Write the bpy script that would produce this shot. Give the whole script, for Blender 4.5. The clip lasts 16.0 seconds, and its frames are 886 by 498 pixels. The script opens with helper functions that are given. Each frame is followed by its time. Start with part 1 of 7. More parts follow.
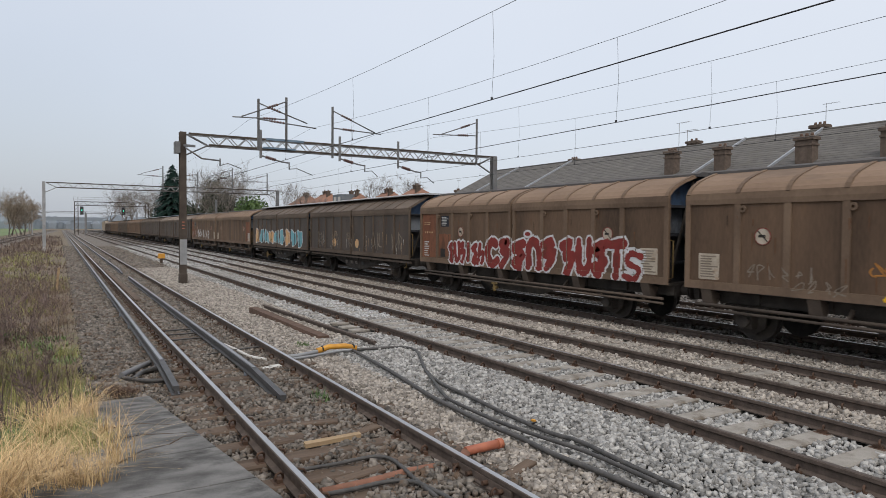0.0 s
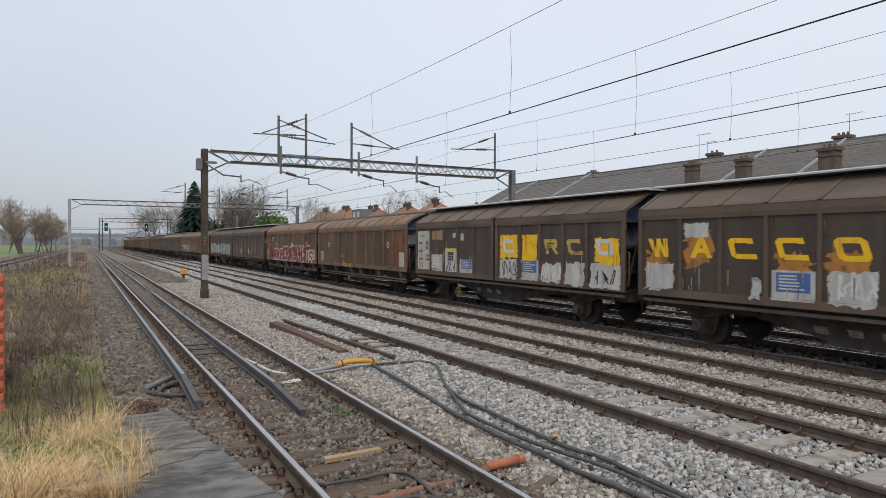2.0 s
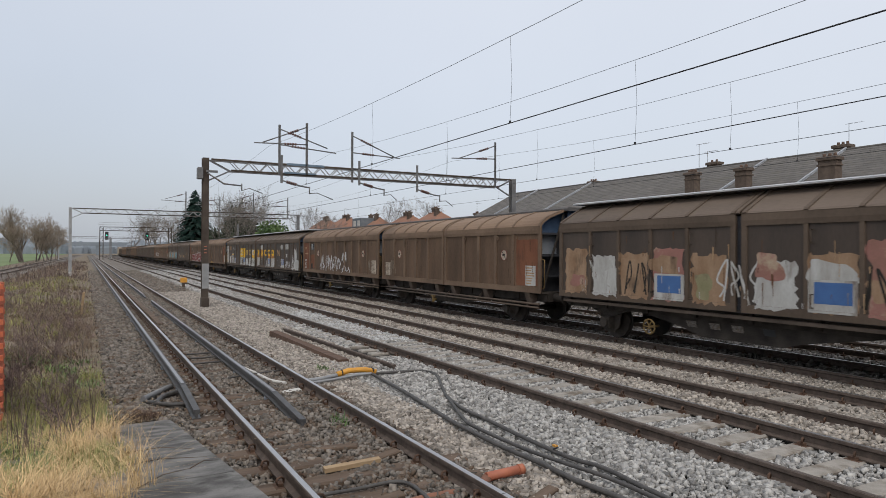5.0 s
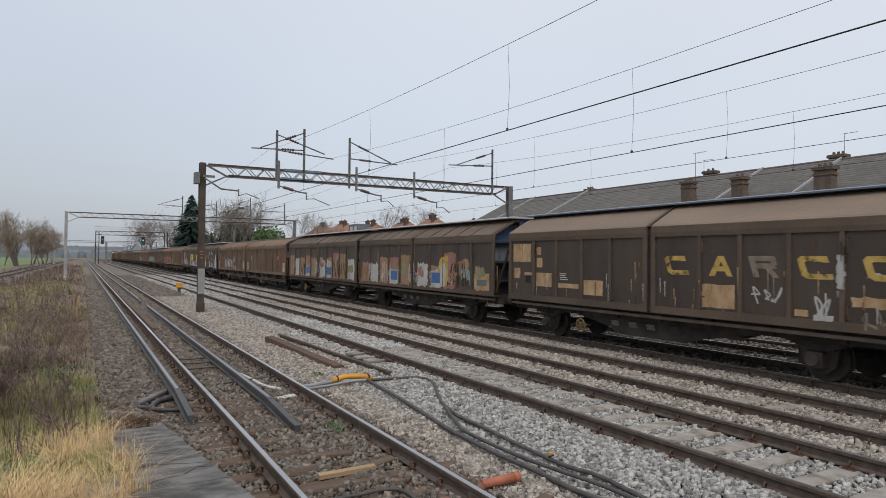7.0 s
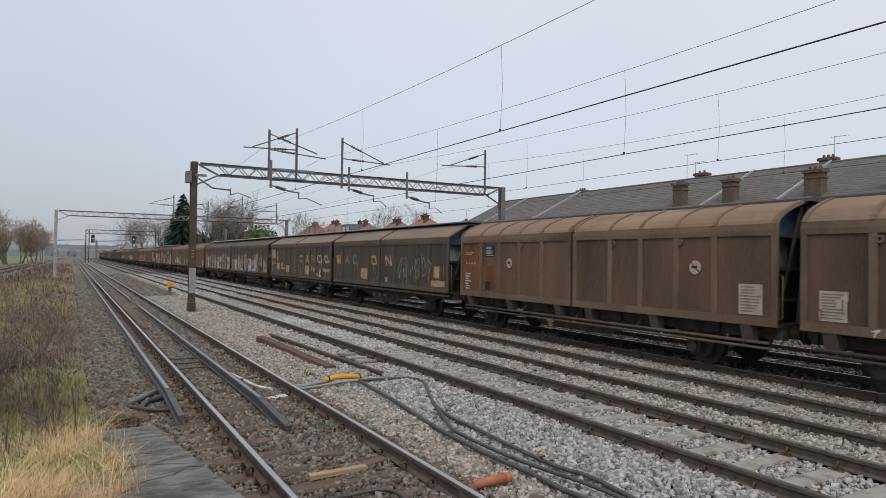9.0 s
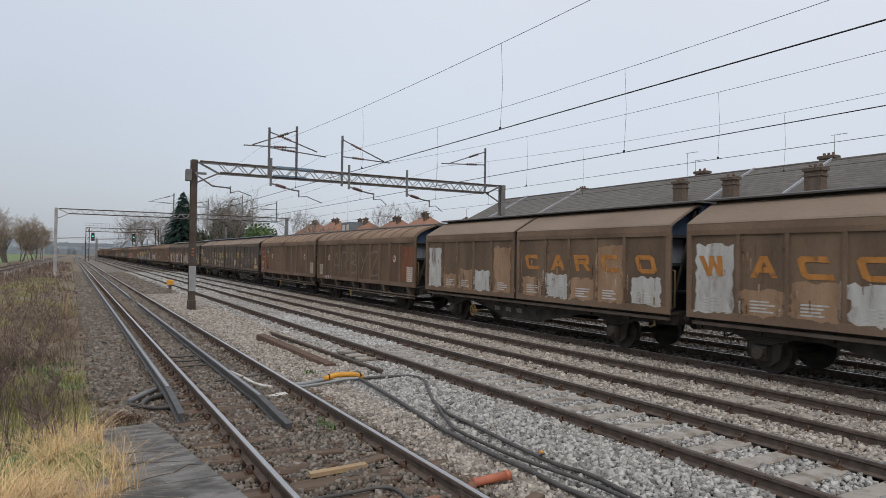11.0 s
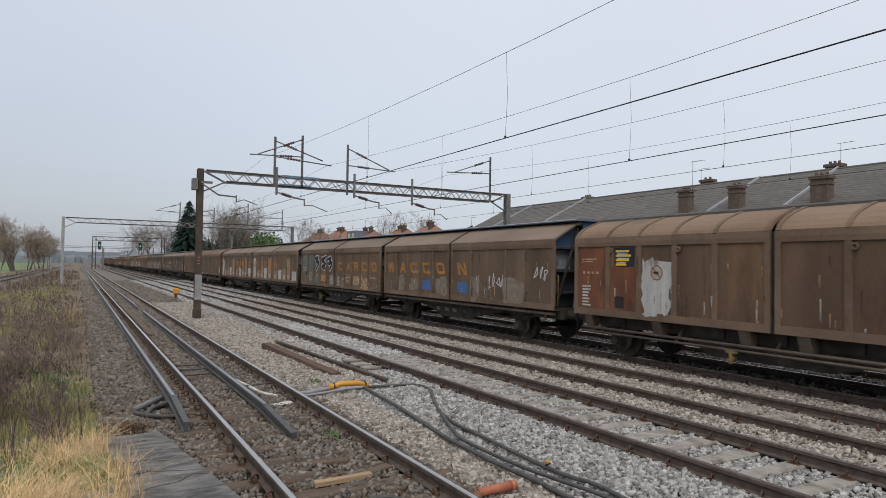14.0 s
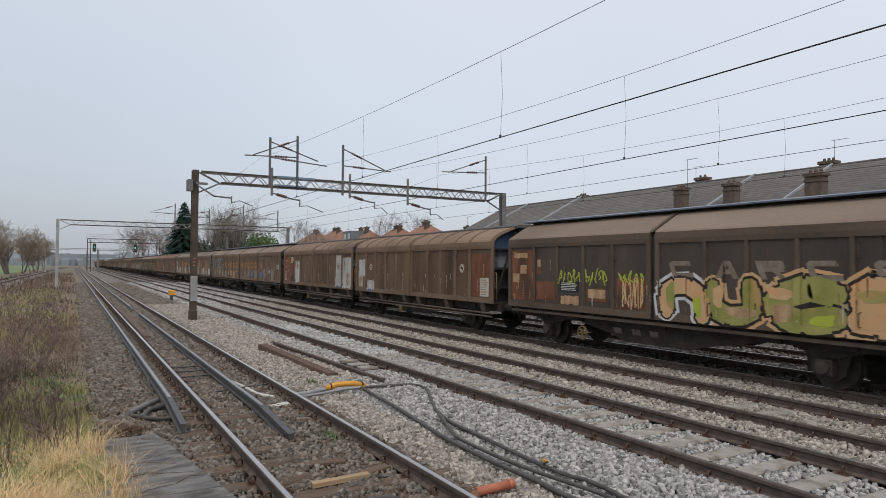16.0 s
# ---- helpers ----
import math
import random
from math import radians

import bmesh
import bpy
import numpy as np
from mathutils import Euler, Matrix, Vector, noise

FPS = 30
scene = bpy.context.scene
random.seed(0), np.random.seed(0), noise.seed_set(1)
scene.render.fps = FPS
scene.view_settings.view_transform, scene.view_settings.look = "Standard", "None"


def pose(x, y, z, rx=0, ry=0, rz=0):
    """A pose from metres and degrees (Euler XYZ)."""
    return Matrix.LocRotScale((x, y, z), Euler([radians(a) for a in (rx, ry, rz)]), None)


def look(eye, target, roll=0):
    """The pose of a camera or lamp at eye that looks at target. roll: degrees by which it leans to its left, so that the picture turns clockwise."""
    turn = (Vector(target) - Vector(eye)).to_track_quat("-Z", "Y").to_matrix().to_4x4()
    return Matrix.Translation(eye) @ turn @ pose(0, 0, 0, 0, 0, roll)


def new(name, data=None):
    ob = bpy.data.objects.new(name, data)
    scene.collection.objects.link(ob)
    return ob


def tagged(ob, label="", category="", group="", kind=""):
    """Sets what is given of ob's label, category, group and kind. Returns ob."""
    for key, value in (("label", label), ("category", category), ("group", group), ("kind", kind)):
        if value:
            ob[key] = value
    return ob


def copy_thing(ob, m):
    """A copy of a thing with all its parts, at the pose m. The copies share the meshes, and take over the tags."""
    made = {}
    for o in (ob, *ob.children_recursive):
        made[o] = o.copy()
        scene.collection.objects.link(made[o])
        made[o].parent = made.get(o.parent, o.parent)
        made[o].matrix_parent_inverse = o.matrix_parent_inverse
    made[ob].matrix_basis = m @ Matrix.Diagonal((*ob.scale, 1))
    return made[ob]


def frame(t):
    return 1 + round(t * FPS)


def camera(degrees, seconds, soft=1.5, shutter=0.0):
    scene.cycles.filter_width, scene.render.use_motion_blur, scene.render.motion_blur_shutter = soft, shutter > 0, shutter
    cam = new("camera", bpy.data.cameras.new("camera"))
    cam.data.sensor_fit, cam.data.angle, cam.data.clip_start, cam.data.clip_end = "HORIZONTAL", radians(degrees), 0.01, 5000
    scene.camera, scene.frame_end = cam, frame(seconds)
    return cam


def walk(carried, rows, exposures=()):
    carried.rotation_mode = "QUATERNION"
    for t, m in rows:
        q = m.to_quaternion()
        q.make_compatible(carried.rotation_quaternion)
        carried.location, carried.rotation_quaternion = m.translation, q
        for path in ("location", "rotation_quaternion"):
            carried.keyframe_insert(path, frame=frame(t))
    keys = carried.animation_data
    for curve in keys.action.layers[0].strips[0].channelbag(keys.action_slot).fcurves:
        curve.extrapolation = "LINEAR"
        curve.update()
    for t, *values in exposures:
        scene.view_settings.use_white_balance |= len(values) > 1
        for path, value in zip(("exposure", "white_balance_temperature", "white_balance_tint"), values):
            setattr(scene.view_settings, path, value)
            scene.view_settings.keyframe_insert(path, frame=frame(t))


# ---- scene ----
# x: across the tracks, y: along them, z: up from the rail tops
CAM_Z = 2.159
TURNS = [  # seconds, yaw, pitch, roll
    (0, -30.50, -1.73, -0.52),
    (0.5, -30.48, -1.53, -0.51),
    (1, -30.15, -0.92, -0.53),
    (1.5, -29.57, -0.39, -0.59),
    (2, -28.85, -0.50, -0.18),
    (2.5, -28.72, -0.02, -0.05),
    (3, -28.72, 0.11, -0.18),
    (3.5, -28.71, 0.50, 0.08),
    (4, -28.70, 0.45, -0.00),
    (4.2, -28.72, 0.26, -0.18),
    (6.5, -28.97, 0.59, -0.18),
    (7, -29.12, 0.87, -0.62),
    (7.5, -29.32, 0.86, -0.78),
    (8, -29.46, 0.44, -0.78),
    (8.5, -29.69, 0.52, -1.02),
    (9, -29.80, 0.92, -0.89),
    (9.5, -29.92, 1.00, -0.85),
    (11.8, -29.62, 0.14, -1.17),
    (12, -29.55, -0.63, -1.49),
    (12.5, -29.48, 0.27, -1.04),
    (13, -29.50, 0.73, -0.88),
    (13.5, -29.40, 1.11, -0.74),
    (14, -29.34, 1.50, -0.89),
    (14.5, -29.37, 1.65, -0.83),
    (15, -29.52, 1.66, -0.91),
    (15.5, -29.57, 1.13, -0.54),
    (16, -29.68, 1.47, -0.46),
]
cam = camera(68.47, 16.0, 0.75, 0.08)
walk(cam, [(t, pose(0, 0, CAM_Z, 90 + p, r, y)) for t, y, p, r in TURNS], [(0, 0.08), (2, 0.12), (4, 0.05), (8, -0.02), (13, 0.0), (16, 0.0)])

# ---------------------------------------------------------------- light
world = bpy.data.worlds.new("overcast_sky")
scene.world = world
world.use_nodes = True
wn, wl = world.node_tree.nodes, world.node_tree.links
wn.clear()
sky = wn.new("ShaderNodeTexSky")
sky.sky_type, sky.sun_disc = "NISHITA", False
sky.sun_elevation, sky.sun_rotation = radians(38), radians(200)
sky.dust_density, sky.air_density = 4.0, 1.0
sky_bg = wn.new("ShaderNodeBackground")
sky_bg.inputs[1].default_value = 0.03
geo_in = wn.new("ShaderNodeTexCoord")
sep = wn.new("ShaderNodeSeparateXYZ")
wl.new(geo_in.outputs["Generated"], sep.inputs[0])
cloud_noise = wn.new("ShaderNodeTexNoise")
cloud_noise.inputs["Scale"].default_value = 2.2
cloud_noise.inputs["Detail"].default_value = 4
wl.new(geo_in.outputs["Generated"], cloud_noise.inputs["Vector"])
cloud_add = wn.new("ShaderNodeMath")
cloud_add.operation = "MULTIPLY_ADD"
cloud_add.inputs[1].default_value = 0.22
wl.new(cloud_noise.outputs["Fac"], cloud_add.inputs[0])
side = wn.new("ShaderNodeMath")      # brighter towards the hidden sun
side.operation = "MULTIPLY_ADD"
side.inputs[1].default_value = 0.27
wl.new(sep.outputs["X"], side.inputs[0])
wl.new(sep.outputs["Z"], side.inputs[2])
wl.new(side.outputs[0], cloud_add.inputs[2])
cloud_ramp = wn.new("ShaderNodeValToRGB")
cr = cloud_ramp.color_ramp
cr.elements[0].position, cr.elements[0].color = 0.0, (0.41, 0.44, 0.485, 1)
cr.elements[1].position, cr.elements[1].color = 0.9, (0.82, 0.845, 0.90, 1)
mid = cr.elements.new(0.32)
mid.color = (0.575, 0.615, 0.685, 1)
wl.new(cloud_add.outputs[0], cloud_ramp.inputs[0])
cloud_bg = wn.new("ShaderNodeBackground")
cloud_bg.inputs[1].default_value = 0.92
wl.new(cloud_ramp.outputs[0], cloud_bg.inputs[0])
wl.new(sky.outputs[0], sky_bg.inputs[0])
sky_sum = wn.new("ShaderNodeAddShader")
wl.new(sky_bg.outputs[0], sky_sum.inputs[0])
wl.new(cloud_bg.outputs[0], sky_sum.inputs[1])
world_out = wn.new("ShaderNodeOutputWorld")
wl.new(sky_sum.outputs[0], world_out.inputs[0])

sun = new("sun", bpy.data.lights.new("sun", "SUN"))
sun.data.energy, sun.data.angle, sun.data.color = 1.25, radians(40), (1.0, 0.96, 0.9)
sun.matrix_world = look((-40, -60, 90), (0, 0, 0))


# ---------------------------------------------------------------- materials
def mat(name, c1, c2, scale=4.0, rough=0.8, metal=0.0, bump=0.15, fine=40.0, stretch=(1, 1, 1), c3=None, spread=0.25,
        island=False, stain=0.5, emit=0.0):
    """Two-scale noise between c1 and c2, patches of c3, fine relief; every object takes another cut of the noise."""
    m = bpy.data.materials.new(name)
    m.use_nodes = True
    n, l = m.node_tree.nodes, m.node_tree.links
    b = n["Principled BSDF"]
    b.inputs["Roughness"].default_value, b.inputs["Metallic"].default_value = rough, metal
    if rough > 0.6 and metal < 0.3:
        b.inputs["Specular IOR Level"].default_value = 0.2     # dusty, matt surfaces
    co, info = n.new("ShaderNodeTexCoord"), n.new("ShaderNodeObjectInfo")
    off = n.new("ShaderNodeVectorMath")
    off.operation = "SCALE"
    off.inputs[0].default_value = (31.0, 57.0, 43.0)
    l.new(info.outputs["Random"], off.inputs["Scale"])
    mp = n.new("ShaderNodeMapping")
    mp.inputs["Scale"].default_value = stretch
    l.new(co.outputs["Object"], mp.inputs["Vector"])
    l.new(off.outputs[0], mp.inputs["Location"])
    big, small = n.new("ShaderNodeTexNoise"), n.new("ShaderNodeTexNoise")
    big.inputs["Scale"].default_value, big.inputs["Detail"].default_value = scale, 5
    small.inputs["Scale"].default_value, small.inputs["Detail"].default_value = fine, 4
    l.new(mp.outputs[0], big.inputs["Vector"])
    l.new(mp.outputs[0], small.inputs["Vector"])
    ramp = n.new("ShaderNodeMapRange")
    ramp.inputs["From Min"].default_value, ramp.inputs["From Max"].default_value = 0.5 - spread, 0.5 + spread
    add = n.new("ShaderNodeMath")
    add.operation = "MULTIPLY_ADD"
    add.inputs[1].default_value = 0.35
    l.new(small.outputs["Fac"], add.inputs[0])
    l.new(big.outputs["Fac"], add.inputs[2])
    sub = n.new("ShaderNodeMath")
    sub.operation = "SUBTRACT"
    sub.inputs[1].default_value = 0.175
    l.new(add.outputs[0], sub.inputs[0])
    if island:
        gi = n.new("ShaderNodeNewGeometry")
        isl = n.new("ShaderNodeMath")
        isl.operation = "MULTIPLY_ADD"
        isl.inputs[1].default_value = 0.6
        l.new(gi.outputs["Random Per Island"], isl.inputs[0])
        l.new(sub.outputs[0], isl.inputs[2])
        sh = n.new("ShaderNodeMath")
        sh.operation = "SUBTRACT"
        sh.inputs[1].default_value = 0.3
        l.new(isl.outputs[0], sh.inputs[0])
        l.new(sh.outputs[0], ramp.inputs["Value"])
    else:
        l.new(sub.outputs[0], ramp.inputs["Value"])
    mix = n.new("ShaderNodeMix")
    mix.data_type = "RGBA"
    mix.inputs["A"].default_value, mix.inputs["B"].default_value = (*c1, 1), (*c2, 1)
    l.new(ramp.outputs[0], mix.inputs["Factor"])
    col = mix.outputs["Result"]
    if c3:
        patch = n.new("ShaderNodeTexNoise")
        patch.inputs["Scale"].default_value, patch.inputs["Detail"].default_value = scale * 0.55, 6
        patch.inputs["Roughness"].default_value = 0.65
        mo = n.new("ShaderNodeVectorMath")
        mo.inputs[1].default_value = (7.3, 2.1, 9.7)
        l.new(mp.outputs[0], mo.inputs[0])
        l.new(mo.outputs[0], patch.inputs["Vector"])
        pr = n.new("ShaderNodeMapRange")
        pr.inputs["From Min"].default_value, pr.inputs["From Max"].default_value = stain, stain + 0.14
        l.new(patch.outputs["Fac"], pr.inputs["Value"])
        mix2 = n.new("ShaderNodeMix")
        mix2.data_type = "RGBA"
        mix2.inputs["B"].default_value = (*c3, 1)
        l.new(pr.outputs[0], mix2.inputs["Factor"])
        l.new(col, mix2.inputs["A"])
        col = mix2.outputs["Result"]
    l.new(col, b.inputs["Base Color"])
    if bump:
        bp = n.new("ShaderNodeBump")
        bp.inputs["Strength"].default_value, bp.inputs["Distance"].default_value = bump, 0.02
        l.new(sub.outputs[0], bp.inputs["Height"])
        l.new(bp.outputs[0], b.inputs["Normal"])
    if emit:
        l.new(col, b.inputs["Emission Color"])
        b.inputs["Emission Strength"].default_value = emit
    return m


def plain(name, c, rough=0.7, metal=0.0, wear=0.25, emit=0.0):
    return mat(name, c, tuple(x * (1 - wear) for x in c), 6.0, rough, metal, 0.08, 50.0, emit=emit)


M_BALLAST = mat("ballast_bed", (0.10, 0.088, 0.077), (0.25, 0.225, 0.20), 30, 0.95, 0, 0.9, 90, c3=(0.15, 0.115, 0.085), spread=0.16)
M_BALLAST_DARK = mat("oily_ballast", (0.014, 0.012, 0.011), (0.055, 0.046, 0.039), 30, 0.9, 0, 0.9, 90, c3=(0.05, 0.035, 0.026), spread=0.16)
M_STONE = mat("ballast_stone", (0.115, 0.112, 0.107), (0.51, 0.495, 0.47), 9, 0.9, 0, 0.2, 60, island=True, spread=0.42, c3=(0.22, 0.19, 0.165), stain=0.6)
M_STONE_PALE = mat("dusty_pale_stone", (0.24, 0.24, 0.235), (0.56, 0.56, 0.55), 9, 0.9, 0, 0.2, 60, island=True, spread=0.34)
M_STONE_WARM = mat("old_ballast_stone", (0.125, 0.110, 0.095), (0.49, 0.44, 0.385), 9, 0.92, 0, 0.2, 60, island=True, spread=0.42, c3=(0.23, 0.18, 0.135), stain=0.6)
M_STONE_DARK = mat("oily_ballast_stone", (0.048, 0.043, 0.038), (0.275, 0.242, 0.208), 9, 0.85, 0, 0.2, 60, island=True, spread=0.42, c3=(0.12, 0.082, 0.057))
M_EARTH = mat("dry_earth", (0.11, 0.085, 0.062), (0.24, 0.195, 0.145), 2.5, 0.95, 0, 0.6, 30, c3=(0.12, 0.135, 0.06), stain=0.56)
M_FIELD = mat("green_field", (0.12, 0.17, 0.075), (0.18, 0.215, 0.11), 0.05, 0.95, 0, 0.1, 2)
# next two: grimy ballast, with the train's shadow put into the dark colour
M_BALLAST_SHADE = mat("sooty_ballast", (0.016, 0.015, 0.014), (0.055, 0.050, 0.045), 30, 0.9, 0, 0.9, 90)
M_STONE_SHADE = mat("shaded_grimy_stone", (0.05, 0.046, 0.042), (0.23, 0.21, 0.19), 9, 0.85, 0, 0.2, 60, island=True, spread=0.4)
# near-black bed colour stands for the shade in gaps between loose stones
M_GAP = mat("ballast_gap_shade", (0.014, 0.013, 0.012), (0.045, 0.040, 0.035), 30, 0.95, 0, 0.9, 90)
M_END_PALE = mat("stained_pale_blue_end_wall", (0.13, 0.155, 0.19), (0.28, 0.30, 0.33), 1.8, 0.7, 0, 0.05, 40, stretch=(1, 1, 0.4), c3=(0.035, 0.033, 0.033), stain=0.50)
M_RUST = mat("rail_rust", (0.068, 0.053, 0.045), (0.135, 0.105, 0.088), 9, 0.8, 0.1, 0.15, 60)
M_RUST_RED = mat("brown_rust", (0.075, 0.050, 0.038), (0.15, 0.095, 0.07), 6, 0.85, 0.1, 0.2, 60)
M_SHINE = mat("polished_rail_head", (0.58, 0.585, 0.60), (0.40, 0.395, 0.39), 3, 0.34, 0.9, 0.02, 60, stretch=(1, 0.1, 1))
M_DULL_SHINE = mat("dull_rail_head", (0.17, 0.14, 0.12), (0.10, 0.078, 0.066), 3, 0.5, 0.5, 0.02, 60, stretch=(1, 0.1, 1))
M_COND = mat("conductor_rail_steel", (0.040, 0.040, 0.042), (0.085, 0.083, 0.083), 5, 0.55, 0.1, 0.08, 50)
M_COND_TOP = mat("worn_conductor_top", (0.34, 0.34, 0.35), (0.20, 0.195, 0.19), 3, 0.42, 0.7, 0.02, 60, stretch=(1, 0.1, 1))
M_SLEEPER = mat("concrete_sleeper", (0.22, 0.20, 0.175), (0.35, 0.325, 0.29), 5, 0.9, 0, 0.25, 70, c3=(0.15, 0.125, 0.10))
M_TIMBER = mat("creosoted_timber", (0.07, 0.05, 0.037), (0.16, 0.115, 0.085), 6, 0.85, 0, 0.4, 60, stretch=(0.15, 1, 1))
M_CHAIR = mat("rusty_cast_iron", (0.055, 0.036, 0.026), (0.14, 0.085, 0.06), 12, 0.85, 0.2, 0.25, 80)
M_SLAB = mat("weathered_concrete", (0.075, 0.072, 0.068), (0.20, 0.192, 0.182), 4.0, 0.92, 0, 0.7, 120, c3=(0.055, 0.052, 0.048), stain=0.56, spread=0.17)
M_STEEL = mat("galvanised_steel", (0.24, 0.245, 0.25), (0.36, 0.365, 0.37), 2.5, 0.6, 0.4, 0.06, 50, c3=(0.17, 0.13, 0.10), stain=0.6)
M_STEEL_RUST = mat("dirty_gantry_steel", (0.050, 0.040, 0.034), (0.105, 0.085, 0.07), 1.6, 0.85, 0.2, 0.1, 50, c3=(0.22, 0.21, 0.20), stain=0.63)
M_STEEL_DARK = mat("grey_gantry_steel", (0.13, 0.13, 0.135), (0.21, 0.21, 0.21), 2.5, 0.7, 0.3, 0.08, 50, c3=(0.12, 0.085, 0.06), stain=0.58)
M_CONCRETE = mat("pale_concrete", (0.34, 0.33, 0.32), (0.46, 0.45, 0.43), 3, 0.9, 0, 0.15, 60, c3=(0.24, 0.23, 0.22))
M_WIRE = plain("copper_wire_dark", (0.05, 0.05, 0.055), 0.6, 0.4)
M_INSUL = plain("brown_insulator", (0.10, 0.037, 0.028), 0.4)
M_INSUL_GREY = plain("grey_insulator", (0.20, 0.22, 0.25), 0.4)
M_BLACK = plain("black_rubber", (0.022, 0.022, 0.024), 0.55)
M_CABLE = mat("dusty_black_cable_sheath", (0.035, 0.034, 0.033), (0.085, 0.078, 0.072), 8, 0.6, 0, 0.05, 60)
M_DULLYELLOW = mat("grimy_yellow_paint", (0.24, 0.165, 0.065), (0.13, 0.09, 0.045), 8, 0.7, 0, 0.05, 60)
M_CAP_BLUE = mat("blue_grey_roof_cap", (0.07, 0.095, 0.14), (0.15, 0.18, 0.225), 1.5, 0.45, 0.1, 0.05, 40, c3=(0.20, 0.21, 0.23), stain=0.6)
M_YELLOW = mat("yellow_plastic", (0.62, 0.30, 0.03), (0.48, 0.22, 0.03), 8, 0.5, 0, 0.05, 60)
M_ORANGE = mat("orange_clay_tube", (0.42, 0.14, 0.07), (0.32, 0.10, 0.06), 8, 0.6, 0, 0.1, 60)
M_WHITE = mat("dirty_white_paint", (0.60, 0.59, 0.56), (0.40, 0.38, 0.35), 7, 0.7, 0, 0.1, 60)
M_BRICK = mat("orange_red_brick", (0.42, 0.10, 0.05), (0.52, 0.15, 0.08), 5, 0.85, 0, 0.2, 70)
# wagon paints
M_PANEL = mat("soot_brown_wagon_paint", (0.062, 0.041, 0.028), (0.165, 0.105, 0.068), 1.1, 0.66, 0, 0.06, 30, stretch=(1, 1, 0.22), c3=(0.19, 0.115, 0.066), stain=0.58)
M_RIB = mat("dusty_brown_wagon_frame", (0.112, 0.076, 0.053), (0.205, 0.142, 0.098), 1.3, 0.75, 0, 0.06, 30, stretch=(1, 0.5, 0.4), c3=(0.085, 0.058, 0.042), stain=0.58)
M_ROOF = mat("dusty_wagon_roof", (0.165, 0.110, 0.076), (0.265, 0.183, 0.127), 0.8, 0.78, 0, 0.06, 24, stretch=(1, 0.35, 1), c3=(0.10, 0.075, 0.058), stain=0.55)
M_ROOF_GREY = mat("grey_brown_wagon_roof", (0.15, 0.112, 0.085), (0.235, 0.18, 0.137), 0.8, 0.75, 0, 0.06, 24, stretch=(1, 0.35, 1))
M_CPANEL = mat("dark_brown_wagon_paint", (0.034, 0.025, 0.020), (0.078, 0.056, 0.042), 1.2, 0.6, 0, 0.06, 30, stretch=(1, 1, 0.25), c3=(0.13, 0.075, 0.042), stain=0.64)
M_ROOF_DARK = mat("dark_brown_wagon_roof", (0.085, 0.065, 0.052), (0.15, 0.115, 0.09), 0.8, 0.75, 0, 0.06, 24, stretch=(1, 0.35, 1), c3=(0.06, 0.048, 0.04), stain=0.56)
M_CPANEL_PALE = mat("faded_cream_wagon_paint", (0.16, 0.115, 0.075), (0.42, 0.36, 0.28), 1.1, 0.75, 0, 0.06, 30, stretch=(1, 1, 0.3), c3=(0.36, 0.20, 0.06), stain=0.55)
M_CPANEL_WARM = mat("warm_brown_wagon_paint", (0.082, 0.058, 0.041), (0.185, 0.127, 0.085), 1.2, 0.62, 0, 0.06, 30, stretch=(1, 1, 0.25), c3=(0.21, 0.13, 0.075), stain=0.60)
M_CRIB = mat("brown_wagon_frame", (0.072, 0.054, 0.041), (0.135, 0.100, 0.075), 1.3, 0.75, 0, 0.06, 30, stretch=(1, 0.5, 0.4))
M_UNDER = mat("grimy_underframe", (0.025, 0.022, 0.020), (0.075, 0.064, 0.055), 3, 0.75, 0.1, 0.15, 50)
M_UNDER_RAIL = mat("brown_step_rail", (0.075, 0.059, 0.049), (0.14, 0.109, 0.087), 3, 0.75, 0.1, 0.1, 50)
M_WHEEL = mat("wheel_steel", (0.028, 0.025, 0.023), (0.07, 0.06, 0.052), 6, 0.7, 0.3, 0.1, 50)
M_BLUE = mat("faded_blue_paint", (0.045, 0.085, 0.16), (0.085, 0.14, 0.24), 2.5, 0.6, 0, 0.06, 40, c3=(0.05, 0.05, 0.055), stain=0.56)
M_ENDDARK = mat("dark_end_wall", (0.03, 0.03, 0.034), (0.065, 0.066, 0.075), 2.5, 0.75, 0, 0.06, 40)
M_CAP = mat("roof_cap_metal", (0.33, 0.34, 0.36), (0.48, 0.48, 0.48), 1.5, 0.6, 0.2, 0.05, 40, c3=(0.30, 0.17, 0.11), stain=0.58)
M_CAP_DARK = mat("dark_roof_cap", (0.075, 0.072, 0.072), (0.12, 0.11, 0.105), 1.5, 0.7, 0.1, 0.05, 40)


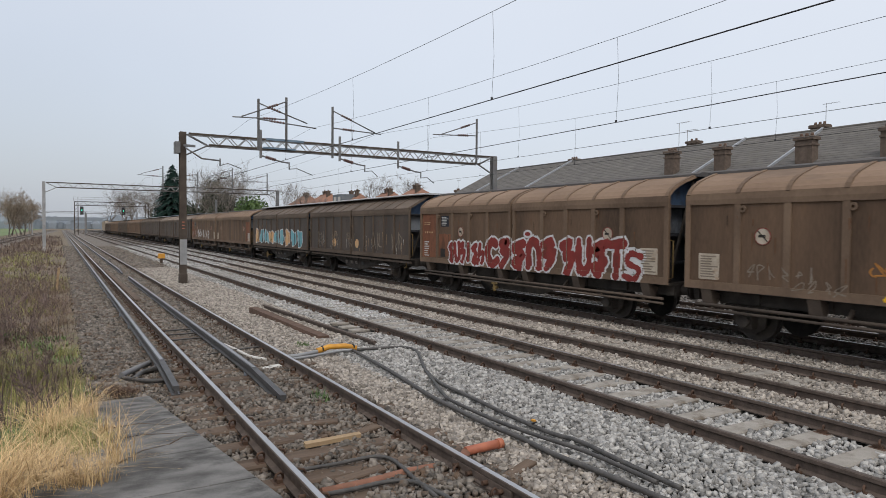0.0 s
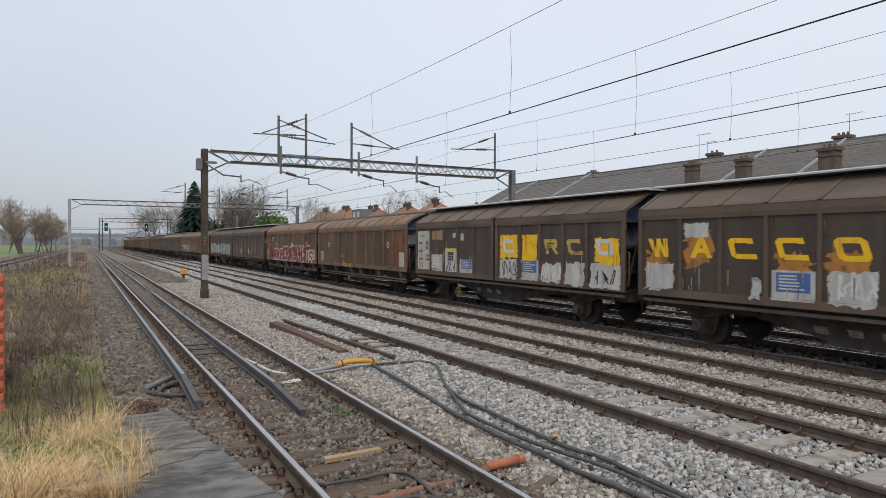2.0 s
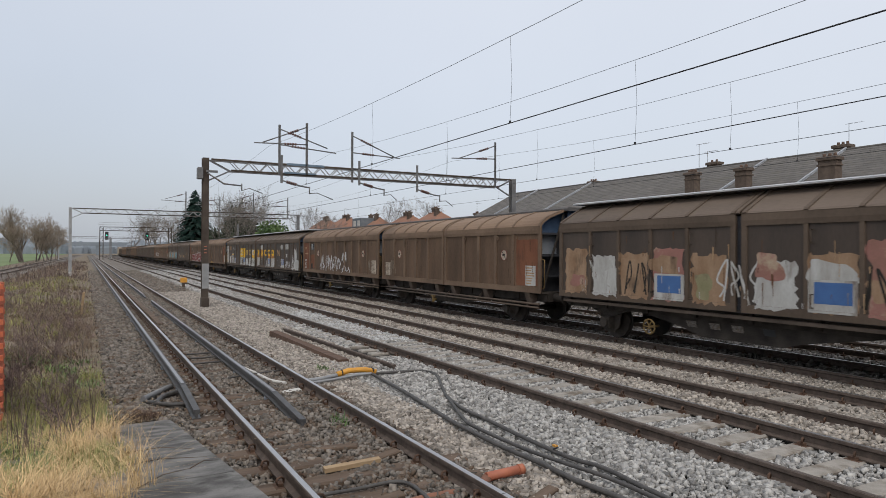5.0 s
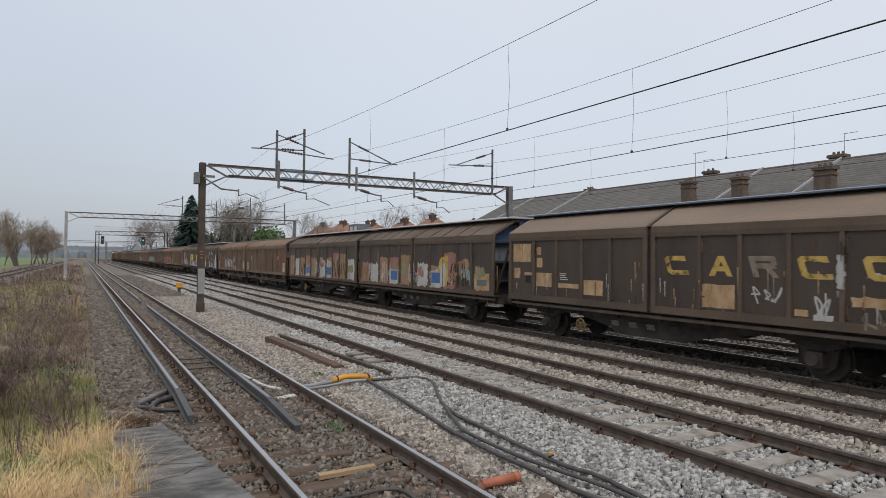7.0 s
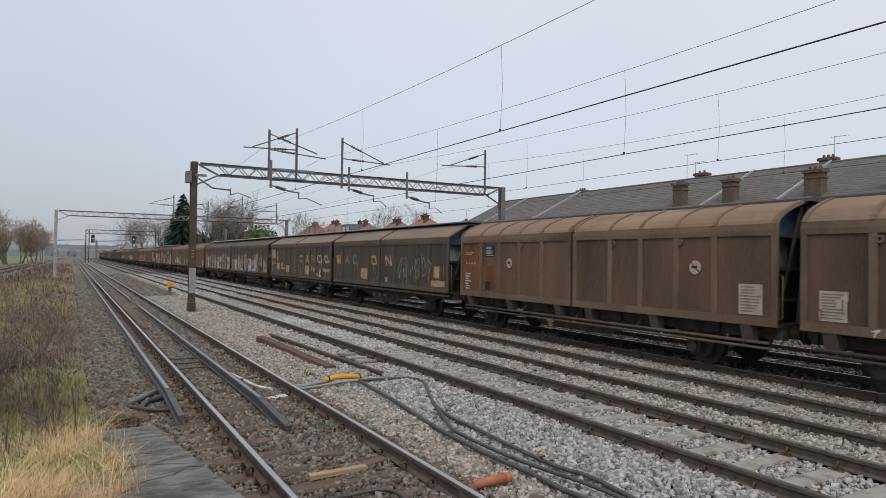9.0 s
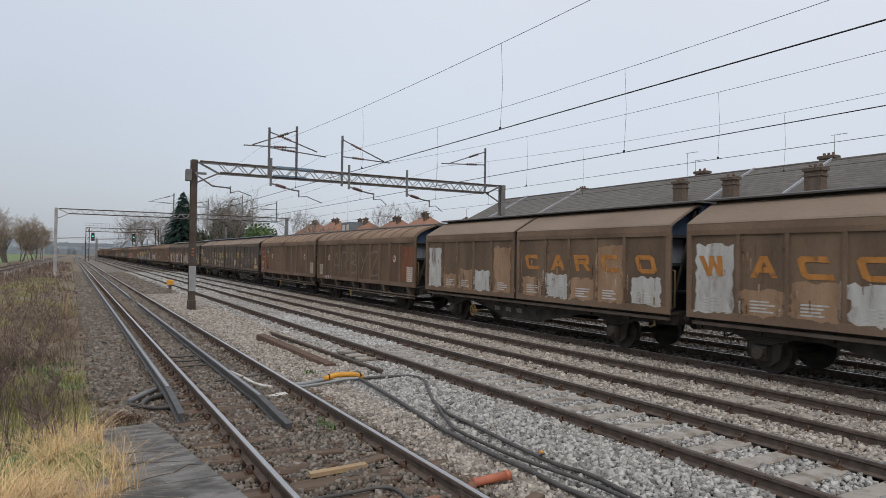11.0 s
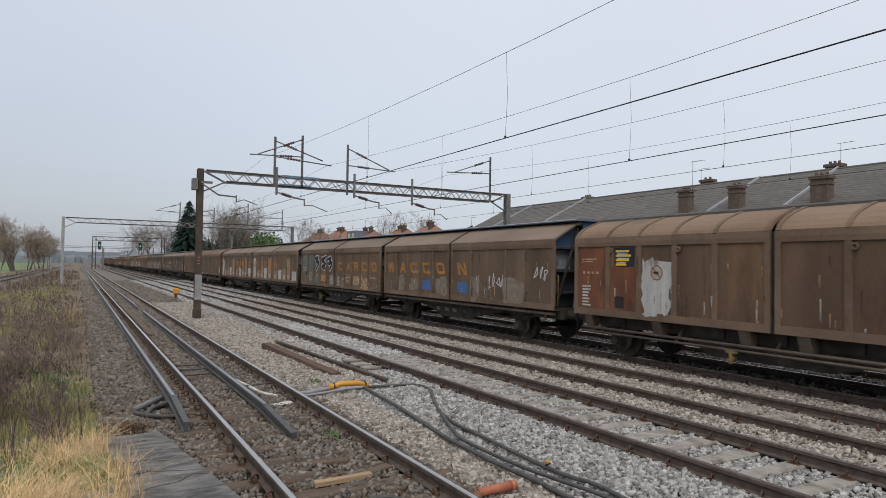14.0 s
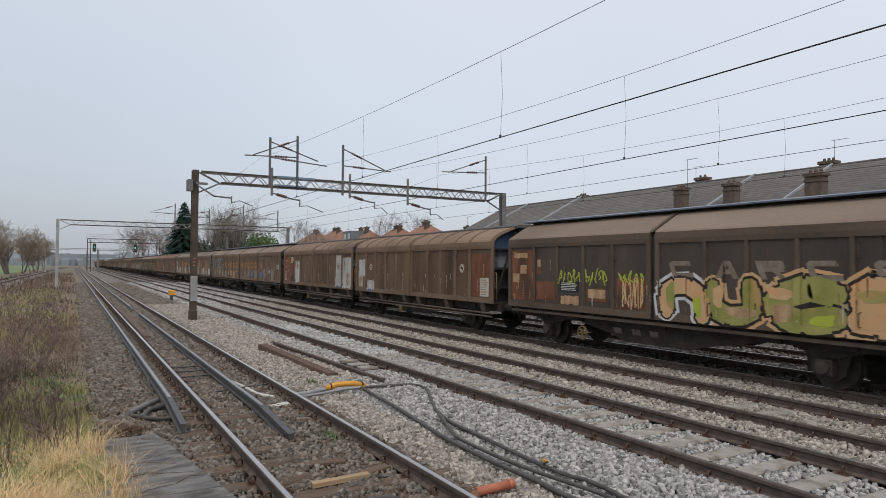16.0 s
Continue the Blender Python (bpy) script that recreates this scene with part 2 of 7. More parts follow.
# ---------------------------------------------------------------- mesh helpers
class Geo:
    """Points and faces of one mesh."""

    def __init__(self):
        self.v, self.f, self.s = [], [], []

    def add(self, pts, faces, smooth=False):
        k = len(self.v)
        self.v += [tuple(q) for q in pts]
        self.f += [tuple(i + k for i in fc) for fc in faces]
        self.s += [smooth] * len(faces)
        return self

    def box(self, x0, x1, y0, y1, z0, z1):
        pts = [(x, y, z) for z in (z0, z1) for y in (y0, y1) for x in (x0, x1)]
        return self.add(pts, [(0, 2, 3, 1), (4, 5, 7, 6), (0, 1, 5, 4), (2, 6, 7, 3), (0, 4, 6, 2), (1, 3, 7, 5)])

    def chamfer(self, x0, x1, y0, y1, z0, z1, c):
        """A block whose upper edges are cut off by c."""
        pts = [(x0, y0, z0), (x1, y0, z0), (x1, y1, z0), (x0, y1, z0), (x0, y0, z1 - c), (x1, y0, z1 - c), (x1, y1, z1 - c), (x0, y1, z1 - c),
               (x0 + c, y0 + c, z1), (x1 - c, y0 + c, z1), (x1 - c, y1 - c, z1), (x0 + c, y1 - c, z1)]
        return self.add(pts, [(3, 2, 1, 0), (0, 1, 5, 4), (1, 2, 6, 5), (2, 3, 7, 6), (3, 0, 4, 7), (4, 5, 9, 8), (5, 6, 10, 9), (6, 7, 11, 10), (7, 4, 8, 11), (8, 9, 10, 11)])

    def prism(self, prof, y0, y1, smooth=False):
        """Closed outline of (x, z), drawn along y."""
        n = len(prof)
        pts = [(x, y0, z) for x, z in prof] + [(x, y1, z) for x, z in prof]
        self.add(pts, [(i, (i + 1) % n, n + (i + 1) % n, n + i) for i in range(n)], smooth)
        k = len(self.v) - 2 * n
        self.f += [tuple(k + i for i in range(n))[::-1], tuple(k + n + i for i in range(n))]
        self.s += [False, False]
        return self

    def plate(self, outline, x0, x1):
        """Closed outline of (y, z), given thickness along x."""
        n = len(outline)
        pts = [(x0, y, z) for y, z in outline] + [(x1, y, z) for y, z in outline]
        self.add(pts, [(i, (i + 1) % n, n + (i + 1) % n, n + i) for i in range(n)] + [tuple(range(n))[::-1], tuple(range(n, 2 * n))])
        return self

    def ring(self, outer, inner, x0, x1):
        """A closed band between two outlines of (y, z) with as many points, given thickness along x."""
        n = len(outer)
        pts = [(x, y, z) for x in (x0, x1) for o in (outer, inner) for y, z in o]
        fs = []
        for i in range(n):
            j = (i + 1) % n
            fs += [(i, j, n + j, n + i), (2 * n + i, 3 * n + i, 3 * n + j, 2 * n + j), (i, 2 * n + i, 2 * n + j, j), (n + i, n + j, 3 * n + j, 3 * n + i)]
        return self.add(pts, fs)

    def tube(self, pts, r, n=8, caps=True, r1=None):
        """A round bar along a line of points, from radius r to r1."""
        pts = [Vector(q) for q in pts]
        r1 = r if r1 is None else r1
        rings, up = [], Vector((0, 0, 1))
        for i, q in enumerate(pts):
            d = (pts[min(i + 1, len(pts) - 1)] - pts[max(i - 1, 0)]).normalized()
            a = d.cross(up if abs(d.z) < 0.95 else Vector((1, 0, 0))).normalized()
            b = a.cross(d)
            rr = r + (r1 - r) * i / max(1, len(pts) - 1)
            rings += [q + (a * math.cos(t) + b * math.sin(t)) * rr for t in (2 * math.pi * k / n for k in range(n))]
        fs = [(i * n + k, i * n + (k + 1) % n, (i + 1) * n + (k + 1) % n, (i + 1) * n + k) for i in range(len(pts) - 1) for k in range(n)]
        self.add(rings, fs, True)
        if caps:
            k = len(self.v) - len(rings)
            self.f += [tuple(k + i for i in range(n)), tuple(k + len(rings) - n + i for i in range(n))[::-1]]
            self.s += [False, False]
        return self

    def bar(self, p, q, w, hgt=None):
        """A square bar from p to q."""
        p, q = Vector(p), Vector(q)
        d = (q - p).normalized()
        a = d.cross(Vector((0, 0, 1)) if abs(d.z) < 0.95 else Vector((0, 1, 0))).normalized()
        b = a.cross(d)
        hgt = hgt or w
        pts = [e + a * i * w / 2 + b * j * hgt / 2 for e in (p, q) for i, j in ((-1, -1), (1, -1), (1, 1), (-1, 1))]
        return self.add(pts, [(0, 1, 2, 3), (7, 6, 5, 4), (0, 4, 5, 1), (1, 5, 6, 2), (2, 6, 7, 3), (3, 7, 4, 0)])

    def mesh(self, name, material=None, tidy=True):
        me = bpy.data.meshes.new(name)
        me.from_pydata(self.v, [], self.f)
        me.polygons.foreach_set("use_smooth", self.s)
        if tidy:
            b = bmesh.new()
            b.from_mesh(me)
            bmesh.ops.recalc_face_normals(b, faces=b.faces)
            b.to_mesh(me)
            b.free()
        if material:
            me.materials.append(material)
        me.update()
        return me


def part(name, g, material, parent, label="", m=None):
    """One mesh object under a thing or a part."""
    ob = new(name, g.mesh(name, material) if isinstance(g, Geo) else g)
    ob.parent = parent
    if m is not None:
        ob.matrix_basis = m
    return tagged(ob, label)


def thing(name, label, category, m=None, group="", kind=""):
    ob = new(name)
    ob.empty_display_size = 0.2
    if m is not None:
        ob.matrix_basis = m
    return tagged(ob, label, category, group, kind)


def solid(name, g, material, label, category="", group="", kind="", m=None, tidy=True):
    ob = new(name, g.mesh(name, material, tidy))
    if m is not None:
        ob.matrix_basis = m
    return tagged(ob, label, category, group, kind)


def disc(cy, cz, r, n=16, sq=1.0):
    return [(cy + r * math.cos(2 * math.pi * i / n), cz + r * sq * math.sin(2 * math.pi * i / n)) for i in range(n)]


# ---------------------------------------------------------------- ground and tracks
def ground_z(x, y):
    """Ground level: ballast bed under the tracks, a bank that rises with the platform ramp at x < 1."""
    if x > 0.45 and y > 9.65:
        return -0.19
    if x > 1.0:
        return -0.16
    ramp = max(-0.16, 0.58 - (y - 4.3) * 0.138)
    bank = -0.22 + 0.25 * math.exp(-((x + 2.2) / 1.4) ** 2)
    return max(ramp - 0.03, bank) if x > -3 else bank - 0.1


TRACKS = {"A": 1.796 + 0.7525, "B": 6.195 + 0.7525, "C": 8.884 + 0.7525, "D": 11.988 + 0.7525, "E": 15.9}

g = Geo()
g.box(-2500, 2500, -900, 4000, -3.0, -0.45)
solid("ground", g, M_EARTH, "dry brown earth of the line side reaching far away", kind="structure")

g = Geo()
g.add([(1.0, -40, -0.21), (4.2, -40, -0.21), (4.2, 80, -0.21), (1.0, 80, -0.21), (1.0, -40, -0.5), (4.2, -40, -0.5), (4.2, 80, -0.5), (1.0, 80, -0.5)],
      [(0, 1, 2, 3), (4, 7, 6, 5), (0, 4, 5, 1), (1, 5, 6, 2), (2, 6, 7, 3), (3, 7, 4, 0)])
solid("ballast_bed_near", g, M_BALLAST_DARK, "oily dark ballast between the near rails", kind="structure")
g = Geo()
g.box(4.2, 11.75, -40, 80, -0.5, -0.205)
solid("ballast_bed", g, M_GAP, "ballast bed under the tracks, coloured dark as shade between stones", kind="structure")
g = Geo()
g.box(1.0, 11.75, 80, 420, -0.5, -0.205)
solid("ballast_bed_distant", g, M_BALLAST, "grey ballast under the distant tracks", kind="structure")
g = Geo()
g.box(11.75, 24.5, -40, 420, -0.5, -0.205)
solid("ballast_bed_far", g, M_BALLAST_SHADE, "grimy ballast, coloured darker for the shade under the train", kind="structure")
g = Geo()
NX, NY = 26, 90
gx = [-9.5 + 10.5 * (i / NX) for i in range(NX + 1)]
gy = [-6 + 150 * (j / NY) ** 2 for j in range(NY + 1)]
pts = [(x, y, ground_z(x, y) + 0.05 * noise.noise((x * 1.3, y * 0.7, 0)) if x < 0.99 else -0.19) for y in gy for x in gx]
g.add(pts, [(j * (NX + 1) + i, j * (NX + 1) + i + 1, (j + 1) * (NX + 1) + i + 1, (j + 1) * (NX + 1) + i) for j in range(NY) for i in range(NX)], True)
solid("bank", g, M_EARTH, "weedy earth bank beside the platform ramp", kind="structure", tidy=False)
g = Geo()
g.box(-1200, -12, 35, 1500, -0.6, -0.4)
solid("field", g, M_FIELD, "flat green grass field beyond the line", kind="structure")

RAIL = [(-0.036, 0), (-0.03, 0.004), (0.03, 0.004), (0.036, 0), (0.036, -0.035), (0.010, -0.05), (0.010, -0.122), (0.07, -0.138), (0.07, -0.152),
        (-0.07, -0.152), (-0.07, -0.138), (-0.010, -0.122), (-0.010, -0.05), (-0.036, -0.035)]
RAIL = [(x, z - 0.004) for x, z in RAIL]


def chair_mesh():
    """Baseplate with two spring clips, one each side of the rail."""
    c = Geo()
    c.chamfer(-0.16, 0.16, -0.09, 0.09, -0.175, -0.148, 0.008)
    for s in (-1, 1):
        c.box(min(s * 0.075, s * 0.125), max(s * 0.075, s * 0.125), -0.045, 0.045, -0.15, -0.115)
        loop = [(s * (0.10 + 0.045 * math.cos(a)), -0.03 + 0.05 * a / 4, -0.105 + 0.045 * math.sin(a)) for a in (0.0, 0.9, 1.8, 2.7, 3.6, 4.5)]
        c.tube(loop, 0.013, 5)
    return c


def track(name, x, rails, sleeper_mat, chair_mat, y0, y1, pitch, label, shine, width=1.25):
    tr = thing(name, label, "railway track", pose(x, 0, 0), kind="structure")
    rg = Geo().prism(RAIL, -30, 400)
    rm = rg.mesh("rail", M_RUST)
    for s, sh in zip((-1, 1), shine):
        rail = part("rail", rm, None, tr, "rusty flat-bottom steel rail", pose(s * 0.7525, 0, 0))
        hd = Geo().box(-0.026, 0.026, -29.9, 399.9, -0.002, 0.0025)
        part("running_band", hd, M_SHINE if sh else M_DULL_SHINE, rail, "polished running surface" if sh else "dull brown running surface")
    sg = Geo().chamfer(-width, width, -0.125, 0.125, -0.34, -0.150, 0.02)
    sm = sg.mesh("sleeper", sleeper_mat)
    cm = chair_mesh().mesh("rail_chair", chair_mat)
    n = int((y1 - y0) / pitch)
    for i in range(n):
        y = y0 + i * pitch
        jit = random.uniform(-0.012, 0.012)
        s = part("sleeper", sm, None, tr, "", pose(0, y, random.uniform(-0.012, 0.004), 0, 0, jit * 30))
        for k in (-1, 1):
            part("rail_chair", cm, None, s, "", pose(k * 0.7525, 0, random.uniform(-0.002, 0.002), 0, 0, 0))
    return tr


track("track_near", TRACKS["A"], True, M_TIMBER, M_CHAIR, 3.3, 60, 0.62, "near track with timber sleepers and conductor rails", (1, 1))
track("track_second", TRACKS["B"], True, M_SLEEPER, M_CHAIR, 2.399, 75, 0.601, "track with pale concrete sleepers in clean ballast", (0, 1))
track("track_third", TRACKS["C"], True, M_SLEEPER, M_CHAIR, 3.38, 60, 0.62, "track with one bright and one brown rail", (0, 1))
track("track_train", TRACKS["D"], True, M_SLEEPER, M_CHAIR, 4.0, 40, 0.65, "track on which the freight train runs", (1, 1))
track("track_far", TRACKS["E"], True, M_SLEEPER, M_CHAIR, 4.0, 20, 0.65, "far track behind the train", (1, 1))

# track that curves away on the left
CURVE = [(-9.3, 30), (-8.1, 60), (-7.4, 84), (-6.95, 120), (-6.4, 160), (-5.6, 210), (-4.2, 300), (-2.6, 390)]
lt = thing("track_branch", "branch track curving past the bank", "railway track", kind="structure")
for s in (-0.75, 0.75):
    rg = Geo()
    for (xa, ya), (xb, yb) in zip(CURVE, CURVE[1:]):
        rg.bar((xa + s, ya, -0.09), (xb + s, yb, -0.09), 0.07, 0.14)
    part("rail", rg, M_RUST, lt)
rg = Geo()
for (xa, ya), (xb, yb) in zip(CURVE, CURVE[1:]):
    rg.add([(xa - 1.8, ya, -0.2), (xa + 1.8, ya, -0.2), (xb + 1.8, yb, -0.2), (xb - 1.8, yb, -0.2), (xa - 2.4, ya, -0.6), (xa + 2.4, ya, -0.6), (xb + 2.4, yb, -0.6), (xb - 2.4, yb, -0.6)],
           [(0, 1, 2, 3), (0, 3, 7, 4), (1, 5, 6, 2), (0, 4, 5, 1), (3, 2, 6, 7)])
part("ballast_shoulder", rg, M_BALLAST, lt)

# conductor rails with sloping ramp ends
COND = [(-0.042, 0), (0.042, 0), (0.042, -0.05), (0.018, -0.06), (0.018, -0.11), (0.055, -0.12), (0.055, -0.14), (-0.055, -0.14), (-0.055, -0.12), (-0.018, -0.11), (-0.018, -0.06), (-0.042, -0.05)]


def conductor_rail(x, z, y0, y1, drop, label):
    t = thing("conductor_rail", label, "conductor rail", pose(x, 0, z), "conductor rails")
    g = Geo()
    n = len(COND)
    ys = [(y0, -drop), (y0 + 1.6, 0.0), (y1, 0.0)]
    g.add([(a, y, b + dz) for y, dz in ys for a, b in COND],
          [(k * n + i, k * n + (i + 1) % n, (k + 1) * n + (i + 1) % n, (k + 1) * n + i) for k in range(2) for i in range(n)] + [tuple(range(n)), tuple(range(2 * n, 3 * n))])
    part("rail_bar", g, M_COND, t)
    part("contact_band", Geo().box(-0.024, 0.024, y0 + 1.5, y1 - 0.1, -0.001, 0.0025), M_COND_TOP, t, "worn bright contact surface")
    ins = Geo().tube([(0, 0, -0.14 - 0.11), (0, 0, -0.14)], 0.055, 8).mesh("insulator", M_INSUL_GREY)
    for i in range(int(min(40, y1 - y0) / 2.4)):
        part("insulator", ins, None, t, "", pose(0, y0 + 1.9 + i * 2.4, 0.0))
    return t


conductor_rail(TRACKS["A"] - 0.7525 - 0.43, 0.075, 9.5, 380, 0.10, "dark steel outer conductor rail with a ramp end")
solid("cess", Geo().box(0.25, 1.0, 9.66, 84, -0.5, -0.20), M_GAP, "old gravel path beside the near track, bed coloured as gap shade", kind="structure")
conductor_rail(TRACKS["A"] - 0.02, 0.045, 8.4, 30.5, 0.09, "dark steel centre conductor rail with a ramp end")
conductor_rail(TRACKS["A"] - 0.02, 0.045, 34.0, 380, 0.06, "centre conductor rail beyond the gap")

# platform ramp
def ramp_z(y):
    return 0.58 - (y - 4.3) * 0.1365


rp = thing("platform_ramp", "weathered grey concrete slabs of the platform ramp end", "platform ramp", kind="structure")
ys = [9.62, 8.75, 7.6, 6.4, 5.2, 4.0, 2.8, 1.6, 0.4, -0.8, -3, -6]
for k, (ya, yb) in enumerate(zip(ys, ys[1:])):
    a, b = ya - 0.008, yb + 0.008
    g = Geo().add([(-1.6, b, ramp_z(b)), (1.035, b, ramp_z(b)), (1.05, b, ramp_z(b) - 0.015), (1.05, b, -0.4), (-1.6, b, -0.4),
                   (-1.6, a, ramp_z(a)), (1.035, a, ramp_z(a)), (1.05, a, ramp_z(a) - 0.015), (1.05, a, -0.4), (-1.6, a, -0.4)],
                  [(0, 1, 6, 5), (1, 2, 7, 6), (2, 3, 8, 7), (3, 4, 9, 8), (4, 0, 5, 9), (0, 4, 3, 2, 1), (5, 6, 7, 8, 9)])
    part("slab", g, M_SLAB, rp)


# ---------------------------------------------------------------- the freight train
L = 11.15            # body length of one wagon
HALF = 1.47          # half its width
PITCH = 23.6         # one coupled pair
R_ROOF = [(0.0, 2.90), (0.05, 2.99), (0.15, 3.09), (0.33, 3.20), (0.56, 3.29), (0.84, 3.385), (1.05, 3.43)]
C_ROOF = [(0.0, 2.94), (0.04, 2.98), (0.42, 3.20), (0.80, 3.41), (1.0, 3.44)]
RIBS_A, RIBS_B = (1.2, 2.2, 3.22, 4.25), (6.88, 7.84, 8.85, 9.8)
JOINT = (5.36, 5.66)


def sy(d):
    """Place along the wagon, from its leading end."""
    return L / 2 - d


def shell(prof, d0, d1, thick=0.05, sides=(-1, 1)):
    """Curved roof sheet over one half, from the side to near the ridge."""
    g = Geo()
    for s in sides:
        outer = [(s * (HALF - a), z) for a, z in prof]
        inner = [(s * (HALF - a - 0.02), z - thick) for a, z in reversed(prof)]
        g.prism(outer + inner, sy(d1), sy(d0), False)
    return g


def wheelset(parent, d):
    w = part("wheelset", Geo().tube([(-0.8, 0, 0), (0.8, 0, 0)], 0.075, 8), M_WHEEL, parent, "dark steel axle with two wheels", pose(0, sy(d), 0.42))
    for s in (-1, 1):
        g = Geo()
        g.tube([(s * 0.685, 0, 0), (s * 0.81, 0, 0)], 0.42, 24)
        g.tube([(s * 0.66, 0, 0), (s * 0.69, 0, 0)], 0.445, 24)
        g.tube([(s * 0.80, 0, 0), (s * 0.835, 0, 0)], 0.13, 12)
        for k in range(4):
            a = k * math.pi / 2
            g.tube([(s * 0.805, 0.26 * math.cos(a), 0.26 * math.sin(a)), (s * 0.818, 0.26 * math.cos(a), 0.26 * math.sin(a))], 0.05, 8)
        part("wheel", g, M_WHEEL, w)
    return w


def running_gear(t, wheels):
    """Wheels, axle guards, springs, buffers: what both kinds of wagon have."""
    for d in wheels:
        wheelset(t, d)
        for s in (-1, 1):
            y = sy(d)
            x = s * 1.0
            g = Geo()
            g.plate([(y - 0.42, 0.88), (y + 0.42, 0.88), (y + 0.30, 0.30), (y + 0.12, 0.16), (y - 0.12, 0.16), (y - 0.30, 0.30)], x - 0.02, x + 0.02)
            part("axle_guard", g, M_UNDER, t)
            b = Geo().chamfer(min(x, x + s * 0.2), max(x, x + s * 0.2), y - 0.15, y + 0.15, 0.28, 0.56, 0.03)
            b.tube([(x + s * 0.18, y, 0.42), (x + s * 0.27, y, 0.42)], 0.115, 12)
            part("axle_box", b, M_UNDER, t, "grimy round-capped axle box")
            sp = Geo()
            for k in range(5):
                hl = 0.62 - k * 0.1
                sp.box(x + s * 0.03 - 0.05, x + s * 0.03 + 0.05, y - hl, y + hl, 0.70 - k * 0.03, 0.725 - k * 0.03)
            for e in (-1, 1):
                sp.tube([(x + s * 0.03, y + e * 0.62, 0.72), (x + s * 0.03, y + e * 0.70, 0.90)], 0.03, 6)
            part("leaf_spring", sp, M_UNDER, t)
            br = Geo()
            br.bar((s * 0.72, y + 0.52, 0.75), (s * 0.72, y + 0.50, 0.25), 0.09)
            br.box(s * 0.72 - 0.06, s * 0.72 + 0.06, y + 0.44, y + 0.50, 0.25, 0.5)
            part("brake_block", br, M_UNDER, t)
    for e in (-1, 1):
        for s in (-1, 1):
            y = e * L / 2
            b = Geo().tube([(s * 0.87, y - e * 0.25, 0.88), (s * 0.87, y + e * 0.16, 0.88)], 0.125, 12)
            b.tube([(s * 0.87, y + e * 0.12, 0.88), (s * 0.87, y + e * 0.19, 0.88)], 0.075, 10)
            b.tube([(s * 0.87, y + e * 0.185, 0.88), (s * 0.87, y + e * 0.205, 0.88)], 0.2, 14)
            part("buffer", b, M_UNDER, t, "black round buffer")
        h = Geo().bar((0, y, 0.84), (0, y + e * 0.2, 0.80), 0.09)
        h.tube([(0.2, y, 0.78), (0.22, y + e * 0.12, 0.55), (0.1, y + e * 0.2, 0.5)], 0.025, 6)
        part("coupling", h, M_UNDER, t)


def wall_parts(t, d0, d1, ribs, panel, frame_mat, roof_mat, prof, kind):
    """One sliding wall with its frame, ribs and roof section, on both sides."""
    for s in (-1, 1):
        x0, x1 = (-HALF + 0.03, -HALF + 0.07) if s < 0 else (HALF - 0.07, HALF - 0.03)
        w = part("sliding_wall", Geo().box(x0, x1, sy(d1), sy(d0), 1.12, 2.76), panel, t)
        f = Geo()
        xa, xb = (-HALF - 0.005, -HALF + 0.045) if s < 0 else (HALF - 0.045, HALF + 0.005)
        f.box(xa, xb, sy(d1), sy(d0), 1.0, 1.16)
        f.prism([(s * (HALF - 0.06), 2.70), (s * (HALF + 0.005), 2.70), (s * (HALF + 0.012), 2.80), (s * HALF, 2.925), (s * (HALF - 0.06), 2.925)], sy(d1), sy(d0))
        for d in (d0, d1):
            a = d if d == d0 else d - 0.11
            f.box(xa, xb, sy(a + 0.11), sy(a), 1.16, 2.70)
        part("wall_frame", f, frame_mat, w, "dusty brown wall frame")
        for r in ribs:
            k = Geo().box(xa + 0.001, xb - 0.001, sy(r + (0.065 if kind == "R" else 0.04)), sy(r - (0.065 if kind == "R" else 0.04)), 1.16, 2.70)
            part("rib", k, frame_mat, w)
        if s < 0 and kind == "R":
            for r in (ribs[0], ribs[-2]):
                part("lifting_eye", Geo().ring(disc(sy(r + 0.11), 2.60, 0.07, 10), disc(sy(r + 0.11), 2.60, 0.03, 10), xa - 0.012, xa + 0.01), frame_mat, w)
        if s < 0 and kind in "CS":
            for r in (ribs[0], ribs[-1]):
                for z in (1.2, 2.35):
                    q = sy(r + 0.12)
                    part("grab_handle", Geo().tube([(xa + 0.02, q, z), (xa - 0.05, q, z), (xa - 0.05, q, z + 0.24), (xa + 0.02, q, z + 0.24)], 0.012, 5), M_CRIB, w)
    roof = part("roof_section", shell(prof, d0, d1), roof_mat, t, "dusty brown roof section")
    steps = [d0 + 0.06] + [r for r in ribs] + [d1 - 0.06]
    if kind in "RS":
        for r in steps:
            part("roof_rib", shell([(a - 0.012, z + 0.018) for a, z in prof], r - 0.045, r + 0.045, 0.03, (-1,)), frame_mat, roof)


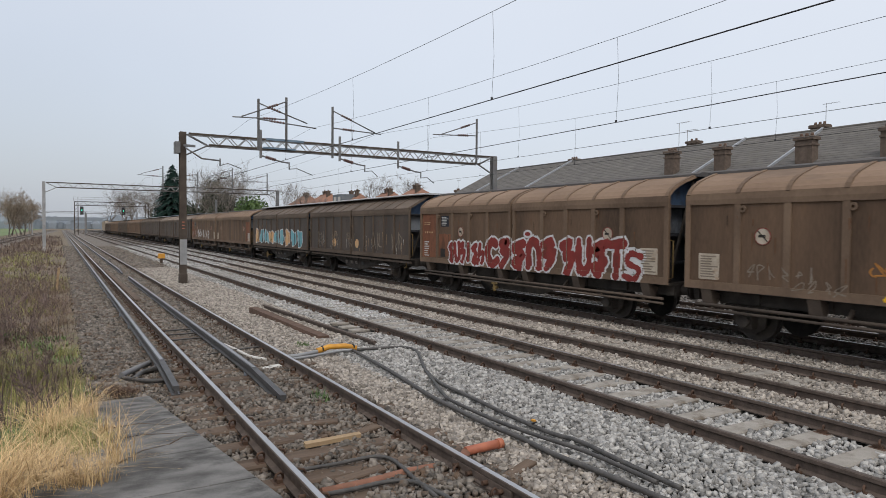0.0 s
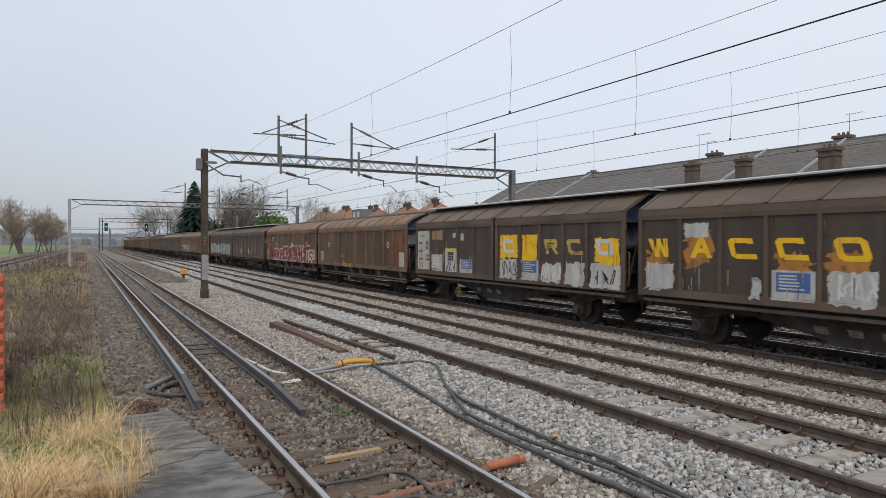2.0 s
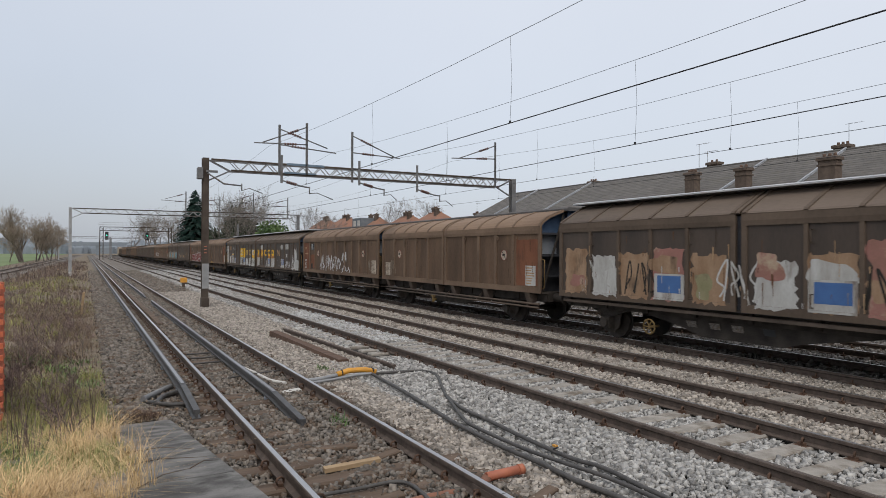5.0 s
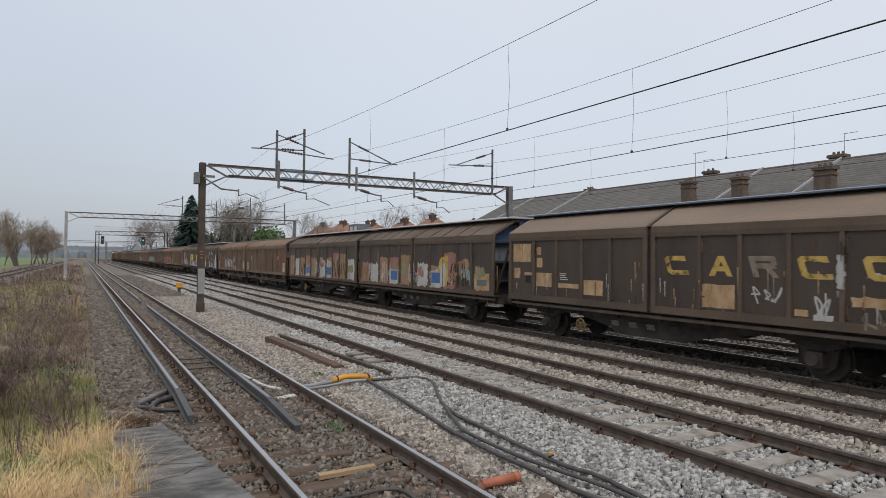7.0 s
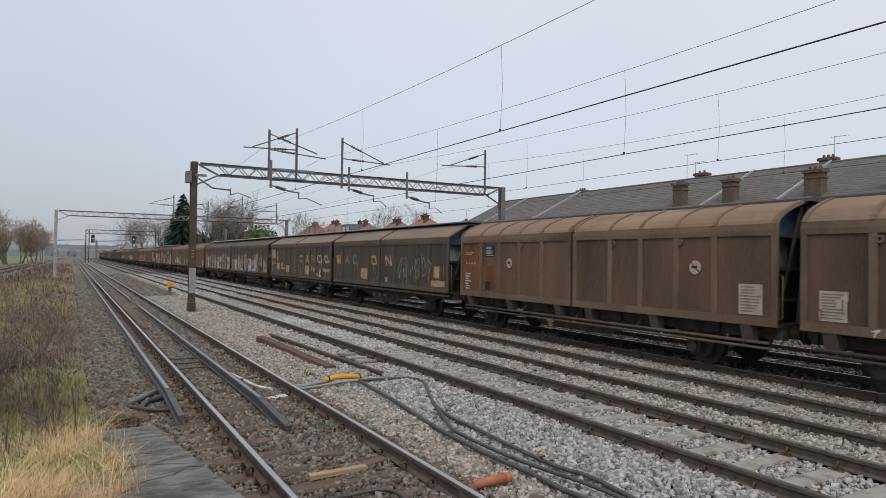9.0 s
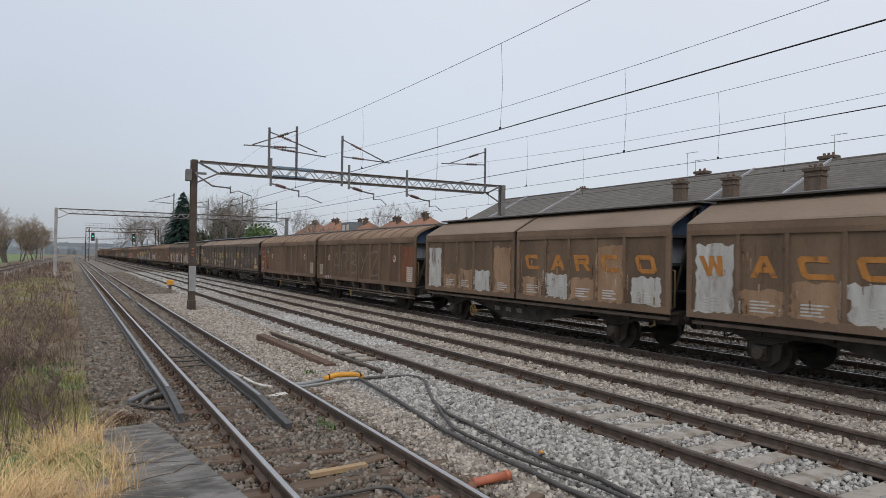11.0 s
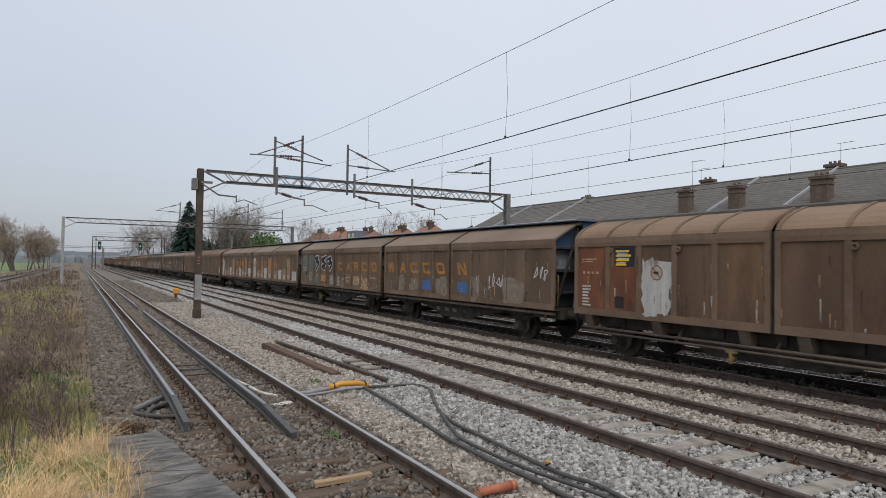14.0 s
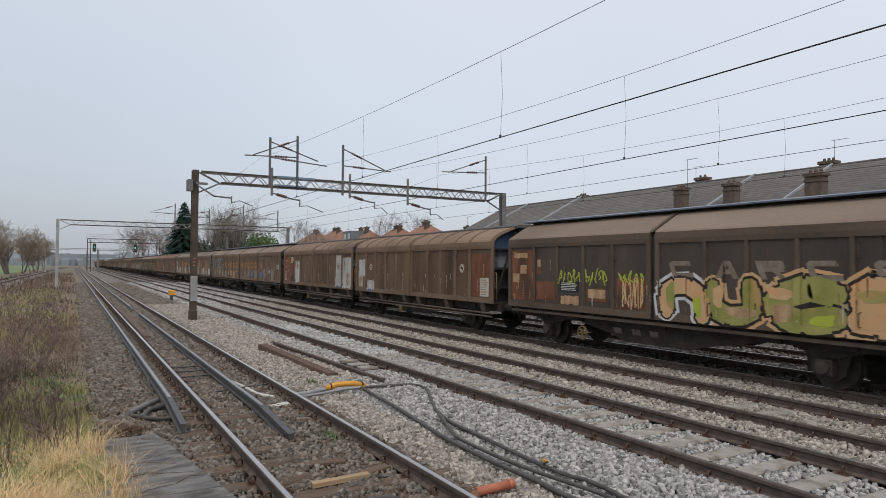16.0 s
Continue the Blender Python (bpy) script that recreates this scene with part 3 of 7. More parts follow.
def body_core(t, cap_mat, end_mat, kind):
    """Recessed ends with their A-shaped arms, floor, ridge and underframe."""
    rec = 0.42
    b = Geo()
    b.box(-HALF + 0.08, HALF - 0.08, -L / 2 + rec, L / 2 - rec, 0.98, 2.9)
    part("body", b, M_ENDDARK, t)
    part("floor_plate", Geo().box(-HALF + 0.08, HALF - 0.08, -L / 2 + 0.03, L / 2 - 0.03, 0.985, 1.04), M_UNDER, t)
    top = R_ROOF[-1][1] if kind == "R" else C_ROOF[-1][1]
    c = Geo()
    if kind == "R":
        c.prism([(-0.62, top - 0.06), (-0.62, top + 0.005), (-0.56, top + 0.04), (0.56, top + 0.04), (0.62, top + 0.005), (0.62, top - 0.06)], -L / 2 - 0.12, L / 2 + 0.12)
    else:
        w = 0.80 if kind == "C" else 0.92
        c.prism([(-w, top + 0.025), (-w, top + 0.055), (-w + 0.10, top + 0.085), (w - 0.10, top + 0.085), (w, top + 0.055), (w, top + 0.025)], -L / 2 - 0.12, L / 2 + 0.12)
        part("ridge_beam", Geo().box(-0.6, 0.6, -L / 2 + 0.05, L / 2 - 0.05, top - 0.10, top + 0.025), M_UNDER, t)
    part("roof_cap", c, cap_mat, t, "ridge cap along the roof")
    for e in (-1, 1):
        def at(p, q):
            """A stretch along the wagon, p to q metres out from the recessed wall."""
            y = e * (L / 2 - rec)
            return min(y + e * p, y + e * q), max(y + e * p, y + e * q)
        en = part("end_wall", Geo().prism([(-HALF + 0.10, 0.99), (-HALF + 0.10, 2.84), (-0.75, 3.34), (0.75, 3.34), (HALF - 0.10, 2.84), (HALF - 0.10, 0.99)], *at(0.0, 0.06)), end_mat, t, "dark end wall")
        part("end_panel", Geo().prism([(-HALF + 0.14, 2.12), (-HALF + 0.14, 2.66), (-0.62, 2.66), (-0.62, 2.12)], *at(0.06, 0.075)), M_END_PALE, en, "stained pale blue panel")
        part("end_header", Geo().prism([(-HALF + 0.12, 2.74), (-HALF + 0.12, 2.86), (-0.74, 3.34), (0.74, 3.34), (HALF - 0.12, 2.86), (HALF - 0.12, 2.74)], *at(0.06, 0.09)), M_BLUE, en, "blue end header under the roof")
        for z in (1.45, 2.05, 2.68):
            part("end_shelf", Geo().box(-HALF + 0.12, HALF - 0.12, *at(0.06, 0.30), z, z + 0.055), M_ENDDARK, en, "dark cross rail")
        arm = Geo()
        k = top + 0.02
        for sx in (-1, 1):
            arm.prism([(sx * 0.03, k - 0.42), (sx * 0.42, k - 0.30), (sx * 0.62, 1.75), (sx * 0.72, 1.02), (sx * 0.52, 1.02), (sx * 0.36, 1.9)], *at(0.32, 0.38))
        arm.prism([(-0.42, k - 0.36), (-0.42, k - 0.06), (-0.34, k), (0.34, k), (0.42, k - 0.06), (0.42, k - 0.36), (0.0, k - 0.36)], *at(0.322, 0.378))
        part("end_arm", arm, M_BLUE, en, "blue A-shaped end arm")
        part("end_brace", Geo().bar((-0.55, e * (L / 2 - 0.10), 3.28), (-1.30, e * (L / 2 - 0.10), 1.06), 0.05), M_UNDER, en)
        yo = e * (L / 2 - 0.06)
        h = Geo().tube([(-HALF + 0.12, yo - e * 0.1, 1.1), (-HALF + 0.12, yo + e * 0.1, 1.16), (-HALF + 0.12, yo + e * 0.1, 1.95), (-HALF + 0.12, yo - e * 0.1, 2.0)], 0.016, 6)
        part("hand_rail", h, M_DULLYELLOW, en, "grimy yellow hand rail")
    u = Geo()
    for s in (-1, 1):
        u.box(s * 1.1 - 0.05, s * 1.1 + 0.05, -L / 2 + 0.02, L / 2 - 0.02, 0.74, 1.0)
        u.box(s * 1.1 - 0.12, s * 1.1 + 0.12, -L / 2 + 0.02, L / 2 - 0.02, 0.97, 0.995)
    for k in range(9):
        y = -L / 2 + 0.1 + k * (L - 0.2) / 8
        u.box(-1.2, 1.2, y - 0.06, y + 0.06, 0.76, 0.975)
    part("underframe", u, M_UNDER, t, "grimy black underframe")


def build_wagon(kind):
    t = thing("covered_wagon", "brown covered freight wagon", "freight wagon")
    if kind == "R":
        body_core(t, M_CAP_DARK, M_ENDDARK, kind)
        wall_parts(t, 0.0, JOINT[0] + 0.10, RIBS_A, M_PANEL, M_RIB, M_ROOF, R_ROOF, kind)
        wall_parts(t, JOINT[1] - 0.10, L, RIBS_B, M_PANEL, M_RIB, M_ROOF, R_ROOF, kind)
        running_gear(t, (1.22, 9.12))
        for s in (-1, 1):
            g = Geo().tube([(s * 1.36, -L / 2 + 0.2, 0.68), (s * 1.36, L / 2 - 0.2, 0.68)], 0.035, 6)
            g.tube([(s * 1.36, -L / 2 + 0.2, 0.58), (s * 1.36, L / 2 - 0.2, 0.58)], 0.03, 6)
            for d in (0.6, 3.2, 5.5, 7.6, 10.4):
                g.bar((s * 1.12, sy(d), 0.85), (s * 1.36, sy(d), 0.60), 0.06)
            part("running_rail", g, M_UNDER_RAIL, t, "brown double pipe rail")
            for d in (4.9, 6.1, 0.5, 10.5, 8.2, 2.7):
                b = Geo().prism([(s * 1.40, 1.0), (s * 1.46, 1.0), (s * 1.36, 0.70), (s * 1.22, 0.70), (s * 1.14, 0.90)], sy(d + 0.12), sy(d - 0.12))
                part("wall_bracket", b, M_UNDER_RAIL, t)
            f = Geo().plate([(sy(3.0), 0.75), (sy(3.9), 0.36), (sy(6.4), 0.36), (sy(7.9), 0.75)], s * 1.06 - 0.03, s * 1.06 + 0.03)
            part("truss_plate", f, M_UNDER, t)
        v = Geo().tube([(-1.28, sy(4.6), 0.42), (-1.42, sy(4.6), 0.42)], 0.05, 8)
        v.bar((-1.40, sy(4.6), 0.32), (-1.40, sy(4.6), 0.56), 0.07)
        v.box(-1.43, -1.37, sy(4.72), sy(4.48), 0.52, 0.58)
        part("brake_handle", v, M_DULLYELLOW, t, "grimy yellow brake handle")
    else:
        body_core(t, M_CAP if kind == "S" else M_CAP_BLUE, M_ENDDARK, kind)
        slope = M_ROOF_DARK if kind == "S" else M_ROOF_GREY
        wall_parts(t, 0.0, JOINT[0] + 0.08, RIBS_A, M_CPANEL, M_CRIB, slope, C_ROOF, kind)
        wall_parts(t, JOINT[1] - 0.08, L, RIBS_B, M_CPANEL, M_CRIB, slope, C_ROOF, kind)
        part("joint_strip", shell([(a - 0.012, z + 0.02) for a, z in C_ROOF], 5.45, 5.53, 0.03, (-1,)), M_CRIB, t, "brown joint strip over the roof")
        running_gear(t, (1.48, 9.15))
        for s in (-1, 1):
            outer = [(sy(2.3), 0.80), (sy(3.9), 0.50), (sy(4.3), 0.36), (sy(6.2), 0.36), (sy(6.6), 0.48), (sy(8.4), 0.80)]
            part("truss_plate", Geo().plate(outer, s * 1.06 - 0.025, s * 1.06 + 0.025), M_UNDER, t, "black fish-belly truss plate")
            for d in (4.05, 4.65, 5.2, 5.9):
                # no hole is cut: added plates, ballast-coloured for daylight behind, black for dark
                part("truss_hole", Geo().plate([(sy(d - 0.13), 0.68), (sy(d + 0.13), 0.68), (sy(d + 0.16), 0.55), (sy(d - 0.08), 0.55)], s * 1.09 - 0.006, s * 1.09 + 0.006), M_BALLAST if d < 5.5 else M_BLACK, t, "small plate standing in for an opening in the truss plate")
            part("sill_step", Geo().box(s * 1.36 - 0.05, s * 1.36 + 0.05, -L / 2 + 0.1, L / 2 - 0.1, 0.86, 0.93), M_UNDER_RAIL, t)
        hw = Geo()
        n = 18
        cy, cz = sy(3.1), 0.47
        ringp = [(-1.36, cy + 0.17 * math.cos(2 * math.pi * i / n), cz + 0.17 * math.sin(2 * math.pi * i / n)) for i in range(n + 1)]
        hw.tube(ringp, 0.018, 6, False)
        for k in range(3):
            a = k * math.pi / 3
            hw.bar((-1.36, cy - 0.165 * math.cos(a), cz - 0.165 * math.sin(a)), (-1.36, cy + 0.165 * math.cos(a), cz + 0.165 * math.sin(a)), 0.022)
        hw.tube([(-1.36, cy, cz), (-1.05, cy, cz)], 0.03, 6)
        part("hand_wheel", hw, M_DULLYELLOW, t, "grimy yellow hand brake wheel")
        p2 = Geo().tube([(-1.3, sy(10.6), 0.9), (-1.3, sy(10.6), 0.72), (-1.3, sy(10.45), 0.66)], 0.03, 6)
        part("brake_lever", p2, M_DULLYELLOW, t, "grimy yellow brake lever")
    return t


LONG = {}
WAGONS = {}          # (pair, 0 leading or 1 trailing): (object, lead end at the clip's start)
KINDS = {-7: "C", -6: "R", -5: "S", -4: "R", -3: "S", -2: "C", -1: "R", 0: "S", 1: "R", 2: "S", 3: "R", 4: "S", 5: "C", 6: "R", 7: "C", 8: "C", 9: "R", 10: "C", 11: "R"}
LOOK = {
    "R": "brown covered wagon with a rounded ribbed roof and dusty sliding walls",
    "C": "dark brown covered wagon with a sloped roof and faded yellow lettering",
    "S": "dark brown covered wagon with ribbed sloped roof and silver ridge cap",
}
TEMPLATE = {k: build_wagon(k) for k in "RCS"}
used = set()
for k, kind in sorted(KINDS.items()):
    for half in (0, 1):
        lead = 20.75 - (k - 1) * PITCH - half * (L + 0.45)
        m = pose(TRACKS["D"], lead - L / 2, 0, 0, 0, 0)
        if kind not in used:
            used.add(kind)
            w = TEMPLATE[kind]
        else:
            w = copy_thing(TEMPLATE[kind], m)
        tagged(w, LOOK[kind], "freight wagon", "wagons of the freight train")
        WAGONS[k, half] = (w, lead)

# the outer buffers of a pair reach out to the next pair
for (k, half), (w, lead) in WAGONS.items():
    pads = [o for o in w.children if o.name.startswith("buffer")]
    for o in pads:
        out = sum(v.co.y for v in o.data.vertices) > 0
        if out == (half == 0):
            key = "long" + str(out) + str(sum(v.co.x for v in o.data.vertices) > 0)
            if key not in LONG:
                LONG[key] = o.data.copy()
                for v in LONG[key].vertices:
                    if abs(v.co.y) > L / 2 + 0.1:
                        v.co.y += 0.215 if out else -0.215
            o.data = LONG[key]


def travel(t):
    """How far the train has gone after t seconds."""
    return 12.72 * t + 0.0155 * t * t


# ---------------------------------------------------------------- overhead line
def portal(y, x0, x1, top, post_mat, beam_mat, masts, drops, label, foot=-0.4, panels=34):
    """A lattice beam on two posts, with masts on top and drop arms below."""
    t = thing("overhead_line_portal", label, "line portal", pose(0, y, 0), "overhead line portals")
    low = top - 0.45
    for x, s in ((x0, 1), (x1, -1)):
        g = Geo()
        sec = [(-0.125, -0.15), (0.125, -0.15), (0.125, -0.13), (0.012, -0.13), (0.012, 0.13), (0.125, 0.13), (0.125, 0.15), (-0.125, 0.15), (-0.125, 0.13), (-0.012, 0.13), (-0.012, -0.13), (-0.125, -0.13)]
        ns = len(sec)
        g.add([(x + a, b, z) for z in (foot, top + 0.03) for a, b in sec], [(i, (i + 1) % ns, ns + (i + 1) % ns, ns + i) for i in range(ns)] + [tuple(range(ns))[::-1], tuple(range(ns, 2 * ns))])
        post = part("post", g, post_mat if s > 0 else M_STEEL_DARK, t)
        part("footing", Geo().chamfer(x - 0.15, x + 0.15, -0.18, 0.18, foot - 0.1, 0.25, 0.03), M_STEEL_RUST if post_mat is M_STEEL_RUST else M_CONCRETE, post)
        k = Geo()
        k.bar((x + s * 0.15, 0, top - 0.05), (x + s * 1.0, 0, low - 0.02), 0.07)
        k.bar((x + s * 0.12, 0, low - 0.45), (x + s * 1.0, 0, low), 0.06)
        part("knee_brace", k, beam_mat, post)
    b0, b1 = x0 + 0.2, x1 - 0.2
    for yy in (-0.22, 0.22):
        ch = Geo()
        ch.box(b0, b1, yy - 0.035, yy + 0.035, top - 0.07, top)
        ch.box(b0 + 0.8, b1 - 0.8, yy - 0.035, yy + 0.035, low - 0.035, low + 0.035)
        part("beam_chord", ch, M_STEEL_RUST if yy < 0 else beam_mat, t)
        step = (b1 - b0 - 1.6) / panels
        for i in range(panels):
            xa = b0 + 0.8 + i * step
            za, zb = (low, top - 0.04) if i % 2 else (top - 0.04, low)
            part("lattice_bar", Geo().bar((xa, yy, za), (xa + step, yy, zb), 0.035), M_STEEL, t)
    for i in range(panels // 3):
        xa = b0 + 0.8 + i * 3 * step
        part("cross_brace", Geo().bar((xa, -0.22, top - 0.035), (xa + step, 0.22, top - 0.035), 0.03), beam_mat, t)
    for x, h0, h1, arms in masts:
        g = Geo()
        g.box(x - 0.05, x + 0.05, -0.30, -0.26, h0, h1)
        g.box(x - 0.006, x + 0.006, -0.36, -0.26, h0, h1)
        mast = part("mast", g, M_STEEL_DARK, t, "grey steel mast")
        for za, xe, ze in arms:
            s = 1 if xe > x else -1
            ax = Geo().tube([(x, -0.3, za), (xe, -0.3, ze)], 0.028, 6)
            arm = part("arm", ax, M_STEEL_DARK, mast)
            q = x + (xe - x) * 0.22
            r = x + (xe - x) * 0.42
            zq, zr = za + (ze - za) * 0.22, za + (ze - za) * 0.42
            ins = Geo()
            for i in range(5):
                f = i / 4
                c = Vector((q + (r - q) * f, -0.3, zq + (zr - zq) * f))
                e = Vector((xe - x, 0, ze - za)).normalized() * 0.03
                ins.tube([c - e, c + e], 0.055, 8)
            part("insulator", ins, M_INSUL, arm, "brown ribbed insulator")
    for x, z, xe in drops:
        g = Geo().box(x - 0.05, x + 0.05, -0.29, -0.25, z, top + 0.35)
        d = part("drop_post", g, M_STEEL_DARK, t)
        a = Geo()
        a.tube([(x, -0.27, z + 0.12), (x + 0.9, -0.27, z - 0.10), (x + 1.25, -0.27, z - 0.14)], 0.035, 6)
        a.tube([(x + 1.25, -0.27, z - 0.1), (x + 1.25, -0.27, z - 0.42)], 0.03, 6)
        part("drop_arm", a, M_STEEL_DARK, d)
        i = Geo()
        for k in range(5):
            f = 0.25 + 0.09 * k
            i.tube([(x + f - 0.03, -0.27, z + 0.12 - 0.244 * (f - 0.03)), (x + f + 0.03, -0.27, z + 0.12 - 0.244 * (f + 0.03))], 0.07, 8)
        part("insulator", i, M_INSUL, d, "brown ribbed insulator")
        st = Geo().tube([(x + 1.25, -0.27, z - 0.40), (x + 1.6, -0.27, z - 0.36), (xe, -0.27, z - 0.62)], 0.02, 6)
        part("steady_arm", st, M_STEEL_DARK, d)
    return t


M_BLUE_STEEL = mat("faded_blue_grey_steel", (0.12, 0.18, 0.24), (0.19, 0.25, 0.31), 2, 0.7, 0, 0.05, 40)
K = 28.5 / 31.2
zk = lambda z: CAM_Z + (z - CAM_Z) * K
MAIN_MASTS = [
    (8.09 * K, zk(5.8), zk(8.2), [(zk(8.0), 10.45 * K, zk(7.25)), (zk(7.25), 10.9 * K, zk(7.05))]),
    (9.42 * K, zk(5.9), zk(8.4), [(zk(8.2), 7.3 * K, zk(7.3)), (zk(7.35), 6.9 * K, zk(7.25))]),
    (11.76 * K, zk(5.65), zk(8.2), [(zk(8.0), 14.05 * K, zk(7.1)), (zk(7.15), 14.4 * K, zk(7.05))]),
    (20.35 * K, zk(5.85), zk(8.4), [(zk(8.2), 17.9 * K, zk(7.3)), (zk(7.45), 17.5 * K, zk(7.3))]),
]
MAIN_DROPS = [(8.2 * K, zk(5.43), 10.75 * K), (12.15 * K, zk(5.53), 14.25 * K), (15.42 * K, zk(5.35), 17.6 * K)]
p1 = portal(28.5, 4.79 * K, 21.75 * K, zk(6.38), M_STEEL_RUST, M_STEEL_DARK, MAIN_MASTS, MAIN_DROPS, "lattice steel portal over the tracks on a rusty post")
a = Geo().tube([(4.85 * K, -0.27, zk(5.7)), (5.55 * K, -0.27, zk(5.25)), (6.35 * K, -0.27, zk(5.2))], 0.035, 6)
a.tube([(6.35 * K, -0.27, zk(5.3)), (6.35 * K, -0.27, zk(4.95))], 0.03, 6)
a.tube([(6.35 * K, -0.27, zk(4.98)), (6.7 * K, -0.27, zk(5.1)), (7.3 * K, -0.27, zk(4.89))], 0.02, 6)
part("post_arm", a, M_STEEL_DARK, p1, "grey registration arm on the post")
part("beam_plate", Geo().box(8.45 * K, 10.3 * K, -0.30, -0.262, zk(6.30), zk(6.40)), M_BLUE_STEEL, p1, "faded blue-grey plate clamped to the beam")
part("beam_plate", Geo().box(8.3 * K, 9.9 * K, -0.30, -0.262, zk(5.90), zk(5.98)), M_BLUE_STEEL, p1, "faded blue-grey plate clamped to the beam")
bx = Geo().box(4.45 * K, 4.66 * K, -0.24, 0.24, zk(5.45), zk(5.95))
bx.box(4.8 * K, 5.3 * K, -0.2, -0.1, zk(5.75), zk(5.85))
part("clamp_box", bx, M_STEEL_DARK, p1, "grey clamp bolted to the post")
part("post_plate", Geo().box(4.79 * K - 0.135, 4.79 * K + 0.135, -0.162, -0.152, 0.62, 1.65), M_STEEL, p1, "pale scribbled plate round the post foot")
for i in range(3):
    part("post_mark", Geo().box(4.79 * K - 0.05, 4.79 * K + 0.04, -0.158, -0.148, 2.08 + i * 0.13, 2.12 + i * 0.13), M_ORANGE, p1, "faded painted mark")

Q2 = 67.0 / 154.0
zq = lambda z: CAM_Z + (z - CAM_Z) * Q2
P2M = [(19.5 * Q2, 5.6, 7.9, [(7.7, 6.6, 7.1), (6.9, 6.3, 7.0)]), (26.7 * Q2, 5.5, 7.5, [(7.3, 9.3, 6.8), (6.7, 9.2, 6.7)]),
       (34.2 * Q2, 5.5, 8.1, [(7.9, 12.6, 7.1), (7.0, 12.4, 7.0)]), (42.2 * Q2, 5.5, 7.7, [(7.5, 15.8, 6.8), (6.8, 15.7, 6.8)])]
portal(67.0, -2.65 * Q2, 44.9 * Q2, zq(11.0), M_STEEL, M_STEEL, P2M, [], "galvanised lattice portal on a pale post", panels=44)
portal(198.0, -6.0, 18.5, 6.0, M_STEEL, M_STEEL, [], [], "distant galvanised lattice portal over the line", panels=44)
portal(-10.0, 4.72 * K, 21.75 * K, zk(6.38), M_STEEL_RUST, M_STEEL_DARK, MAIN_MASTS, MAIN_DROPS, "lattice steel portal over the tracks on a rusty post")


def catenary(x, y0, y1, z_sup, z_low, z_con, mat_w, k, r_con=0.011):
    """Contact wire and catenary of one span, with droppers."""
    t = thing("overhead_wire", "dark overhead contact wire with catenary and droppers", "overhead wire", pose(x, 0, 0), "overhead wires")
    n = 12
    pts = []
    for i in range(n + 1):
        f = i / n
        pts.append((0, y0 + (y1 - y0) * f, z_low + (z_sup - z_low) * (2 * f - 1) ** 2))
    part("catenary_wire", Geo().tube(pts, 0.0050, 5), mat_w, t)
    part("contact_wire", Geo().tube([(0, y0, z_con), (0, y1, z_con)], r_con, 5), mat_w, t)
    for f in k:
        z = z_low + (z_sup - z_low) * (2 * f - 1) ** 2
        y = y0 + (y1 - y0) * f
        part("dropper", Geo().tube([(0, y, z), (0.02, y - 0.03, (z + z_con) / 2), (0, y, z_con)], 0.0032, 5), mat_w, t)
        part("dropper_clip", Geo().box(-0.012, 0.012, y - 0.02, y + 0.02, z_con, z_con + 0.045), mat_w, t)


SPANS = [(-10.0, 28.2), (28.2, 66.7), (66.7, 110), (110, 154), (154, 198)]
for x, zc, zs, zl, kk, rc in ((6.95, 4.58, 6.72, 6.20, (0.32, 0.525, 0.70, 0.86), 0.0100), (9.75, 4.36, 6.62, 6.07, (0.30, 0.515, 0.72, 0.88), 0.0085),
                              (12.9, 4.53, 6.6, 6.07, (0.31, 0.52, 0.71, 0.87), 0.0062), (16.0, 4.53, 6.7, 6.05, (0.33, 0.53, 0.73, 0.89), 0.0062)):
    for y0, y1 in SPANS:
        catenary(x, y0, y1, zs, zl, zc, M_WIRE, kk, rc)


# ---------------------------------------------------------------- paint, signs and scribbles on the wagons
P_WHITE = mat("sprayed_white", (0.62, 0.63, 0.65), (0.46, 0.45, 0.44), 6, 0.7, 0, 0.03, 40)
P_FAINT = mat("worn_pale_scribble", (0.26, 0.22, 0.18), (0.15, 0.12, 0.09), 6, 0.75, 0, 0.03, 40)
P_GHOST = mat("ghost_of_grey_spray", (0.185, 0.16, 0.13), (0.14, 0.112, 0.085), 4, 0.75, 0, 0.03, 40)
P_RED = mat("sprayed_dull_red", (0.24, 0.038, 0.033), (0.16, 0.033, 0.029), 4, 0.7, 0, 0.03, 40, c3=(0.11, 0.04, 0.03), stain=0.6)
P_YELLOW = mat("faded_yellow_lettering", (0.55, 0.39, 0.12), (0.38, 0.25, 0.075), 7, 0.7, 0, 0.03, 40, c3=(0.06, 0.043, 0.03), stain=0.53)
P_BRIGHT = mat("bright_yellow_paint", (0.82, 0.50, 0.02), (0.66, 0.38, 0.03), 4, 0.65, 0, 0.03, 40, c3=(0.20, 0.12, 0.05), stain=0.62)
P_ORANGE = mat("rusty_orange_lettering", (0.46, 0.21, 0.055), (0.30, 0.13, 0.04), 6, 0.7, 0, 0.03, 40, c3=(0.13, 0.08, 0.05), stain=0.57)
P_RUST = mat("bare_rust_panel", (0.125, 0.050, 0.030), (0.225, 0.098, 0.056), 2.2, 0.8, 0, 0.06, 40, stretch=(1, 1, 0.4), c3=(0.085, 0.045, 0.03), stain=0.52)
P_CREAM = mat("cream_worn_patch", (0.50, 0.35, 0.21), (0.28, 0.17, 0.09), 5, 0.75, 0, 0.03, 40, stretch=(1, 1, 0.5), c3=(0.20, 0.105, 0.05), stain=0.56)
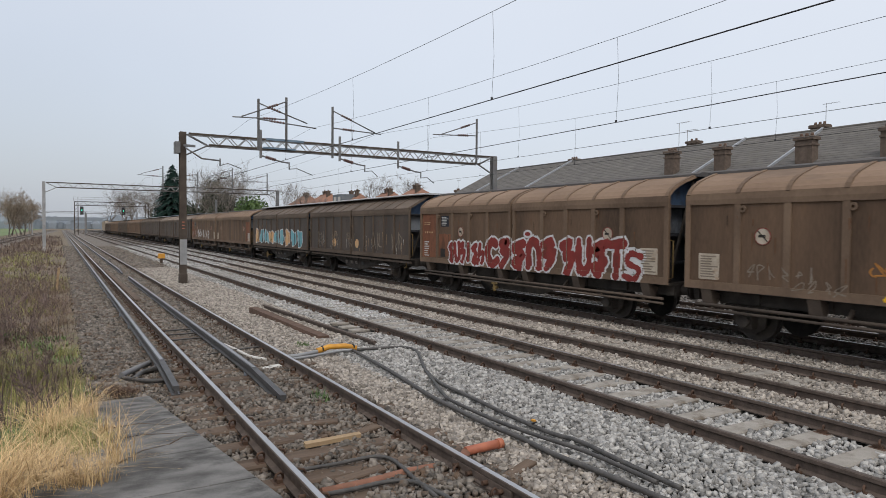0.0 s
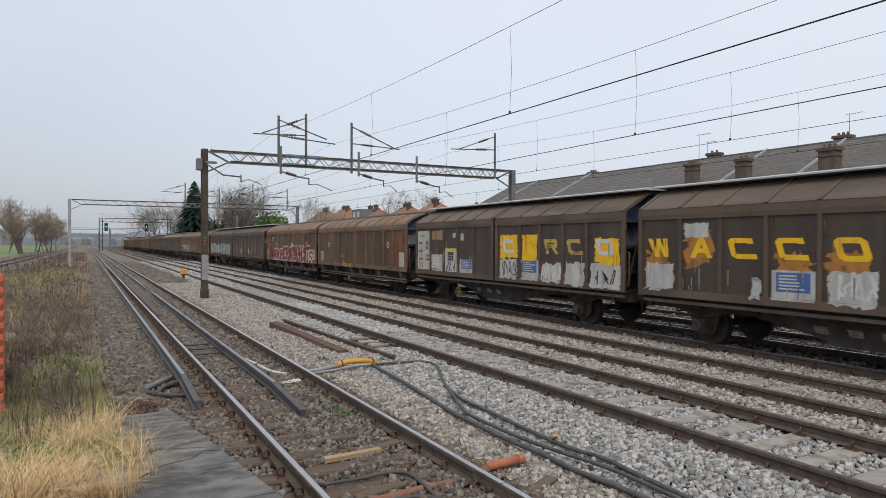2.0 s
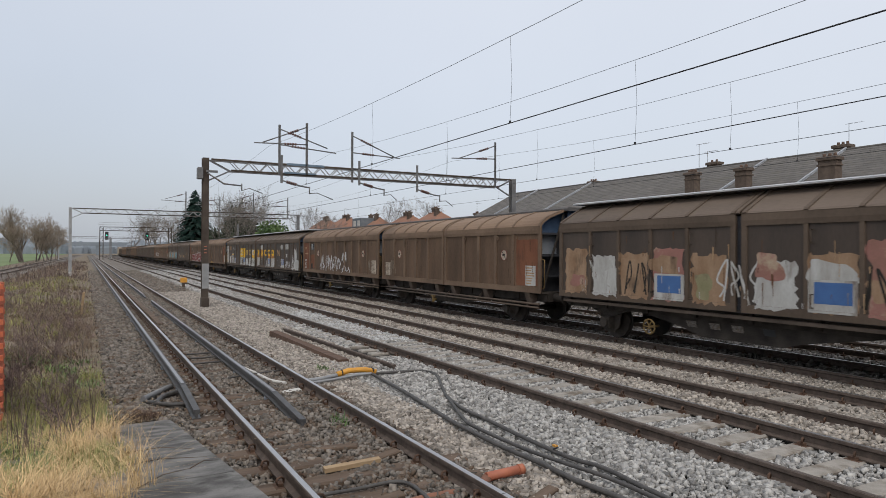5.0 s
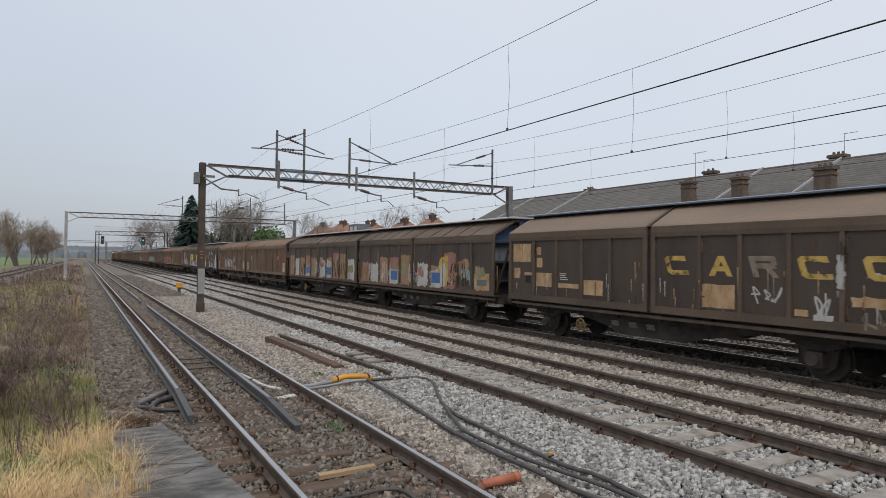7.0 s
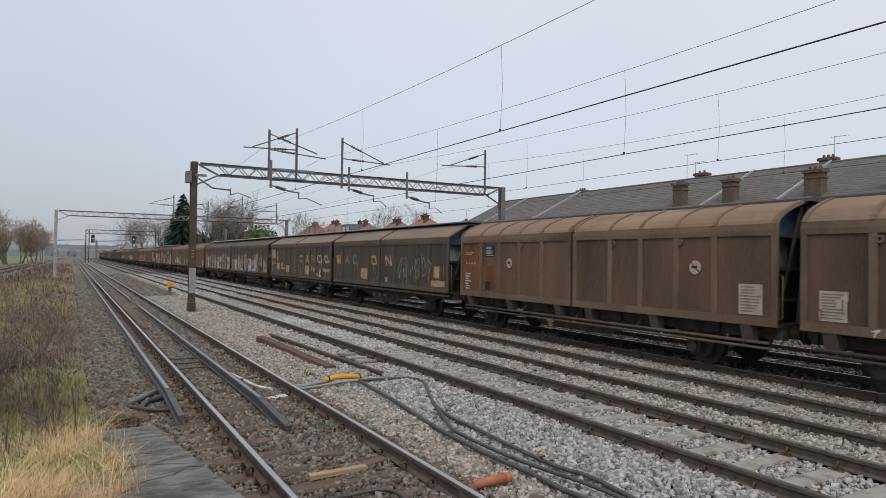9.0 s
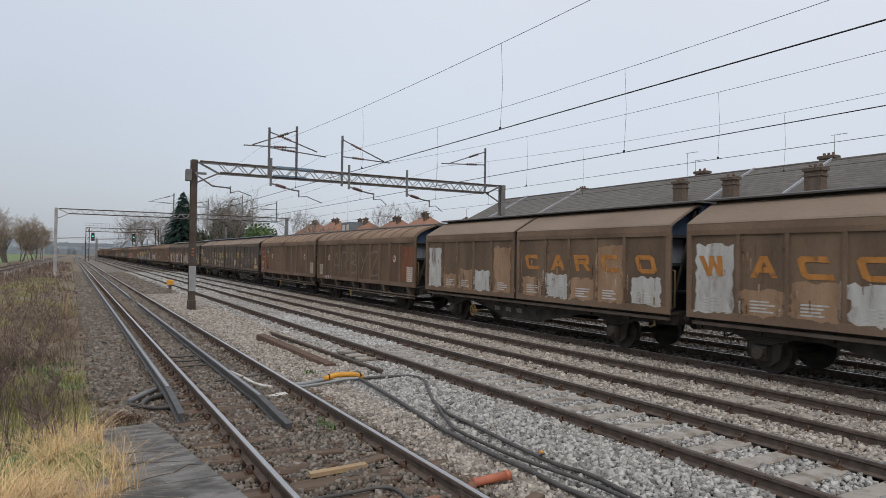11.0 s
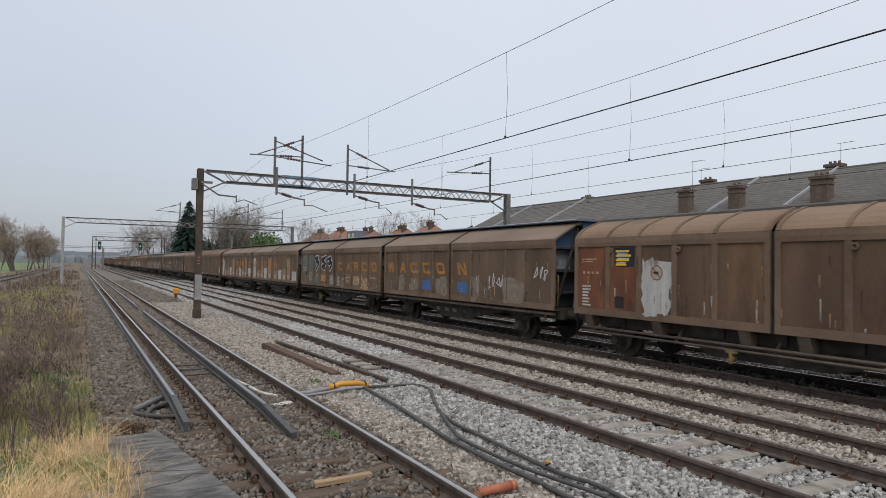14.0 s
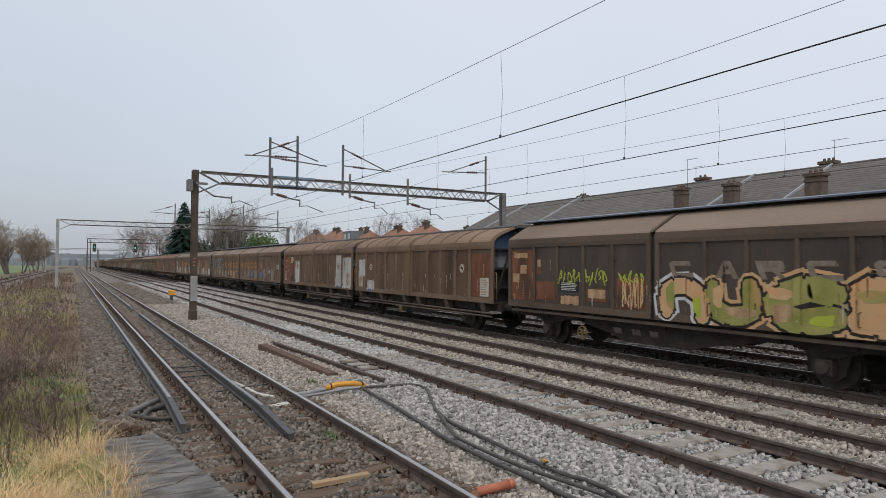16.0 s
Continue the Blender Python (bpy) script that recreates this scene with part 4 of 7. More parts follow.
P_SIGN = mat("grimy_cream_sign", (0.50, 0.44, 0.36), (0.33, 0.27, 0.205), 5, 0.7, 0, 0.03, 40, c3=(0.26, 0.15, 0.085), stain=0.58)
P_GREYW = mat("grey_white_worn_patch", (0.52, 0.525, 0.51), (0.33, 0.315, 0.29), 3.5, 0.75, 0, 0.03, 40, stretch=(1, 1, 0.3), c3=(0.14, 0.10, 0.075), stain=0.57)
P_BLUE = mat("blue_notice", (0.055, 0.14, 0.34), (0.045, 0.105, 0.26), 4, 0.6, 0, 0.03, 40)
P_NAVY = mat("sprayed_navy", (0.018, 0.021, 0.03), (0.032, 0.036, 0.046), 4, 0.7, 0, 0.03, 40)
P_GREYGREEN = mat("grey_green_paint", (0.10, 0.125, 0.12), (0.15, 0.17, 0.16), 2, 0.7, 0, 0.03, 40, stretch=(1, 1, 0.4), c3=(0.10, 0.08, 0.06), stain=0.58)
P_GREEN = mat("olive_green_spray", (0.22, 0.23, 0.06), (0.36, 0.33, 0.12), 2.5, 0.7, 0, 0.03, 40, c3=(0.50, 0.28, 0.12), stain=0.53)
P_PEACH = mat("peach_spray", (0.62, 0.34, 0.16), (0.50, 0.36, 0.20), 3, 0.7, 0, 0.03, 40, c3=(0.55, 0.46, 0.26), stain=0.55)
P_LIME = mat("lime_scribble", (0.42, 0.48, 0.06), (0.34, 0.40, 0.06), 6, 0.7, 0, 0.03, 40)
P_TEAL = mat("teal_spray", (0.12, 0.32, 0.38), (0.20, 0.40, 0.44), 3, 0.7, 0, 0.03, 40)
P_OLD = mat("rusty_tan_old_paint", (0.22, 0.13, 0.075), (0.36, 0.25, 0.165), 3, 0.75, 0, 0.03, 40, stretch=(1, 1, 0.4), c3=(0.08, 0.055, 0.04), stain=0.55)
P_OLIVE = mat("faded_olive_spray", (0.20, 0.19, 0.10), (0.30, 0.27, 0.17), 3, 0.7, 0, 0.03, 40, c3=(0.12, 0.085, 0.06), stain=0.55)
P_PINK = mat("dusty_pink_spray", (0.34, 0.16, 0.14), (0.24, 0.13, 0.10), 3, 0.7, 0, 0.03, 40, c3=(0.42, 0.34, 0.24), stain=0.55)
P_BLACK = mat("black_spray", (0.02, 0.018, 0.017), (0.04, 0.035, 0.03), 5, 0.7, 0, 0.03, 40)
P_RUSTY = mat("rust_streak", (0.17, 0.085, 0.045), (0.11, 0.06, 0.036), 6, 0.85)
P_SOOT = mat("soot_streak", (0.045, 0.032, 0.024), (0.07, 0.048, 0.034), 6, 0.85)
XP = -HALF + 0.03        # wall panel face
XR = -HALF - 0.004       # rib face
rng = random.Random(5)


def clip(poly, axis, lo, hi):
    """Cuts an outline to lo..hi on one axis."""
    for bound, keep in ((lo, 1), (hi, -1)):
        out = []
        for i, q in enumerate(poly):
            p = poly[i - 1]
            a, b = (p[axis] - bound) * keep, (q[axis] - bound) * keep
            if (a >= 0) != (b >= 0):
                f = a / (a - b)
                out.append((p[0] + (q[0] - p[0]) * f, p[1] + (q[1] - p[1]) * f))
            if b >= 0:
                out.append(q)
        poly = out
        if len(poly) < 3:
            return []
    return poly


COATS = [0]     # every coat lies a hair above the last


def coat(w, name, outlines, material, label="", lift=1, half=0.065):
    """Paint: outlines of (distance from the leading end, height), laid on wall panels and, where they cross them, on ribs and sill."""
    if len(outlines) > 1 and name.endswith(("patch", "panel", "paint")):
        return [coat(w, name, [o], material, label, lift, half) for o in outlines]
    g = Geo()
    for o in outlines:
        COATS[0] += 1
        e = lift * 0.0025 + (COATS[0] % 23) * 0.0001
        def lay(poly, x):
            if len(poly) >= 3:
                g.plate([(sy(d), z) for d, z in poly], x - e, x - e + 0.002)
        lay(clip(clip(o, 1, 1.16, 2.70), 0, 0.12, L - 0.12), XP)
        for r in RIBS_A + RIBS_B:
            lay(clip(clip(o, 0, r - half, r + half), 1, 1.16, 2.70), XR + 0.001)
        lay(clip(o, 0, JOINT[0] - 0.01, JOINT[0] + 0.10), XR)
        lay(clip(o, 0, JOINT[1] - 0.10, JOINT[1] + 0.01), XR)
        lay(clip(o, 1, 1.0, 1.16), XR)
    if g.v:
        return part(name, g, material, w, label)


def rect(d0, d1, z0, z1, ragged=0.0):
    if not ragged:
        return [(d0, z0), (d1, z0), (d1, z1), (d0, z1)]
    out = []
    n = 9
    for (a, b), (c, e) in (((d0, z0), (d1, z0)), ((d1, z0), (d1, z1)), ((d1, z1), (d0, z1)), ((d0, z1), (d0, z0))):
        for i in range(n):
            f = i / n
            out.append((a + (c - a) * f + rng.uniform(-1, 1) * ragged, b + (e - b) * f + rng.uniform(-1, 1) * ragged))
    return out


def streaks(w, d0, d1, z0, z1, material, n):
    """Thin drips and scratches, each of its own length."""
    qs = []
    for _ in range(n):
        d, z = rng.uniform(d0, d1), rng.uniform(z0, z1)
        k, q = rng.uniform(0.004, 0.016), rng.uniform(0.08, 0.5)
        qs.append([(d - k, z), (d + k, z), (d + k * 0.4, max(z - q, 1.17)), (d - k * 0.4, max(z - q * 0.9, 1.17))])
    return tagged(coat(w, "worn_streak", qs, material, "thin worn streaks", 6), kind="stuff")


def blob(dc, zc, w, h, wob=0.22, n=26):
    ph = [rng.uniform(0, 6.28) for _ in range(4)]
    out = []
    for i in range(n):
        a = 2 * math.pi * i / n
        k = 1 + wob * (0.5 * math.sin(2 * a + ph[0]) + 0.45 * math.sin(3 * a + ph[1]) + 0.35 * math.sin(5 * a + ph[2]))
        c, s = math.cos(a), math.sin(a)
        out.append((dc + w / 2 * k * math.copysign(abs(c) ** 0.65, c), zc + h / 2 * k * math.copysign(abs(s) ** 0.65, s)))
    return out


def grow(o, e):
    """The outline pushed outward by e."""
    n, out = len(o), []
    for i in range(n):
        (ax, ay), (bx, by) = o[i - 1], o[(i + 1) % n]
        tx, ty = bx - ax, by - ay
        k = math.hypot(tx, ty) or 1
        out.append((o[i][0] + ty / k * e, o[i][1] - tx / k * e))
    return out


def stroke(pts, wdt):
    """A brush line as a chain of small quads."""
    out = []
    for (a, b), (c, d) in zip(pts, pts[1:]):
        k = math.hypot(c - a, d - b) or 1
        nx, ny = -(d - b) / k * wdt / 2, (c - a) / k * wdt / 2
        ex, ey = (c - a) / k * wdt * 0.3, (d - b) / k * wdt * 0.3
        out.append([(a + nx - ex, b + ny - ey), (a - nx - ex, b - ny - ey), (c - nx + ex, d - ny + ey), (c + nx + ex, d + ny + ey)])
    return out


def scribble(w, d0, d1, z0, z1, material, glyphs, wdt=0.04, label="sprayed scribble"):
    """A tag: looping strokes side by side, no letters."""
    qs = []
    step = (d1 - d0) / glyphs
    for i in range(glyphs):
        c = d0 + (i + 0.5) * step
        pts = [(c + step * rng.uniform(-0.55, 0.55), z0 + (z1 - z0) * f + rng.uniform(-0.08, 0.08)) for f in (0.05, 0.95, 0.6, 0.3, 0.1)]
        fine = []
        for k in range(len(pts) - 1):
            p0, p1, p2, p3 = pts[max(k - 1, 0)], pts[k], pts[k + 1], pts[min(k + 2, len(pts) - 1)]
            for s in range(5):
                t = s / 5
                fine.append(tuple(0.5 * (2 * p1[j] + (p2[j] - p0[j]) * t + (2 * p0[j] - 5 * p1[j] + 4 * p2[j] - p3[j]) * t * t + (3 * p1[j] - p0[j] - 3 * p2[j] + p3[j]) * t ** 3) for j in (0, 1)))
        qs += stroke(fine, wdt)
    coat(w, "scribble", qs, material, label, 2)


def bars(w, d0, d1, z0, z1, n, material, name="small_print"):
    h = (z1 - z0) / n
    coat(w, name, [rect(d0, d0 + (d1 - d0) * rng.uniform(0.55, 1.0), z1 - (i + 0.75) * h, z1 - (i + 0.25) * h) for i in range(n)], material, "rows of small print", 2)


def notice(w, d0, d1, z0, z1, base, ink, n, label):
    coat(w, "notice", [rect(d0, d1, z0, z1)], base, label, 1)
    bars(w, d0 + 0.05 * (d1 - d0) + 0.02, d1 - 0.03, z0 + 0.03, z1 - 0.03, n, ink)


def sign(w, d, z=2.08, r=0.165):
    coat(w, "round_sign", [disc(d, z, r, 20)], P_SIGN, "round cream no-entry sign with a red rim", 2)
    g = Geo().ring(disc(sy(d), z, r, 20), disc(sy(d), z, r - 0.014, 20), XP - 0.0135, XP - 0.006)
    part("sign_rim", g, P_RED, w)
    coat(w, "sign_symbol", [rect(d - 0.09, d + 0.05, z - 0.02, z + 0.03), [(d - 0.115, z + 0.10), (d - 0.10, z + 0.115), (d + 0.115, z - 0.10), (d + 0.10, z - 0.115)]], P_BLACK, "black symbol", 4)


def mark(w, d, form, material, z0=1.87, z1=2.28, wd=0.56, lean=0.13):
    """One big slanted shape of the painted line: a ring, an open ring, a wedge, a stem with a bow, or bars."""
    t = 0.10
    def q(u, v):
        return (d - wd / 2 + u * wd - (v - 0.5) * lean, z0 + v * (z1 - z0))
    def rq(c=0.16):
        return [q(c, 0), q(1 - c, 0), q(1, c * 1.2), q(1, 1 - c * 1.2), q(1 - c, 1), q(c, 1), q(0, 1 - c * 1.2), q(0, c * 1.2)]
    a, b = t / wd * 1.25, t / (z1 - z0)
    pieces = {
        "ring": [[q(0.16, 0), q(0.84, 0), q(0.84, b), q(0.16, b)], [q(0.16, 1 - b), q(0.84, 1 - b), q(0.84, 1), q(0.16, 1)],
                 [q(0, 0.16), q(0.16, 0), q(a + 0.05, b), q(a, 0.3), q(a, 0.7), q(a + 0.05, 1 - b), q(0.16, 1), q(0, 0.84)],
                 [q(1, 0.16), q(1, 0.84), q(0.84, 1), q(0.95 - a, 1 - b), q(1 - a, 0.7), q(1 - a, 0.3), q(0.95 - a, b), q(0.84, 0)]],
        "open": [[q(0.16, 0), q(1, 0), q(1, b), q(0.16, b)], [q(0.16, 1 - b), q(1, 1 - b), q(1, 1), q(0.16, 1)],
                 [q(0, 0.16), q(0.16, 0), q(a + 0.05, b), q(a, 0.3), q(a, 0.7), q(a + 0.05, 1 - b), q(0.16, 1), q(0, 0.84)], [q(1 - a, 0.72), q(1, 0.72), q(1, 1 - b), q(1 - a, 1 - b)]],
        "wedge": [[q(-0.05, 0), q(a - 0.02, 0), q(0.78, 1), q(0.55, 1)], [q(0.72, 0), q(0.72 + a, 0), q(0.80, 1), q(0.60, 1)], [q(0.3, 0.24), q(0.8, 0.24), q(0.8, 0.24 + b), q(0.38, 0.24 + b)]],
        "bow": [[q(0, 0), q(a, 0), q(a, 1), q(0, 1)], [q(a, 1 - b), q(0.85, 1 - b), q(0.98, 1), q(a, 1)], [q(1 - a, 0.55), q(1, 0.6), q(1, 0.95), q(1 - a, 0.95)], [q(a, 0.42), q(0.95, 0.42), q(0.9, 0.42 + b), q(a, 0.42 + b)], [q(0.72, 0), q(0.72 + a, 0), q(0.75, 0.45), q(0.5, 0.45)]],
        "bars": [[q(0, 0), q(a, 0), q(a, 1), q(0, 1)], [q(1 - a, 0), q(1, 0), q(1, 1), q(1 - a, 1)], [q(0, 1), q(a + 0.06, 1), q(1, 0), q(1 - a - 0.06, 0)]],
        "zig": [[q(0, 1), q(a, 1), q(0.35, 0), q(0.15, 0)], [q(0.45, 1), q(0.45 + a, 1), q(0.35, 0), q(0.2, 0)], [q(0.45, 1), q(0.6, 1), q(0.8, 0), q(0.62, 0)], [q(1 - a, 1), q(1, 1), q(0.82, 0), q(0.64, 0)]],
    }[form]
    coat(w, "painted_mark", pieces, material, "big slanted painted mark", 3)


def line_marks(k, material, zs=(1.87, 2.28)):
    for d, f in zip((6.28, 7.36, 8.35, 9.32, 10.45), ("open", "wedge", "bow", "open", "ring")):
        mark(WAGONS[k, 0][0], d, f, material, *zs)
    for d, f in zip((0.62, 1.7, 2.7, 3.72, 4.8, 6.28), ("zig", "wedge", "open", "open", "ring", "bars")):
        mark(WAGONS[k, 1][0], d, f, material, *zs)


def repaint(w, name, material):
    """Another paint for one wagon's parts of that name."""
    for o in w.children_recursive:
        if o.name.split(".")[0] == name:
            o.material_slots[0].link = "OBJECT"
            o.material_slots[0].material = material


def default_round(k):
    """Signs and notices that every rounded-roof pair carries."""
    a, b = WAGONS[k, 0][0], WAGONS[k, 1][0]
    coat(a, "rust_panel", [rect(0.13, 1.13, 1.18, 2.68)], P_RUST, "rust-red end bay")
    coat(a, "rust_patch", [rect(1.30, 2.1, 1.25, 2.0, 0.02)], P_RUST, "rust-red patch")
    bars(a, 0.28, 0.62, 1.2, 1.75, 7, P_GREYW)
    bars(a, 0.25, 0.8, 2.3, 2.42, 2, P_CREAM)
    coat(a, "notice", [rect(0.3 + 0.16 * i, 0.38 + 0.16 * i, 2.02, 2.08) for i in range(4)], P_CREAM, "row of small pale marks", 2)
    notice(a, 1.45, 1.95, 2.25, 2.62, P_NAVY, P_GREYW, 6, "dark notice plate")
    coat(a, "label_box", [rect(1.42, 1.72, 1.22, 1.5)], P_BLACK, "small black label box", 2)
    sign(a, 2.72)
    sign(a, 9.33)
    notice(a, 10.35, 10.85, 1.2, 1.78, P_SIGN, P_FAINT, 9, "cream notice with small print")
    notice(b, 0.32, 0.80, 1.2, 1.72, P_SIGN, P_FAINT, 9, "cream notice with small print")
    sign(b, 1.72)
    sign(b, 9.3)
    coat(b, "rust_panel", [rect(9.95, 11.0, 1.2, 2.55, 0.02)], P_RUST, "rust-red end bay")
    notice(b, 10.4, 10.9, 1.2, 1.78, P_GREYW, P_CREAM, 7, "grey notice with small print")


for k, kind in KINDS.items():
    if kind == "R" and k >= -2:
        default_round(k)

FORMS = {    # brush lines of sprayed shapes, in a unit box
    "hook": [[(0, 0), (0.08, 1), (0.7, 1), (0.9, 0.72), (0.45, 0.5), (0.95, 0)]],
    "cup": [[(0.05, 1), (0.08, 0.2), (0.5, 0), (0.9, 0.25), (0.92, 1)]],
    "bend": [[(0.3, 1), (0.25, 0.08), (0.9, 0.05)]],
    "post": [[(0.5, 0), (0.5, 0.95)]],
    "bowl": [[(0.95, 0.88), (0.5, 1), (0.06, 0.55), (0.4, 0.02), (0.95, 0.18)]],
    "gate": [[(0.1, 1), (0.1, 0)], [(0.1, 0.5), (0.85, 0.55), (0.92, 0)]],
    "curl": [[(0.95, 0.9), (0.4, 1), (0.03, 0.5), (0.4, 0), (0.95, 0.2), (0.92, 0.5), (0.5, 0.45)]],
    "tent": [[(0, 0), (0.45, 1), (0.95, 0)], [(0.25, 0.35), (0.75, 0.35)]],
    "cross": [[(0, 0.95), (1, 1)], [(0.5, 0.95), (0.45, 0)]],
    "comb": [[(0.95, 1), (0.1, 0.95), (0.08, 0.05), (0.95, 0)], [(0.1, 0.5), (0.75, 0.5)]],
    "snake": [[(0.95, 0.9), (0.3, 1), (0.12, 0.65), (0.85, 0.4), (0.7, 0.02), (0.02, 0.1)]],
    "twin": [[(0.1, 0), (0.1, 1), (0.6, 0.95), (0.7, 0.72), (0.15, 0.53), (0.8, 0.4), (0.8, 0.1), (0.1, 0)]],
    "fork": [[(0.05, 1), (0.45, 0.5)], [(0.95, 1), (0.45, 0.5), (0.2, 0)]],
    "zed": [[(0.05, 1), (0.9, 1), (0.08, 0), (0.95, 0)]],
    "bolt": [[(0, 0.9), (0.65, 1), (0.2, 0.55), (0.8, 0.6), (0.3, 0)]],
    "knot": [[(0.9, 1), (0.1, 0.8), (0.8, 0.45), (0.15, 0.2), (0.6, 0)], [(0.5, 0.95), (0.6, 0.2)]],
    "arch": [[(0.06, 0), (0.08, 0.75), (0.5, 1), (0.9, 0.7), (0.94, 0)]],
}


def bowed(pts, n=5):
    """The same line, rounded."""
    out = []
    for k in range(len(pts) - 1):
        p0, p1, p2, p3 = pts[max(k - 1, 0)], pts[k], pts[k + 1], pts[min(k + 2, len(pts) - 1)]
        for i in range(n):
            t = i / n
            out.append(tuple(0.5 * (2 * p1[j] + (p2[j] - p0[j]) * t + (2 * p0[j] - 5 * p1[j] + 4 * p2[j] - p3[j]) * t * t + (3 * p1[j] - p0[j] - 3 * p2[j] + p3[j]) * t ** 3) for j in (0, 1)))
    return out + [pts[-1]]


def fat(line, wdt):
    """A round brush drawn along a line."""
    swell = [wdt * (0.86 + 0.22 * math.sin(1.7 * i + 5 * line[0][0])) for i in range(len(line))]
    out = [disc(d, z, 0.5 * k, 9) for (d, z), k in zip(line, swell)]
    return out + [q for i in range(len(line) - 1) for q in stroke(line[i:i + 2], swell[i] * 0.97)]


def throw_up(w, d0, d1, z0, z1, forms, wdt, fills, edges):
    """Fat sprayed shapes side by side, each with one or more rims (width, paint) under its fill."""
    step = (d1 - d0) / len(forms)
    lines = []
    for i, f in enumerate(forms):
        dz, sl = rng.uniform(-0.05, 0.05), rng.uniform(-0.10, 0.10)
        lines.append([bowed([(d0 + (i + 0.10 + 0.80 * u) * step + sl * (v - 0.5), z0 + dz + (z1 - z0) * v) for u, v in ln]) for ln in FORMS[f]])
    for k, (rim, paint) in enumerate(edges):
        for ls in lines:
            coat(w, "graffiti_outline", [q for ln in ls for q in fat(ln, wdt + 2 * rim)], paint, "sprayed graffiti outline", 2 + k)
    for i, ls in enumerate(lines):
        coat(w, "graffiti_fill", [q for ln in ls for q in fat(ln, wdt)], fills[i % len(fills)], "sprayed graffiti fill", 3 + len(edges))


# first pair: red throw-up with white outlines, thin scribbles behind
a, b = WAGONS[1, 0][0], WAGONS[1, 1][0]
throw_up(a, 2.0, 4.1, 1.12, 1.68, ("knot", "cup", "bolt", "post", "knot", "gate"), 0.17, (P_RED,), ((0.06, P_WHITE),))
throw_up(a, 4.2, 7.55, 1.12, 1.80, ("bowl", "bolt", "knot", "arch", "bolt"), 0.27, (P_RED,), ((0.055, P_WHITE),))
throw_up(a, 7.7, 9.95, 1.10, 1.86, ("bolt", "cup", "knot", "cross"), 0.25, (P_RED,), ((0.055, P_WHITE),))
throw_up(a, 9.85, 10.45, 1.08, 1.66, ("snake",), 0.15, (P_RED,), ((0.07, P_WHITE),))
coat(a, "graffiti_outline", [disc(6.25, 2.05, 0.2, 16, 0.6)], P_WHITE, "white graffiti ring", 2)
coat(a, "graffiti_fill", [disc(6.25, 2.05, 0.12, 16, 0.5)], P_RED, "dull red graffiti fill", 4)
scribble(b, 1.4, 2.7, 1.30, 1.55, P_FAINT, 6, 0.022)
scribble(b, 2.3, 3.3, 1.10, 1.35, P_FAINT, 4, 0.02)
scribble(b, 3.5, 4.2, 1.45, 1.62, P_ORANGE, 4, 0.025)
scribble(b, 3.6, 5.0, 1.02, 1.2, P_BRIGHT, 4, 0.035)
# pair ahead of it
a, b = WAGONS[0, 0][0], WAGONS[0, 1][0]
for i in range(9):
    dc = 1.0 + i * 1.1
    o = blob(dc, 1.6, 0.9, 0.75, 0.3)
    coat(a, "graffiti_outline", [grow(o, 0.05)], P_WHITE, "white graffiti outline", 2)
    coat(a, "graffiti_fill", [o], P_TEAL if i % 3 else P_PEACH, "pale graffiti fill", 3)
for d in (3.4, 6.1):
    coat(b, "round_mark", [disc(d, 1.5, 0.2, 14)], P_PEACH, "round orange mark", 2)
for d in (1.2, 3.0, 4.9, 7.8, 9.6):
    scribble(b, d, d + 0.9, 1.3, 2.0, P_FAINT, 3, 0.04)
a, b = WAGONS[-1, 0][0], WAGONS[-1, 1][0]
scribble(a, 2.0, 8.5, 1.2, 1.9, P_WHITE, 9, 0.09)
# yellow-lettered pair with white patches and blue notices
a, b = WAGONS[2, 0][0], WAGONS[2, 1][0]
coat(a, "white_patch", [rect(0.13, 1.14, 1.17, 2.62, 0.015)], P_GREYW, "grey-white end bay")
bars(a, 0.35, 0.95, 2.38, 2.5, 2, P_FAINT)
for i in range(5):
    coat(a, "label_plate", [rect(0.24, 0.56, 2.12 - i * 0.15, 2.22 - i * 0.15)], P_SIGN if i % 2 else P_FAINT, "small pictogram plate", 3)
    bars(a, 0.28, 0.53, 2.135 - i * 0.15, 2.205 - i * 0.15, 1, P_BLACK)
for z in (1.92, 2.1):
    coat(a, "label_plate", [rect(0.78, 1.0, z, z + 0.15)], P_FAINT, "small pictogram plate", 3)
coat(a, "label_box", [rect(0.8, 1.08, 1.52, 1.74)], P_BLACK, "black label holder", 3)
coat(a, "label_box", [rect(0.84, 1.04, 1.56, 1.70)], P_GREYW, "white label", 5)
coat(a, "label_plate", [rect(0.25, 0.6, 1.22, 1.46)], P_CREAM, "cream label plate", 3)
bars(a, 1.4, 2.0, 1.36, 1.66, 3, P_WHITE)
bars(a, 1.35, 2.05, 1.19, 1.25, 1, P_BLACK)
coat(a, "rust_patch", [rect(1.3, 2.1, 2.3, 2.62, 0.02)], P_OLD, "tan worn patch")
coat(a, "yellow_paint", [rect(2.4, 3.0, 1.87, 1.95)], P_BRIGHT, "short yellow bar", 3)
coat(a, "white_patch", [rect(2.85, 3.05, 2.36, 2.52, 0.01), rect(3.4, 3.6, 2.26, 2.5, 0.01)], P_GREYW, "torn white label", 2)
coat(a, "white_patch", [rect(1.28, 2.12, 1.16, 1.75, 0.02), rect(2.3, 3.12, 1.16, 1.98), rect(3.35, 4.15, 1.16, 1.62)], P_GREYW, "grey-white patch")
notice(a, 2.5, 2.9, 1.55, 1.85, P_BLACK, P_GREYW, 4, "black notice on a white patch")
